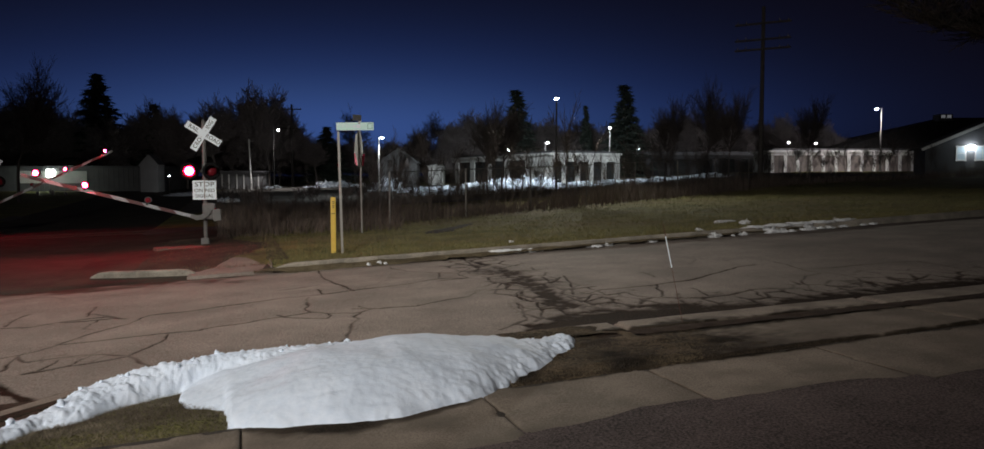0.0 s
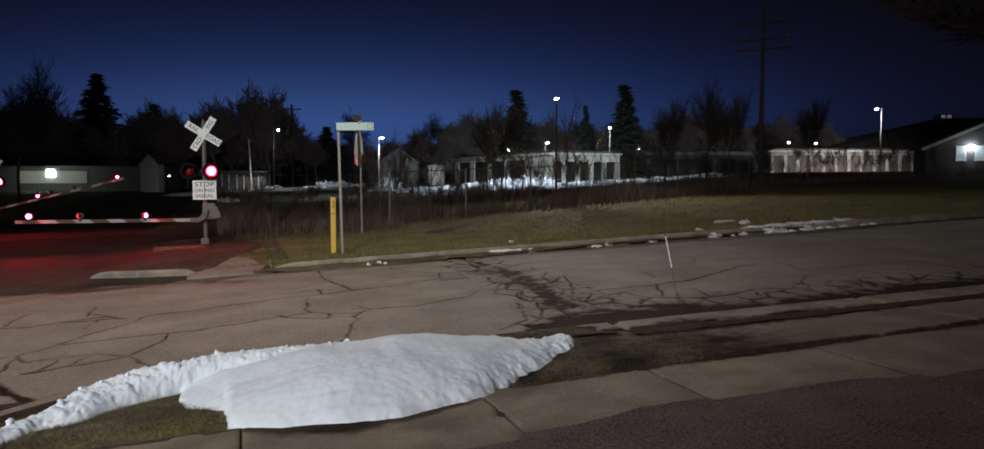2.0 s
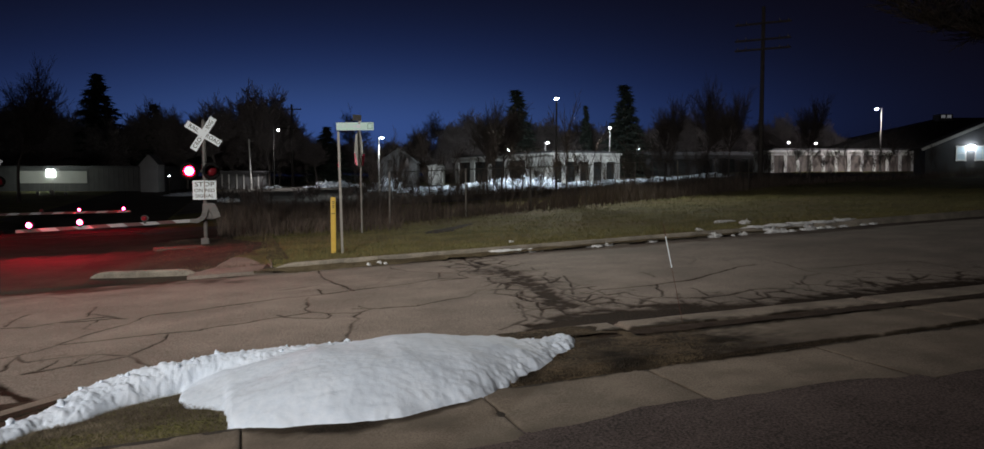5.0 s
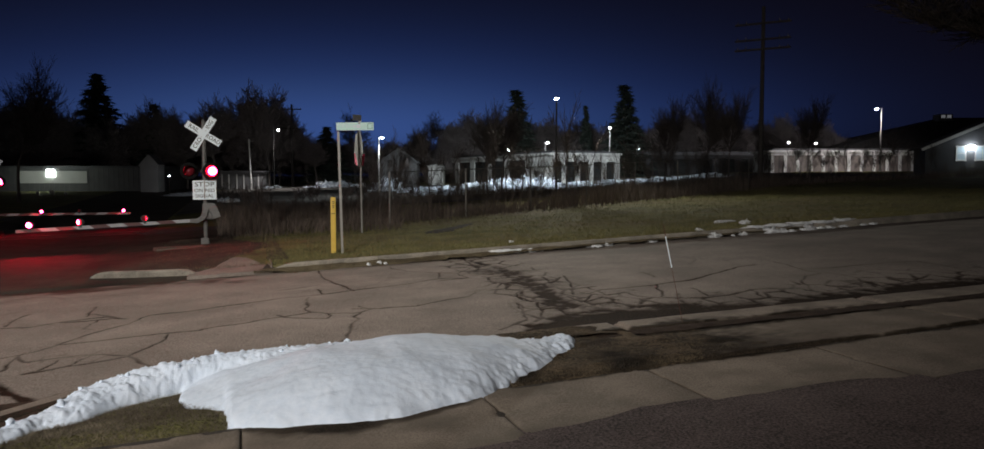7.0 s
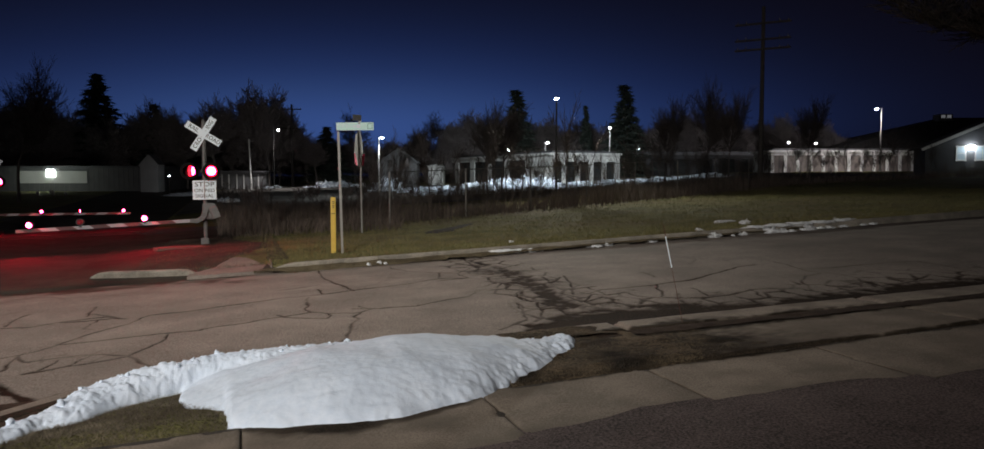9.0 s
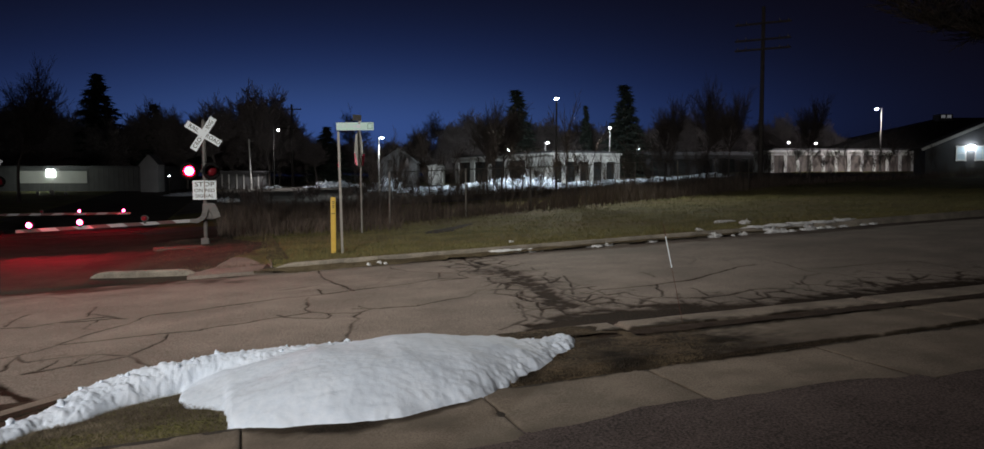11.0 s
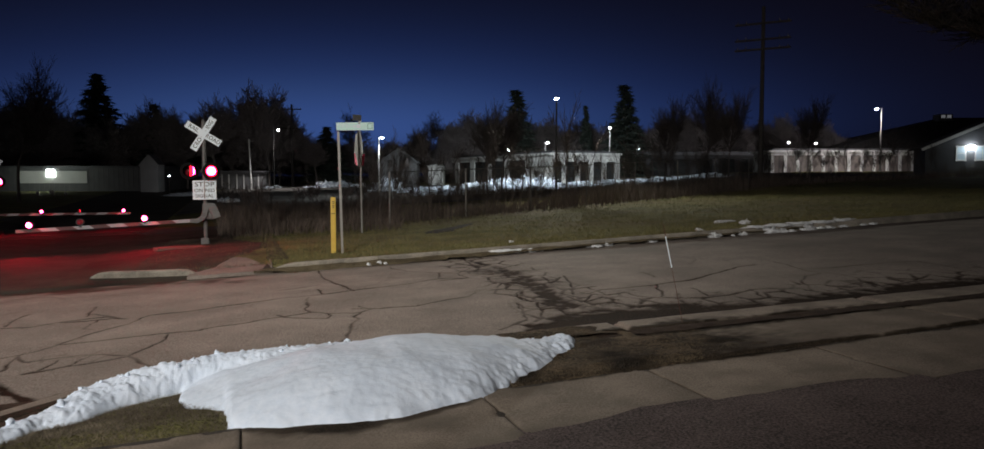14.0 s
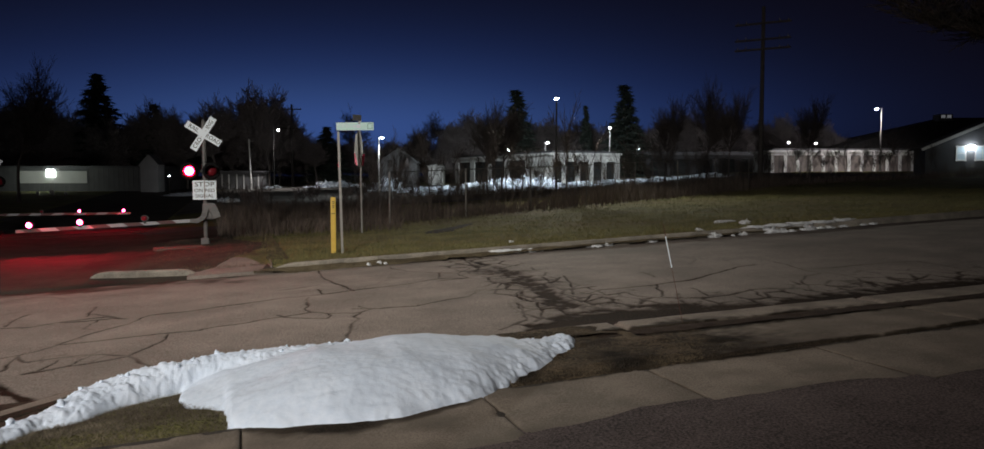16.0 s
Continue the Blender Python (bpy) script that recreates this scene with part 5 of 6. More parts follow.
# snow stake by the near kerb
p = at(4.37, 7.02, -0.08)
stake = thing("snow_stake", Matrix.Translation(p) @ pose(0, 0, 0, 4, -12.6, 0), "thin orange snow stake with a white reflective band", "snow stake")
part("rod", tube((0, 0, 0), (0, 0, 0.72), 0.0024, 0.0024, 8), ORANGE, stake, "faded orange rod")
part("band", tube((0, 0, 0.72), (0, 0, 1.05), 0.0062, 0.0062, 10), WHITE, stake, "white reflective band")
part("tip", tube((0, 0, 1.05), (0, 0, 1.18), 0.004, 0.003, 8), ORANGE, stake, "orange tip")


# ---- buildings ----
def frame_pose(x, y, z, direction):
    return Matrix.Translation((x, y, z)) @ Matrix.Rotation(math.atan2(direction[1], direction[0]), 4, "Z")


def storage(place, direction, length, depth, height, doors_front, doors_left, label, door_mat, wall_mat=BLOCK, eave=0.15, trim=TRIM):
    """A row of lock-ups: x runs along the front, y back; doors as (start, width, height)."""
    b = thing("storage_building", frame_pose(*place, direction), label, "building", "storage units")
    bm = bmesh.new()
    # front wall: piers and lintel
    edges = [0.0] + [q for d in doors_front for q in (d[0], d[0] + d[1])] + [length]
    for i in range(0, len(edges), 2):
        w = edges[i + 1] - edges[i]
        if w > 0.01:
            add_box(bm, (w, 0.2, height), pose(edges[i] + w / 2, 0.1, height / 2))
    for d in doors_front:
        add_box(bm, (d[1], 0.2, height - d[2]), pose(d[0] + d[1] / 2, 0.1, (height + d[2]) / 2))
    # left wall
    edges = [0.2] + [q for d in doors_left for q in (d[0], d[0] + d[1])] + [depth]
    for i in range(0, len(edges), 2):
        w = edges[i + 1] - edges[i]
        if w > 0.01:
            add_box(bm, (0.2, w, height), pose(0.1, edges[i] + w / 2, height / 2))
    for d in doors_left:
        add_box(bm, (0.2, d[1], height - d[2]), pose(0.1, d[0] + d[1] / 2, (height + d[2]) / 2))
    add_box(bm, (0.2, depth, height), pose(length - 0.1, depth / 2 + 0.2, height / 2))
    add_box(bm, (length - 0.4, 0.2, height), pose(length / 2, depth + 0.1, height / 2))
    part("wall", bm, wall_mat, b, "pale painted block wall")
    def curtain(width, height_, m):
        """One corrugated roll-up curtain with a bottom bar."""
        dm = bmesh.new()
        n = int(height_ / 0.075)
        rows = [[dm.verts.new(m @ Vector((x, (0.0 if k % 2 else 0.03), height_ * k / n))) for x in (0.005, width - 0.005)] for k in range(n + 1)]
        for p, q in zip(rows, rows[1:]):
            dm.faces.new((p[0], p[1], q[1], q[0]))
        return dm
    for d in doors_front:
        part("door", curtain(d[1], d[2], pose(d[0], 0.12, 0)), door_mat, b, "roll-up storage door")
    for d in doors_left:
        part("door", curtain(d[1], d[2], pose(0.12, d[0] + d[1], 0, 0, 0, -90)), DARKDOOR, b, "dark roll-up door")
    bm = bmesh.new()
    add_box(bm, (length + 2 * eave, depth + 2 * eave + 0.2, 0.08), pose(length / 2, depth / 2 + 0.1, height + 0.04))
    add_box(bm, (length - 0.5, depth - 0.5, 0.22), pose(length / 2, depth / 2 + 0.1, height + 0.18))
    part("roof", bm, METALROOF, b, "low dark metal roof")
    bm = box((length + 2 * eave + 0.04, 0.03, 0.22), pose(length / 2, -eave - 0.02, height - 0.03))
    add_box(bm, (0.03, depth + 2 * eave, 0.22), pose(-eave - 0.02, depth / 2, height - 0.03))
    part("fascia", bm, trim, b, "fascia board")
    return b


zA = level(8, 80) - 0.35
storage((5.85, 78.0, zA), (0.92, 0.39), 7.9, 34, 3.45, [(0.25 + 1.52 * i, 0.98, 2.65) for i in range(5)], [(6.0, 4.3, 2.9), (11.4, 4.0, 2.9), (16.6, 4.0, 2.9), (22, 4, 2.9), (27.5, 4, 2.9)],
        "pale painted storage building with dark roll-up doors and white piers", DARKDOOR)
storage((16.2, 98.0, level(22, 98) - 0.3), (0.99, 0.06), 18.0, 8, 3.1, [(0.6 + 2.9 * i, 2.1, 2.5) for i in range(6)], [], "unlit dark storage building with wide doors", DARKDOOR, DIMSIDING, 0.15, SIDING)
storage((31.1, 88.0, level(38, 88) - 0.25), (1.0, 0.0), 17.6, 6.0, 2.62, [(0.35 + 1.42 * i, 1.1, 2.15) for i in range(12)], [], "lit row of storage units with grey doors and white piers", ROLLDOOR, BLOCK, 0.35)


def gable_house(place, direction, width, depth, eave, ridge, wall_mat, roof_mat, windows, label, category="house", over=0.3, pane=glass, trim=TRIM):
    """x across the gable front, y back; windows as (x, z, w, h) on the front."""
    h = thing("house" if category == "house" else category.replace(" ", "_"), frame_pose(*place, direction), label, category)
    bm = bmesh.new()
    a = [(0, 0), (width, 0), (width, eave), (width / 2, ridge), (0, eave)]
    f = [bm.verts.new((x, 0, z)) for x, z in a]
    g = [bm.verts.new((x, depth, z)) for x, z in a]
    bm.faces.new(f)
    bm.faces.new(g[::-1])
    for i in (0, 1, 4):
        j = (i + 1) % 5
        bm.faces.new((f[i], g[i], g[j], f[j]))
    bmesh.ops.recalc_face_normals(bm, faces=bm.faces)
    part("wall", bm, wall_mat, h)
    bm = bmesh.new()
    ang = math.atan2(ridge - eave, width / 2)
    ln = math.hypot(ridge - eave, width / 2) + over
    for s in (-1, 1):
        cx = width / 2 + s * (ln / 2) * math.cos(ang)
        cz = ridge - (ln / 2) * math.sin(ang) + 0.07
        add_box(bm, (ln, depth + 2 * over, 0.1), pose(cx, depth / 2, cz, 0, s * math.degrees(ang), 0))
    part("roof", bm, roof_mat, h, "dark gable roof")
    bm = bmesh.new()
    for s in (-1, 1):
        cx = width / 2 + s * (ln / 2) * math.cos(ang)
        cz = ridge - (ln / 2) * math.sin(ang) - 0.03
        add_box(bm, (ln, 0.04, 0.2), pose(cx, -over - 0.02, cz, 0, s * math.degrees(ang), 0))
    part("rake_trim", bm, trim if category == "house" else wall_mat, h, "rake trim")
    for x, z, w, t in windows:
        win = part("window", box((w, 0.05, t), pose(x, -0.01, z)), pane, h, "window pane")
        bm = bmesh.new()
        for dx, dz, sw, sh in ((-w / 2, 0, 0.08, t + 0.16), (w / 2, 0, 0.08, t + 0.16), (0, t / 2, w + 0.16, 0.08), (0, -t / 2, w + 0.16, 0.08), (0, 0, w, 0.04)):
            add_box(bm, (sw, 0.06, sh), pose(x + dx, -0.04, z + dz))
        part("window_frame", bm, trim, win, "window frame")
    return h


gable_house((-12.0, 85, level(-10, 85) - 0.2), (1, 0.05), 3.9, 7, 3.1, 4.45, SIDING, SHINGLE, [(2.75, 3.0, 0.7, 0.8), (1.0, 2.9, 0.6, 0.8)], "dim grey gabled house behind the snow piles", trim=SIDING)
gable_house((-7.5, 93, level(-7, 93) - 0.1), (1, 0.0), 1.75, 3, 2.45, 2.6, TRIM, METALROOF, [], "small white lit shed beside the storage lot", "shed", 0.1)
gable_house((-34.9, 78.3, level(-34, 78) - 0.1), (1, 0.0), 1.75, 1.5, 2.8, 3.75, PALESIDING, METALROOF, [], "small gabled shed at the end of the low building", "shed", 0.08)

# long low building with the bright wall panel
lb = thing("low_building", frame_pose(-62, 80, level(-40, 80) - 0.1, (1, 0.03)), "long low pale building with a bright wall lamp", "building")
part("wall", box((28, 8, 2.5), pose(14, 4, 1.25)), SIDING, lb, "pale ribbed wall")
part("roof", box((28.6, 8.8, 0.18), pose(14, 4, 2.59)), METALROOF, lb, "low dark roof")
bm = bmesh.new()
for i in range(56):
    add_box(bm, (0.06, 0.03, 2.4), pose(0.3 + i * 0.5, -0.02, 1.25))
part("ribs", bm, SIDING, lb)
fx = part("wall_lamp", box((0.85, 0.14, 0.75), pose(17.05, -0.16, 1.95), 0.05), LED_SOFT, lb, "bright white wall lamp")
part("pale_door", box((6.9, 0.06, 1.25), pose(17.2, -0.07, 1.55), 0.01), BLOCK, lb, "pale wide door")
part("lamp_cap", box((0.4, 0.25, 0.1), pose(17.05, -0.2, 2.4), 0.03), BLACK, fx)

# small garage with white door frames, past the crossing
gz = level(-27, 82) - 0.1
gar = thing("garage", frame_pose(-29.5, 82, gz, (1, 0.1)), "small dark garage with white door frames", "garage")
part("wall", box((5.5, 5, 2.0), pose(2.75, 2.5, 1.0)), SIDING, gar)
part("roof", box((6, 5.6, 0.15), pose(2.75, 2.5, 2.08)), METALROOF, gar)
for x in (1.4, 2.1, 2.9, 3.6, 4.4, 5.1):
    part("door_frame", box((0.12, 0.06, 1.8), pose(x, -0.04, 0.9)), TRIM, gar)

# broad dark roof behind the storage row
hz = level(55, 95) - 0.15
hr = thing("long_house", Matrix.Translation((0, 0, hz)), "large low building with a broad dark shingle roof", "house")
e = 4.75 - hz
part("wall", box((36, 16, e), pose(61, 102, e / 2)), SIDING, hr, "grey siding wall")
bm = bmesh.new()
q = [(40.5, 92.5, e), (80, 92.5, e), (80, 112, e), (40.5, 112, e)]
t = [(57.5, 101.5, e + 4.3), (80, 101.5, e + 4.3)]
v4 = [bm.verts.new(c) for c in q] + [bm.verts.new(c) for c in t]
for ids in ((0, 1, 5, 4), (0, 4, 3), (3, 4, 5, 2), (1, 2, 5), (0, 3, 2, 1)):
    bm.faces.new([v4[i] for i in ids])
bmesh.ops.recalc_face_normals(bm, faces=bm.faces)
roof = part("roof", bm, SHINGLE, hr, "broad dark shingle roof")
dormer = part("dormer", box((1.7, 1.6, 0.9), pose(57.0, 100.2, e + 4.15), 0.05), SIDING, roof, "small dormer on the roof")
for x in (56.6, 57.35):
    part("pane", box((0.5, 0.06, 0.36), pose(x, 99.38, e + 4.3), 0.01), WINDOW_GLOW, dormer, "dimly lit pane")

# gabled house with the bright lamp
gz = level(36, 56) - 0.15
gh = gable_house((30.7, 56.0, gz), (0.94, -0.34), 11.0, 5.0, 3.62 - gz, 6.1 - gz, DIMSIDING, SHINGLE, [(2.22, 3.2 - gz, 0.55, 0.95), (3.38, 3.2 - gz, 0.55, 0.95)], "grey gabled house with a bright wall lamp", pane=CURTAIN)
part("wall_lamp", box((0.32, 0.2, 0.3), pose(2.8, -0.14, 3.6 - gz), 0.04), LED, gh, "bright white wall lamp")


# ---- street and lot lamps ----
def lot_lamp(x, y, z, reach, label, watts, head=0.42, pole_mat=GALV, aim=0):
    """A pole with an arm and a glowing head; z is the lamp's height in the world."""
    g = level(x, y)
    t = thing("lot_lamp", Matrix.Translation((x - reach, y, g - 0.1)), label, "lamp", "lot lamps")
    h = z - g + 0.1
    part("pole", tube((0, 0, 0), (0, 0, h + 0.1), 0.075, 0.045, 10), pole_mat, t, "lamp pole")
    if abs(reach) > 0.01:
        part("arm", tube((0, 0, h + 0.05), (reach, 0, h + 0.12), 0.05, 0.04, 8), pole_mat, t)
    hd = part("lamp_head", box((head * 0.9, head * 0.8, 0.1), pose(reach, 0, h + head * 0.36), 0.03), BLACK, t)
    bm = bmesh.new()
    bmesh.ops.create_uvsphere(bm, u_segments=16, v_segments=8, radius=head * 0.55)
    for q in bm.verts:
        q.co.z *= 0.6
    part("lamp_lens", bm, LED, hd, "glowing white lens", True, pose(reach, 0, h))
    if watts:
        lamp("lot_light", "SPOT", (x, y - 1.3, z - 0.3), watts, (0.86, 0.95, 1.0), 0.2, (x + aim, y - 0.6 + aim, z - 5), 165 - 12 * aim)


lot_lamp(3.66, 45.0, 6.0, 0.0, "tall dark lot lamp behind the lawn", 0, 0.23, BLACK)
lamp("field_light", "SPOT", (3.66, 44.4, 5.8), 6500, (1.0, 0.97, 0.86), 0.2, (4.2, 35.5, 0.5), 96).data.spot_blend = 0.8
lot_lamp(13.1, 88.0, 6.95, 0.0, "white lamp pole over the storage roof", 900, 0.28)
lot_lamp(1.98, 100.0, 4.85, 0.0, "small lamp over the storage roof", 300, 0.36)
lot_lamp(6.36, 90.0, 5.36, 0.3, "small arm lamp over the storage roof", 300, 0.28)
lot_lamp(18.5, 100.0, 5.06, 0.0, "small lamp over the far storage roof", 0, 0.48)
lot_lamp(-8.33, 60.0, 4.5, 0.25, "lot lamp beside the grey house", 1300, 0.22)
lot_lamp(-21.6, 80.0, 6.22, 0.5, "distant street lamp among the trees", 0, 0.25, BLACK)
lamp("side_street_light", "SPOT", (-20.9, 80.2, 5.9), 1500, (1.0, 0.96, 0.95), 0.2, (-21.2, 80.0, 0), 116)
lot_lamp(-31.5, 77.0, 1.6, 0.0, "small cold lamp beyond the crossing", 0, 0.16, POLEWOOD)
lot_lamp(38.8, 80.0, 8.35, -0.5, "arm lamp over the lit storage row", 0, 0.32)
lamp("row_light", "SPOT", (38.3, 79.0, 8.1), 3300, (1.0, 0.95, 0.97), 0.2, (37.6, 88.5, 2.6), 110).data.spot_blend = 1.0
lot_lamp(36.0, 96.0, 5.63, 0.0, "small white lot lamp behind the storage row", 0, 0.24, POLEWOOD)
lot_lamp(39.3, 96.0, 5.58, 0.0, "distant small white lot lamp", 0, 0.27)
lamp("wall_light", "POINT", (33.05, 54.3, 3.5), 22, (0.8, 0.93, 1.0), 0.15)
lamp("panel_light", "SPOT", (-44.9, 76.6, 2.0), 150, (0.9, 1.0, 0.9), 0.3, (-44.9, 80.0, 1.5), 155)
# unseen fill light added above the view to brighten the storage lot
lamp("lot_fill_light", "SPOT", (2.0, 54.0, 15.0), 27000, (0.86, 0.95, 1.0), 0.3, (3.6, 71.5, 1.5), 78).data.spot_blend = 0.8


# pale pole past the crossing and two utility poles
p = Vector((-24.7, 81.0, level(-24.7, 81)))
pl = thing("white_pole", Matrix.Translation(p), "bare pale pole beside the side street", "pole")
part("pole", tube((0, 0, -0.2), (-0.2, 0, 5.3), 0.09, 0.07, 10), TRIM, pl)


def utility_pole(x, y, top, arms, label, width, swing):
    g = level(x, y)
    t = thing("utility_pole", Matrix.Translation((x, y, g - 0.2)), label, "utility pole", "utility poles")
    part("pole", tube((0, 0, 0), (0, 0, top - g + 0.2), 0.16, 0.11, 12), POLEWOOD, t, "round timber pole")
    for z in arms:
        a = part("crossarm", box((width, 0.1, 0.12), pose(0, 0, z - g, 0, 0, swing) @ pose(0, -0.14, 0), 0.01), POLEWOOD, t, "timber crossarm")
        for k in (-0.45, -0.3, 0.3, 0.45):
            part("insulator", tube((0, 0, 0.06), (0, 0, 0.2), 0.035, 0.03, 8), GREYBOX, a, m=pose(0, 0, z - g, 0, 0, swing) @ pose(k * width, -0.14, 0))


utility_pole(17.0, 50.0, 12.2, (11.35, 10.35, 9.75), "tall weathered utility pole with crossarms", 3.4, -32)
utility_pole(-22.75, 90.0, 9.7, (9.35, 7.2), "distant utility pole with two crossarms", 2.2, 8)

# ---- chain-link fence ----
fence = thing("chain_link_fence", Matrix(), "thin chain-link fence along the brush", "fence")
fp = [Vector((-3.6 + i * 2.6, 27.7 + i * 2.45, 0)) for i in range(9)]
for q in fp:
    q.z = ground_at(q.x, q.y)
for i, q in enumerate(fp):
    part("post", tube(q - Vector((0, 0, 0.2)), q + Vector((0, 0, 1.85)), 0.03, 0.03, 8), GALV if i < 2 else OLDGALV, fence)
for a, b in zip(fp, fp[1:]):
    part("rail", tube(a + Vector((0, 0, 1.82)), b + Vector((0, 0, 1.82)), 0.018, 0.018, 6), OLDGALV, fence)
    verts, faces = [], []
    d = b - a
    ln = d.length
    for k in range(int(ln / 0.12) + 16):
        for s in (-1, 1):
            x0 = k * 0.12 - (1.75 if s > 0 else 0)
            x1 = x0 + s * 1.75
            z0, z1 = 0.05, 1.8
            if s > 0 and x0 < 0:
                z0, x0 = z0 - x0, 0
            if s > 0 and x1 > ln:
                z1, x1 = z1 - (x1 - ln), ln
            if s < 0 and x0 > ln:
                z0, x0 = z0 + (x0 - ln), ln
            if s < 0 and x1 < 0:
                z1, x1 = z1 + x1, 0
            if z1 - z0 < 0.05:
                continue
            o = len(verts)
            p0, p1 = a + d * (x0 / ln), a + d * (x1 / ln)
            for q, z in ((p0, z0), (p1, z1)):
                verts += [(q.x, q.y, q.z + z - 0.003), (q.x, q.y, q.z + z + 0.003)]
            faces.append((o, o + 2, o + 3, o + 1))
    me = bpy.data.meshes.new("mesh")
    me.from_pydata(verts, [], faces)
    me.materials.append(OLDGALV)
    ob = new("mesh", me)
    ob.parent = fence

# ---- the gravel lot ----
def in_lot(u, v):
    x, y = xy(u, v)
    edge = 2.2 * noise.noise((x * 0.12, y * 0.12, 4)) + 0.7 * noise.noise((x * 0.7, y * 0.7, 4))
    return -27 < x + edge < 30 and 46 + 0.22 * x + edge < y < 92


patch("gravel_lot", steps(-12, 60, 0.5), steps(36, 96, 0.5), lambda u, v: turf(u, v) + 0.05, in_lot, LOTGRAVEL, "dark gravel yard before the storage buildings", "gravel", "structure")

# ---- snow piles in the lot ----
pile = "heaped ploughed snow in the storage lot"
for k, (x, y, a, h) in enumerate(((3.2, 70, 5.5, 1.35), (1.0, 72, 4.5, 1.0), (5.6, 69, 4.0, 0.5), (-1.6, 74, 4.0, 0.8), (-4.6, 76, 4.5, 0.6), (8.5, 71, 4.5, 0.45), (11.5, 73, 4.0, 0.5), (15.0, 76, 5.0, 0.45), (19.0, 80, 5.0, 0.5),
                                  (22.5, 82, 4.0, 0.6), (-9.6, 72, 2.8, 1.3), (-7.4, 73, 2.6, 0.7), (-17.4, 84, 2.6, 0.75), (-16.2, 85, 2.6, 0.7), (-18.9, 83, 2.4, 0.3), (-13.9, 84, 0.9, 0.6), (3.9, 68, 3, 0.8), (-4.6, 63, 3.2, 0.5), (-2.3, 62.5, 3.4, 0.6), (0.1, 63, 3.0, 0.5), (2.4, 64, 3.0, 0.45), (-24, 84, 3.0, 0.4), (-29, 84, 3, 0.4), (-27, 70, 3.4, 0.25), (-18.6, 55, 1.3, 0.4), (-17.8, 54, 0.9, 0.3))):
    if x > -8:
        x, y, a, h = x * 0.92, y * 0.92, a * 0.92, h * 0.9
    u, v = x * CU + y * SU, -x * SU + y * CU
    snow_lump(u, v, a, 2.2, h, 300 + k, pile, "snow heaps", 0.05, 0)


# ---- trees ----
def add_limb(vs, fs, a, b, r0, r1, seg):
    d = (b - a)
    q = d.to_track_quat("Z", "Y")
    o = len(vs)
    for p, r in ((a, r0), (b, r1)):
        for i in range(seg):
            t = i * math.tau / seg
            vs.append(p + q @ Vector((r * math.cos(t), r * math.sin(t), 0)))
    for i in range(seg):
        j = (i + 1) % seg
        fs.append((o + i, o + j, o + seg + j, o + seg + i))


def bare_meshes(seed, height, spread, depth, twig, trunk_r, first=0.3, keep=1.0, bark=None, twigs=None):
    rng = random.Random(seed)
    tv, tf, cv, cf = [], [], [], []

    def grow(p, d, length, r, n):
        k = 3 if n > 1 else 2
        for i in range(k):
            d = (d + Vector((rng.gauss(0, 0.12), rng.gauss(0, 0.12), rng.gauss(0.03, 0.08)))).normalized()
            q = p + d * length / k
            r2 = r * 0.86
            if n >= depth - 1:
                add_limb(tv, tf, p, q, r, r2, 7 if n == depth else 5)
            else:
                add_limb(cv, cf, p, q, max(r, twig), max(r2, twig * 0.8), 3)
            if n > 0 and (n < depth or i > 0):
                for _ in range(2 if n < depth - 1 else 3):
                    if rng.random() > keep:
                        continue
                    t = rng.uniform(0.45, 1.05) * spread
                    side = Vector((rng.gauss(0, 1), rng.gauss(0, 1), rng.gauss(0.1, 0.4))).normalized()
                    nd = (d * math.cos(t) + side * math.sin(t)).normalized()
                    grow(p.lerp(q, rng.uniform(0.3, 1)), nd, length * rng.uniform(0.5, 0.72), r2 * 0.62, n - 1)
            p, r = q, r2
        if n > 0:
            grow(p, d, length * 0.7, r * 0.9, n - 1)

    q = Vector((0, 0, height * first))
    add_limb(tv, tf, Vector((0, 0, -0.3)), q, trunk_r * 1.25, trunk_r, 8)
    grow(q, Vector((0, 0, 1)), height * (1 - first) * 0.52, trunk_r, depth)
    top = max(v.z for v in tv + cv)
    k = height / top
    out = []
    for nm, v, f, mat_ in (("trunk", tv, tf, bark or BARK), ("crown", cv, cf, twigs or TWIG)):
        me = bpy.data.meshes.new(nm)
        me.from_pydata([p * k for p in v], [], f)
        me.materials.append(mat_)
        out.append(me)
    return out


def plant(meshes, name, x, y, turn, scale, label, category, group=""):
    t = thing(name, Matrix.Translation((x, y, ground_at(x, y) - 0.05)) @ pose(0, 0, 0, 0, 0, turn), label, category, group)
    for nm, me in zip(("trunk", "crown"), meshes):
        ob = new(nm, me)
        ob.parent = t
        ob.matrix_basis = Matrix.Diagonal((*scale, 1))
    return t


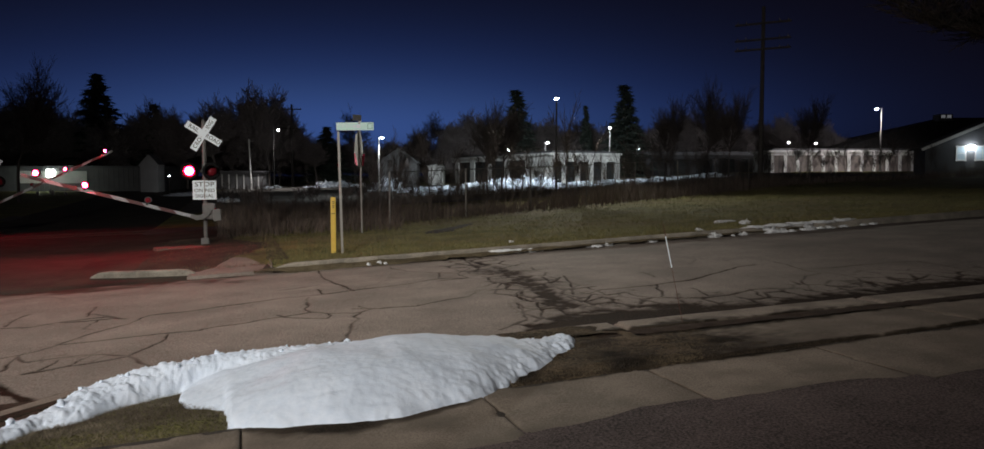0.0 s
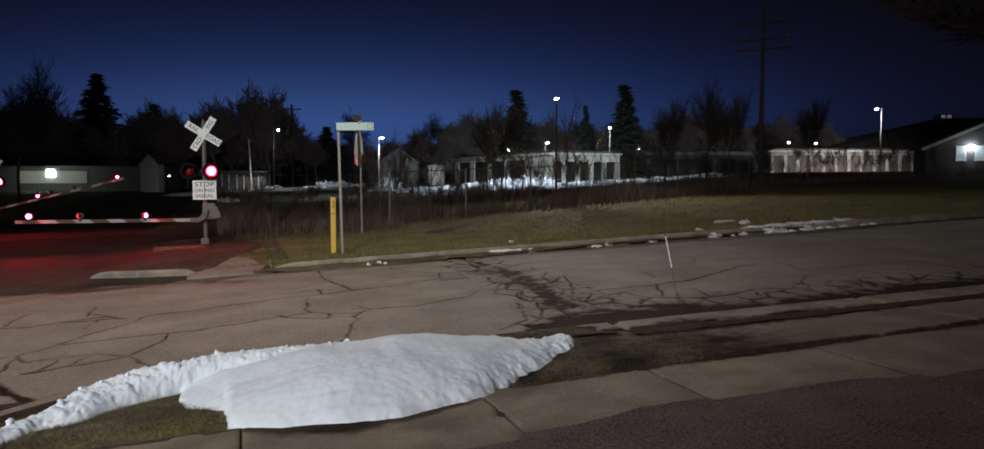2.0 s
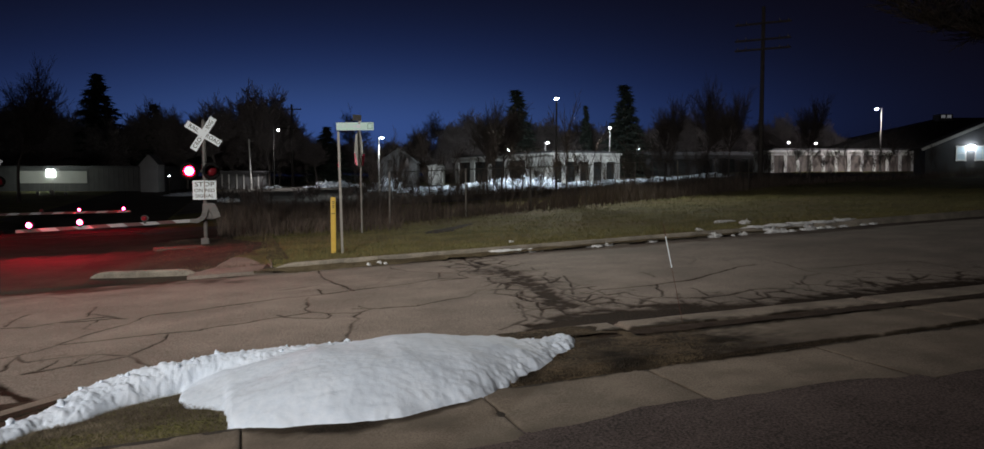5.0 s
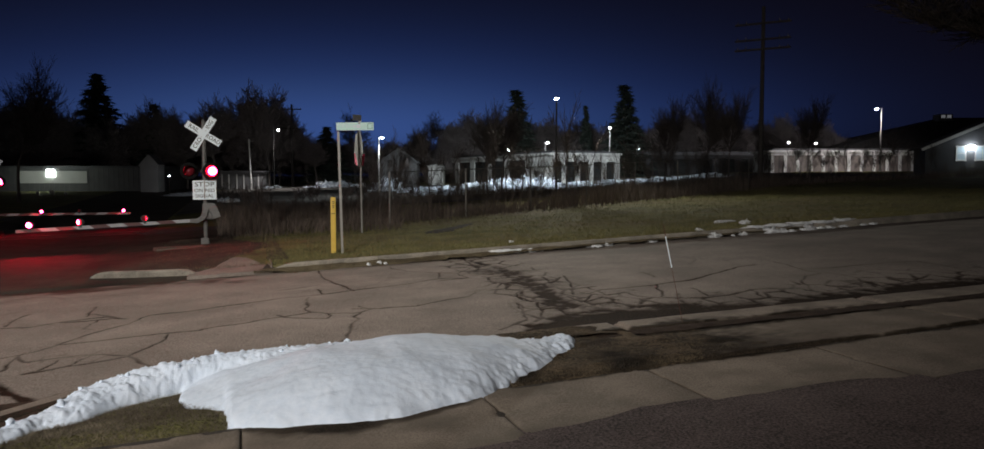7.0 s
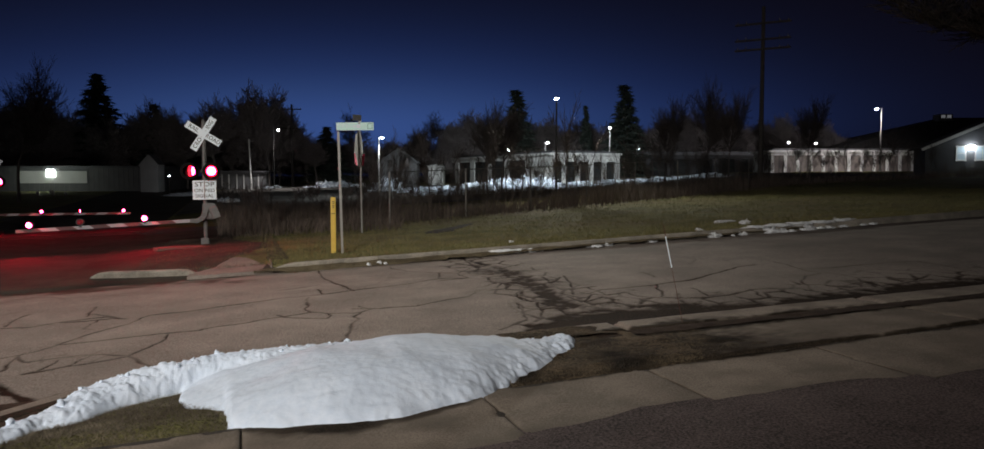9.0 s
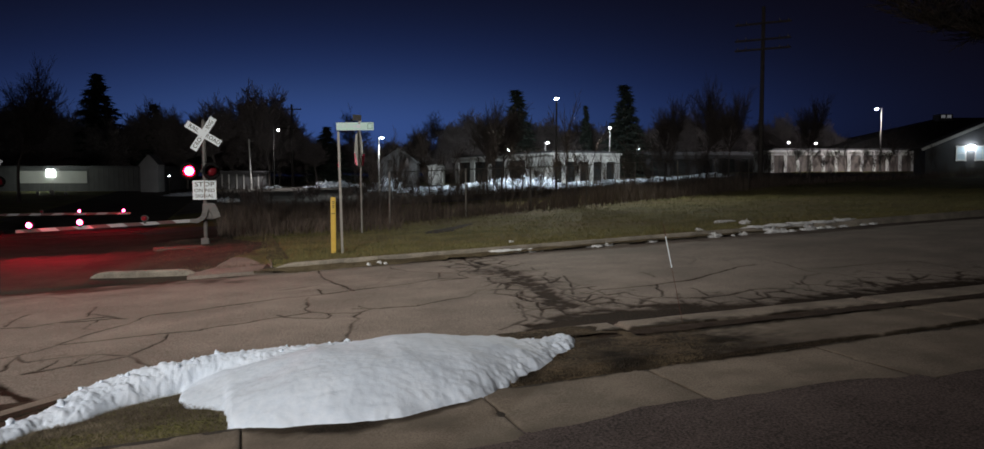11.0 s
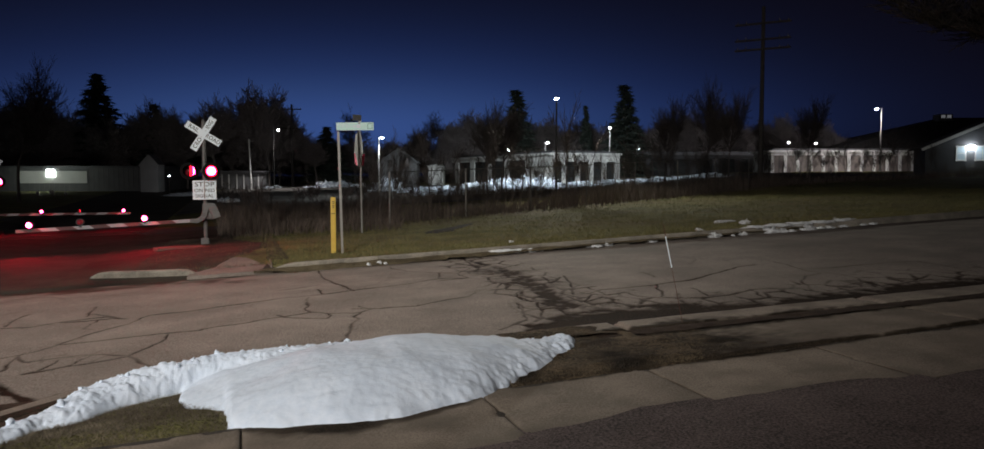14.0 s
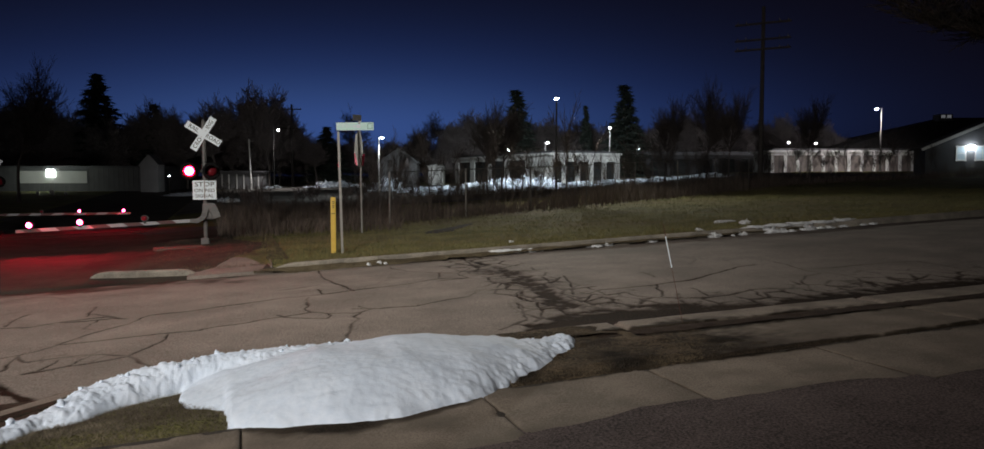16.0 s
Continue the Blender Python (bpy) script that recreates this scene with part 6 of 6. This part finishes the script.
def conifer_meshes(seed, height, radius):
    rng = random.Random(seed)
    tv, tf, cv, cf = [], [], [], []
    add_limb(tv, tf, Vector((0, 0, -0.3)), Vector((0, 0, height * 0.97)), height * 0.018, 0.02, 7)
    z = height * 0.08
    while z < height:
        k = 1 - z / height
        n = int(5 + 6 * k)
        for i in range(n):
            a = rng.uniform(0, math.tau)
            ln = radius * (k ** 0.85) * rng.uniform(0.7, 1.12) + 0.08
            droop = rng.uniform(-0.28, 0.02)
            d = Vector((math.cos(a), math.sin(a), droop)).normalized()
            base = Vector((0, 0, max(0.1, z + rng.uniform(-0.25, 0.25))))
            add_limb(tv, tf, base, base + d * ln, 0.03 * k + 0.012, 0.008, 3)
            m = int(8 + ln * 16)
            for j in range(m):
                s = rng.uniform(0.15, 1.0)
                c = base + d * ln * s
                w = Vector((rng.gauss(0, 1), rng.gauss(0, 1), rng.gauss(-0.5, 0.5))).normalized() * (0.28 + 0.16 * radius * (1 - s * 0.6)) * rng.uniform(0.6, 1.1)
                side = w.cross(Vector((rng.gauss(0, 1), rng.gauss(0, 1), rng.gauss(0, 1)))).normalized() * w.length * 0.22
                o = len(cv)
                cv.extend((c - side, c + side, c + w + d * 0.15))
                cf.append((o, o + 1, o + 2))
        z += height * 0.022 + 0.06
    out = []
    for nm, v, f, mat_ in (("trunk", tv, tf, BARK), ("crown", cv, cf, NEEDLE)):
        me = bpy.data.meshes.new(nm)
        me.from_pydata(v, [], f)
        me.materials.append(mat_)
        out.append(me)
    return out


OAK = [bare_meshes(11 + i, 12, 0.85, 5, 0.022, 0.24, 0.22) for i in range(3)]
LOOSE = [bare_meshes(31 + i, 11, 0.8, 5, 0.016, 0.16, 0.2, 0.75, DARKTWIG, DARKTWIG) for i in range(2)]
SHRUB = [bare_meshes(51 + i, 3.0, 0.55, 3, 0.006, 0.02, 0.12, 0.8, DARKTWIG, DARKTWIG) for i in range(6)]
SPRUCE = [conifer_meshes(71, 12.5, 3.4), conifer_meshes(72, 12.0, 2.6)]
ROUND = [bare_meshes(151 + i, 12, 1.15, 5, 0.014, 0.16, 0.42, 0.8, DARKTWIG, DARKTWIG) for i in range(2)]
THICKET = [bare_meshes(91 + i, 6, 1.0, 5, 0.022, 0.07, 0.04) for i in range(3)]


def tree_at(px, depth_y, top_z, kinds, k, wide=1.0, name="bare_tree", label="leafless tree dark against the dusk sky", category="tree", base_h=12.0):
    """Along the bearing px (metres to the side per metre ahead)."""
    x = px * depth_y
    h = top_z - level(x, depth_y)
    s = h / base_h
    plant(kinds[k % len(kinds)], name, x, depth_y, 47 * k, (s * wide, s * wide, s), label, category, "trees behind the crossing")


def bearing(px):
    return (px - 784) / 1254.7


def height_at(rise, d):
    """World height of what stands so far over the horizon, d metres away."""
    return 1.65 + rise / 1254.7 * d


for px, d, rise, k, w in ((-10, 96, 165, 2, 1.1), (70, 95, 142, 1, 0.9), (110, 96, 122, 2, 0.9), (225, 94, 112, 0, 0.9), (272, 95, 130, 1, 1.0), (300, 86, 112, 2, 0.8), (345, 84, 134, 0, 0.9), (374, 90, 92, 1, 0.9), (430, 86, 150, 1, 0.6),
                          (505, 92, 75, 1, 1.1), (640, 104, 60, 2, 1.5), (724, 105, 92, 0, 1.1), (765, 108, 106, 2, 1.2), (795, 112, 98, 1, 1.3),
                          (850, 112, 90, 0, 1.3), (895, 115, 90, 1, 1.3), (950, 112, 82, 2, 1.3), (1030, 106, 82, 0, 1.2), (1065, 108, 90, 1, 1.2), (1100, 104, 105, 2, 1.1), (1145, 104, 110, 0, 1.1), (1180, 106, 92, 1, 1.2), (1250, 108, 100, 2, 1.2), (1300, 106, 92, 0, 1.2), (1340, 104, 70, 1, 1.2)):
    tree_at(bearing(px), d, height_at(rise, d), OAK, k, w)
for px, d, rise, k, w in ((30, 60, 205, 1, 0.9), (784, 100, 128, 1, 0.8), (662, 100, 84, 0, 0.8), (770, 50, 118, 1, 0.8), (800, 52, 116, 0, 0.8), (1060, 55, 132, 0, 0.7), (1125, 52, 168, 1, 0.7), (1160, 50, 142, 0, 0.6), (1285, 60, 130, 0, 0.7)):
    tree_at(bearing(px), d, height_at(rise, d), LOOSE, k, w, base_h=11.0, label="slender leafless tree beside the storage lot")
for px, d, rise, k, w in ((160, 95, 160, 0, 1.5), (250, 95, 112, 1, 1.5), (522, 96, 76, 0, 2.0), (822, 104, 132, 1, 1.6), (993, 98, 140, 1, 1.6), (932, 104, 108, 1, 0.8)):
    tree_at(bearing(px), d, height_at(rise, d), SPRUCE, k, w, "spruce", "dark spruce tree against the dusk sky", base_h=12.5 if k == 0 else 12.0)
for i in range(62):
    px = -30 + 1400 * i / 61
    tree_at(bearing(px), 112 + 9 * math.sin(i * 2.1), 6.2 + 1.3 * math.sin(i * 1.3), THICKET, i, 1.9, "thicket", "dense leafless thicket along the far lot line", "shrub", 6.0)
for px, d, rise, k, w in ((563, 118, 116, 0, 0.8), (680, 106, 107, 1, 0.95)):
    tree_at(bearing(px), d, height_at(rise, d), ROUND, k, w, label="round-headed leafless tree against the dusk sky")
for i in range(26):
    tree_at(bearing(372 + 11 * i), 128 + 4 * math.sin(i * 2.3), 5.6 + 0.8 * math.sin(i * 1.7), THICKET, i, 2.6, "thicket", "dense leafless thicket along the far lot line", "shrub", 6.0)
for px, d, rise, k in ((407, 91, 128, 0), (421, 89, 152, 1), (433, 90, 148, 2), (446, 92, 118, 0), (398, 93, 96, 2)):
    tree_at(bearing(px), d, height_at(rise, d), THICKET, k, 0.9, "bare_tree", "dense leafless tree past the crossing", "tree", 6.0)
# a large bare tree leaning into view at the edge of the lawn
BIG = [bare_meshes(12, 14, 0.85, 5, 0.018, 0.3, 0.38, 1.0, DARKTWIG, DARKTWIG)]
tree_at(bearing(1650), 27, height_at(480, 27), BIG, 0, 1.15, base_h=14.0, label="large bare tree at the edge of the lawn")

rng = random.Random(5)
for i in range(90):
    k = i / 89
    px = 585 + 640 * k + rng.uniform(-9, 9)
    d = 30 + 22 * k + rng.uniform(-2.5, 4)
    h = rng.uniform(0.5, 1.25)
    x = bearing(px) * d
    plant(SHRUB[i % 6], "shrub", x, d, rng.uniform(0, 360), (h * 0.9, h * 0.9, h), "thin leafless brush along the fence", "shrub", "brush along the fence")
for i in range(26):
    px = 1180 + 330 * i / 25 + rng.uniform(-9, 9)
    d = 52 + rng.uniform(-3, 5)
    h = rng.uniform(0.35, 0.9)
    plant(SHRUB[i % 6], "shrub", bearing(px) * d, d, rng.uniform(0, 360), (h, h, h), "thin leafless brush before the storage row", "shrub", "brush along the storage row")
for i in range(30):
    px = 360 + 230 * i / 29 + rng.uniform(-9, 9)
    d = 36 + rng.uniform(-6, 12)
    h = rng.uniform(0.3, 0.75)
    plant(SHRUB[i % 6], "shrub", bearing(px) * d, d, rng.uniform(0, 360), (h * 1.3, h * 1.3, h), "low dark brush beyond the tracks", "shrub", "brush beyond the tracks")


for px, d, z in ((485, 62, 0.7), (497, 63, 0.5), (60, 70, 0.4), (85, 70, 0.6), (105, 71, 0.3)):
    tree_at(bearing(px), d, z, THICKET, int(px), 0.8, "thicket", "low dense leafless thicket", "shrub", 6.0)
for px, d, h in ((1262, 58, 1.15), (1275, 57, 1.3), (1290, 58, 1.2), (1318, 58, 1.0), (1345, 57, 1.15), (1388, 56, 0.95), (1412, 55, 1.1), (1430, 55, 1.25), (1446, 54, 1.0)):
    plant(SHRUB[int(px) % 6], "shrub", bearing(px) * d, d, px * 7, (h * 1.1, h * 1.1, h), "thin leafless brush before the storage row", "shrub", "brush along the storage row")

for i in range(20):
    px = 1232 + 235 * i / 19 + rng.uniform(-6, 6)
    d = rng.uniform(76, 84)
    h = rng.uniform(0.3, 0.6)
    plant(SHRUB[i % 6], "shrub", bearing(px) * d, d, rng.uniform(0, 360), (h * 1.5, h * 1.5, h), "thin leafless brush before the storage row", "shrub", "brush along the storage row")

STEM = [bare_meshes(131 + i, 6, 0.5, 3, 0.012, 0.045, 0.3, 0.55, DARKTWIG, DARKTWIG) for i in range(3)]
for px, d, z in ((688, 40, 3.6), (702, 42, 3.2), (716, 41, 3.5), (745, 42, 3.8), (776, 39, 5.2), (786, 40, 4.6), (806, 42, 4.0), (842, 43, 3.4), (903, 39, 5.8), (938, 42, 4.4), (1010, 44, 4.2), (1040, 44, 4.6)):
    tree_at(bearing(px), d, z, STEM, int(px), 0.9, "sapling", "slender leafless sapling along the fence", "tree", 6.0)

# the dense dark woods that close the view
WOODS = ((-40, 150), (40, 165), (110, 165), (150, 182), (200, 188), (240, 182), (290, 176), (340, 176), (385, 190), (430, 160), (462, 182), (492, 232), (560, 226), (640, 232), (700, 206), (760, 190), (850, 190), (930, 190), (1020, 196), (1100, 190), (1200, 194), (1300, 202), (1360, 215))
for i in range(60):
    px = -20 + 1370 * i / 59
    y = lerp(px, *WOODS) + 9 * math.sin(i * 2.7)
    d = 97 + 5 * math.sin(i * 1.9) if px < 480 else 121 + 5 * math.sin(i * 1.9)
    tree_at(bearing(px), d, 1.65 + (280 - y) / 1254.7 * d, THICKET, i + 1, 1.05, "bare_tree", "leafless tree in the dark woods behind", "tree", 6.0)


# ---- grass blades ----
def grass(name, count, region, size, seed, label, material=BLADE, lean_by=0.55):
    rng = np.random.default_rng(seed)
    verts, faces = [], []
    n = 0
    while n < count:
        u, v = region(rng)
        h = size * rng.uniform(0.5, 1.3)
        a = rng.uniform(0, math.tau)
        p = at(u, v, max(turf(u, v), 0.03 if v > 5.8 or u > 1.6 else -0.02) - 0.01 + 0.03 * (6.9 < v < 7.5))
        lean = Vector((rng.normal(0, lean_by), rng.normal(0, lean_by), 1)) * h
        w = Vector((math.cos(a), math.sin(a), 0)) * size * 0.09
        o = len(verts)
        verts += [p - w, p + w, p + lean]
        faces.append((o, o + 1, o + 2))
        n += 1
    me = bpy.data.meshes.new(name)
    me.from_pydata(verts, [], faces)
    me.materials.append(material)
    tagged(new(name, me), label, "grass", kind="stuff")


def weeds(name, count, place, low, high, seed, label):
    """Tall dry stalks, each a thin bent blade."""
    r = random.Random(seed)
    verts, faces = [], []
    for _ in range(count):
        x, y = place(r)
        z = ground_at(x, y)
        h = r.uniform(low, high) * (0.6 + 0.7 * abs(noise.noise((x * 0.5, y * 0.5, 3))) * 1.6)
        a, w = r.uniform(0, math.tau), 0.006 + 0.006 * h
        side = Vector((math.cos(a) * w, math.sin(a) * w, 0))
        lean = Vector((r.gauss(0, 0.22) * h, r.gauss(0, 0.22) * h, h))
        p, o = Vector((x, y, z)), len(verts)
        verts += [p - side, p + side, p + lean * 0.55 + side * 0.7, p + lean * 0.55 - side * 0.7, p + lean + Vector((lean.x, lean.y, 0)) * 0.35]
        faces += [(o, o + 1, o + 2, o + 3), (o + 3, o + 2, o + 4)]
    me = bpy.data.meshes.new(name)
    me.from_pydata(verts, [], faces)
    me.materials.append(WEED)
    tagged(new(name, me), label, "weeds", kind="stuff")


def along_fence(r):
    k = r.uniform(0, 1)
    return -4.0 + 22 * k + r.gauss(0, 0.8), 28.6 + 20.5 * k + r.gauss(0, 1.2)


def beyond_tracks(r):
    y = r.uniform(24, 46)
    return bearing(r.uniform(345, 640)) * y, y


weeds("fence_weeds", 9000, along_fence, 0.25, 1.0, 21, "dry brown weeds along the fence")
weeds("track_weeds", 9000, beyond_tracks, 0.25, 0.8, 22, "dry dark weeds beside the tracks")
weeds("lot_weeds", 9000, lambda r: (-9 + 26 * r.random(), 46 + 12 * r.random()), 0.3, 1.0, 24, "dry brown weeds at the edge of the lot")
weeds("row_weeds", 3500, lambda r: (18 + 17 * r.random(), 50 + r.gauss(0, 1.5)), 0.2, 0.7, 23, "dry weeds before the storage row")
def near_turf(r):
    u = r.uniform(-3.0, 0.2)
    return u, r.uniform(5.5, max(5.6, lerp(u, (-3, 5.0), (-1.53, 5.95), (-1.13, 6.3), (-0.4, 6.65), (0.2, 6.6))))


def lawn_spot(r):
    while True:
        u, v = r.uniform(0.6, 30), 15.9 + 24 * r.uniform(0, 1) ** 2.0
        if not in_streak(u, v):
            return u, v


grass("kerb_foot_grass", 2500, lambda r: (0.3 + 7 * r.uniform(0, 1) ** 1.6, FAR_KERB - 0.3 * r.uniform(0, 1)), 0.035, 14, "sparse dead grass along the kerb foot", BROWNBLADE)
grass("near_grass", 60000, near_turf, 0.030, 1, "short matted turf beside the snow bank", MATTED, 1.1)
grass("strip_grass", 11000, lambda r: (r.uniform(1.6, 4.3), r.uniform(5.7, 6.7)), 0.032, 2, "flattened brown turf in the kerb strip", BROWNBLADE)
grass("kerb_grass", 5000, lambda r: (r.uniform(0.4, 3.3), r.uniform(6.95, 7.34)), 0.03, 12, "matted dead grass over the buried kerb", MATTED)
grass("shoulder_grass", 9000, lambda r: (1.0 - 3.0 * r.uniform(0, 1) ** 2, 16.7 + 9 * r.uniform(0, 1) ** 1.3), 0.06, 13, "sparse dead grass at the edge of the shoulder", BROWNBLADE)
grass("lawn_grass", 90000, lawn_spot, 0.075, 3, "short dormant lawn grass behind the kerb")


# ---- what moves: the gate arms, and the globes that turn in their lamps ----
PERIOD = 1.2405


def flashes(globe, rest, lit_from, lit_for, rise, fall):
    """The globe turns its lit half to the front for a part of each period."""
    rows, angle, events = [], 0.0, []
    k = -1
    while lit_from + k * PERIOD < 16.5:
        a = lit_from + k * PERIOD
        events += [(a, 360.0 * k + 360.0, rise), (a + lit_for, 360.0 * k + 540.0, fall)]
        k += 1
    def angle_at(t):
        out = events[0][1] - 180
        for e, goal, turn_time in events:
            s = (t - (e - turn_time / 2)) / turn_time
            if s >= 1:
                out = goal
            elif s > 0:
                out = goal - 180 + 180 * s
        return out
    times = sorted({0.0, 16.0} | {round(min(16.0, max(0.0, e + turn_time * f)), 3) for e, _, turn_time in events for f in (-0.5, -0.17, 0.17, 0.5)})
    walk(globe, [(t, rest @ pose(0, 0, 0, 0, angle_at(t), 0)) for t in times])


def motions():
    arm_rest = near_arm.matrix_basis.copy()
    near_rows = ((0, 15.3), (0.3, 12.8), (0.6, 10.4), (0.9, 8.1), (1.2, 5.8), (1.5, 3.6), (1.8, 1.4), (2.0, 0.2), (2.3, -0.1), (2.5, -0.6), (2.7, -1.6), (2.9, -2.6), (3.05, -3.4), (3.2, -3.1), (3.5, -2.6), (3.9, -2.7), (4.3, -2.8), (16, -2.8))
    walk(near_arm, [(t, arm_rest @ pose(0, 0, 0, 0, a, 0)) for t, a in near_rows])
    arm_rest2 = far_arm.matrix_basis.copy()
    far_rows = ((0, 26.7), (0.3, 24.8), (0.6, 22.8), (0.9, 21.0), (1.2, 19.1), (1.5, 17.5), (2.0, 14.7), (2.5, 11.6), (3.0, 8.8), (3.5, 6.1), (4.0, 3.3), (4.2, 2.5), (4.5, 1.5), (4.8, 1.1), (5.1, 0.6), (5.4, -0.1), (5.6, 0.1), (6.0, 0.0), (16, 0.0))
    walk(far_arm, [(t, arm_rest2 @ pose(0, 0, 0, 0, -a, 0)) for t, a in far_rows])
    for globes in (near_globes, far_globes):
        # left and right flashers take turns and fade over a moment
        flashes(globes[0], globes[0].matrix_basis.copy(), 0.85, 0.72, 0.16, 0.34)
        flashes(globes[1], globes[1].matrix_basis.copy(), 0.195, 0.72, 0.16, 0.34)
    for lamps, late, longer in ((near_lamps, 0.0, 0.0), (far_lamps, 0.08, 0.07)):
        flashes(lamps[0], lamps[0].matrix_basis.copy(), 0.165 + late, 0.61 + longer, 0.14, 0.14)
        flashes(lamps[1], lamps[1].matrix_basis.copy(), 0.775 + late, 0.63 + longer, 0.14, 0.14)


motions()
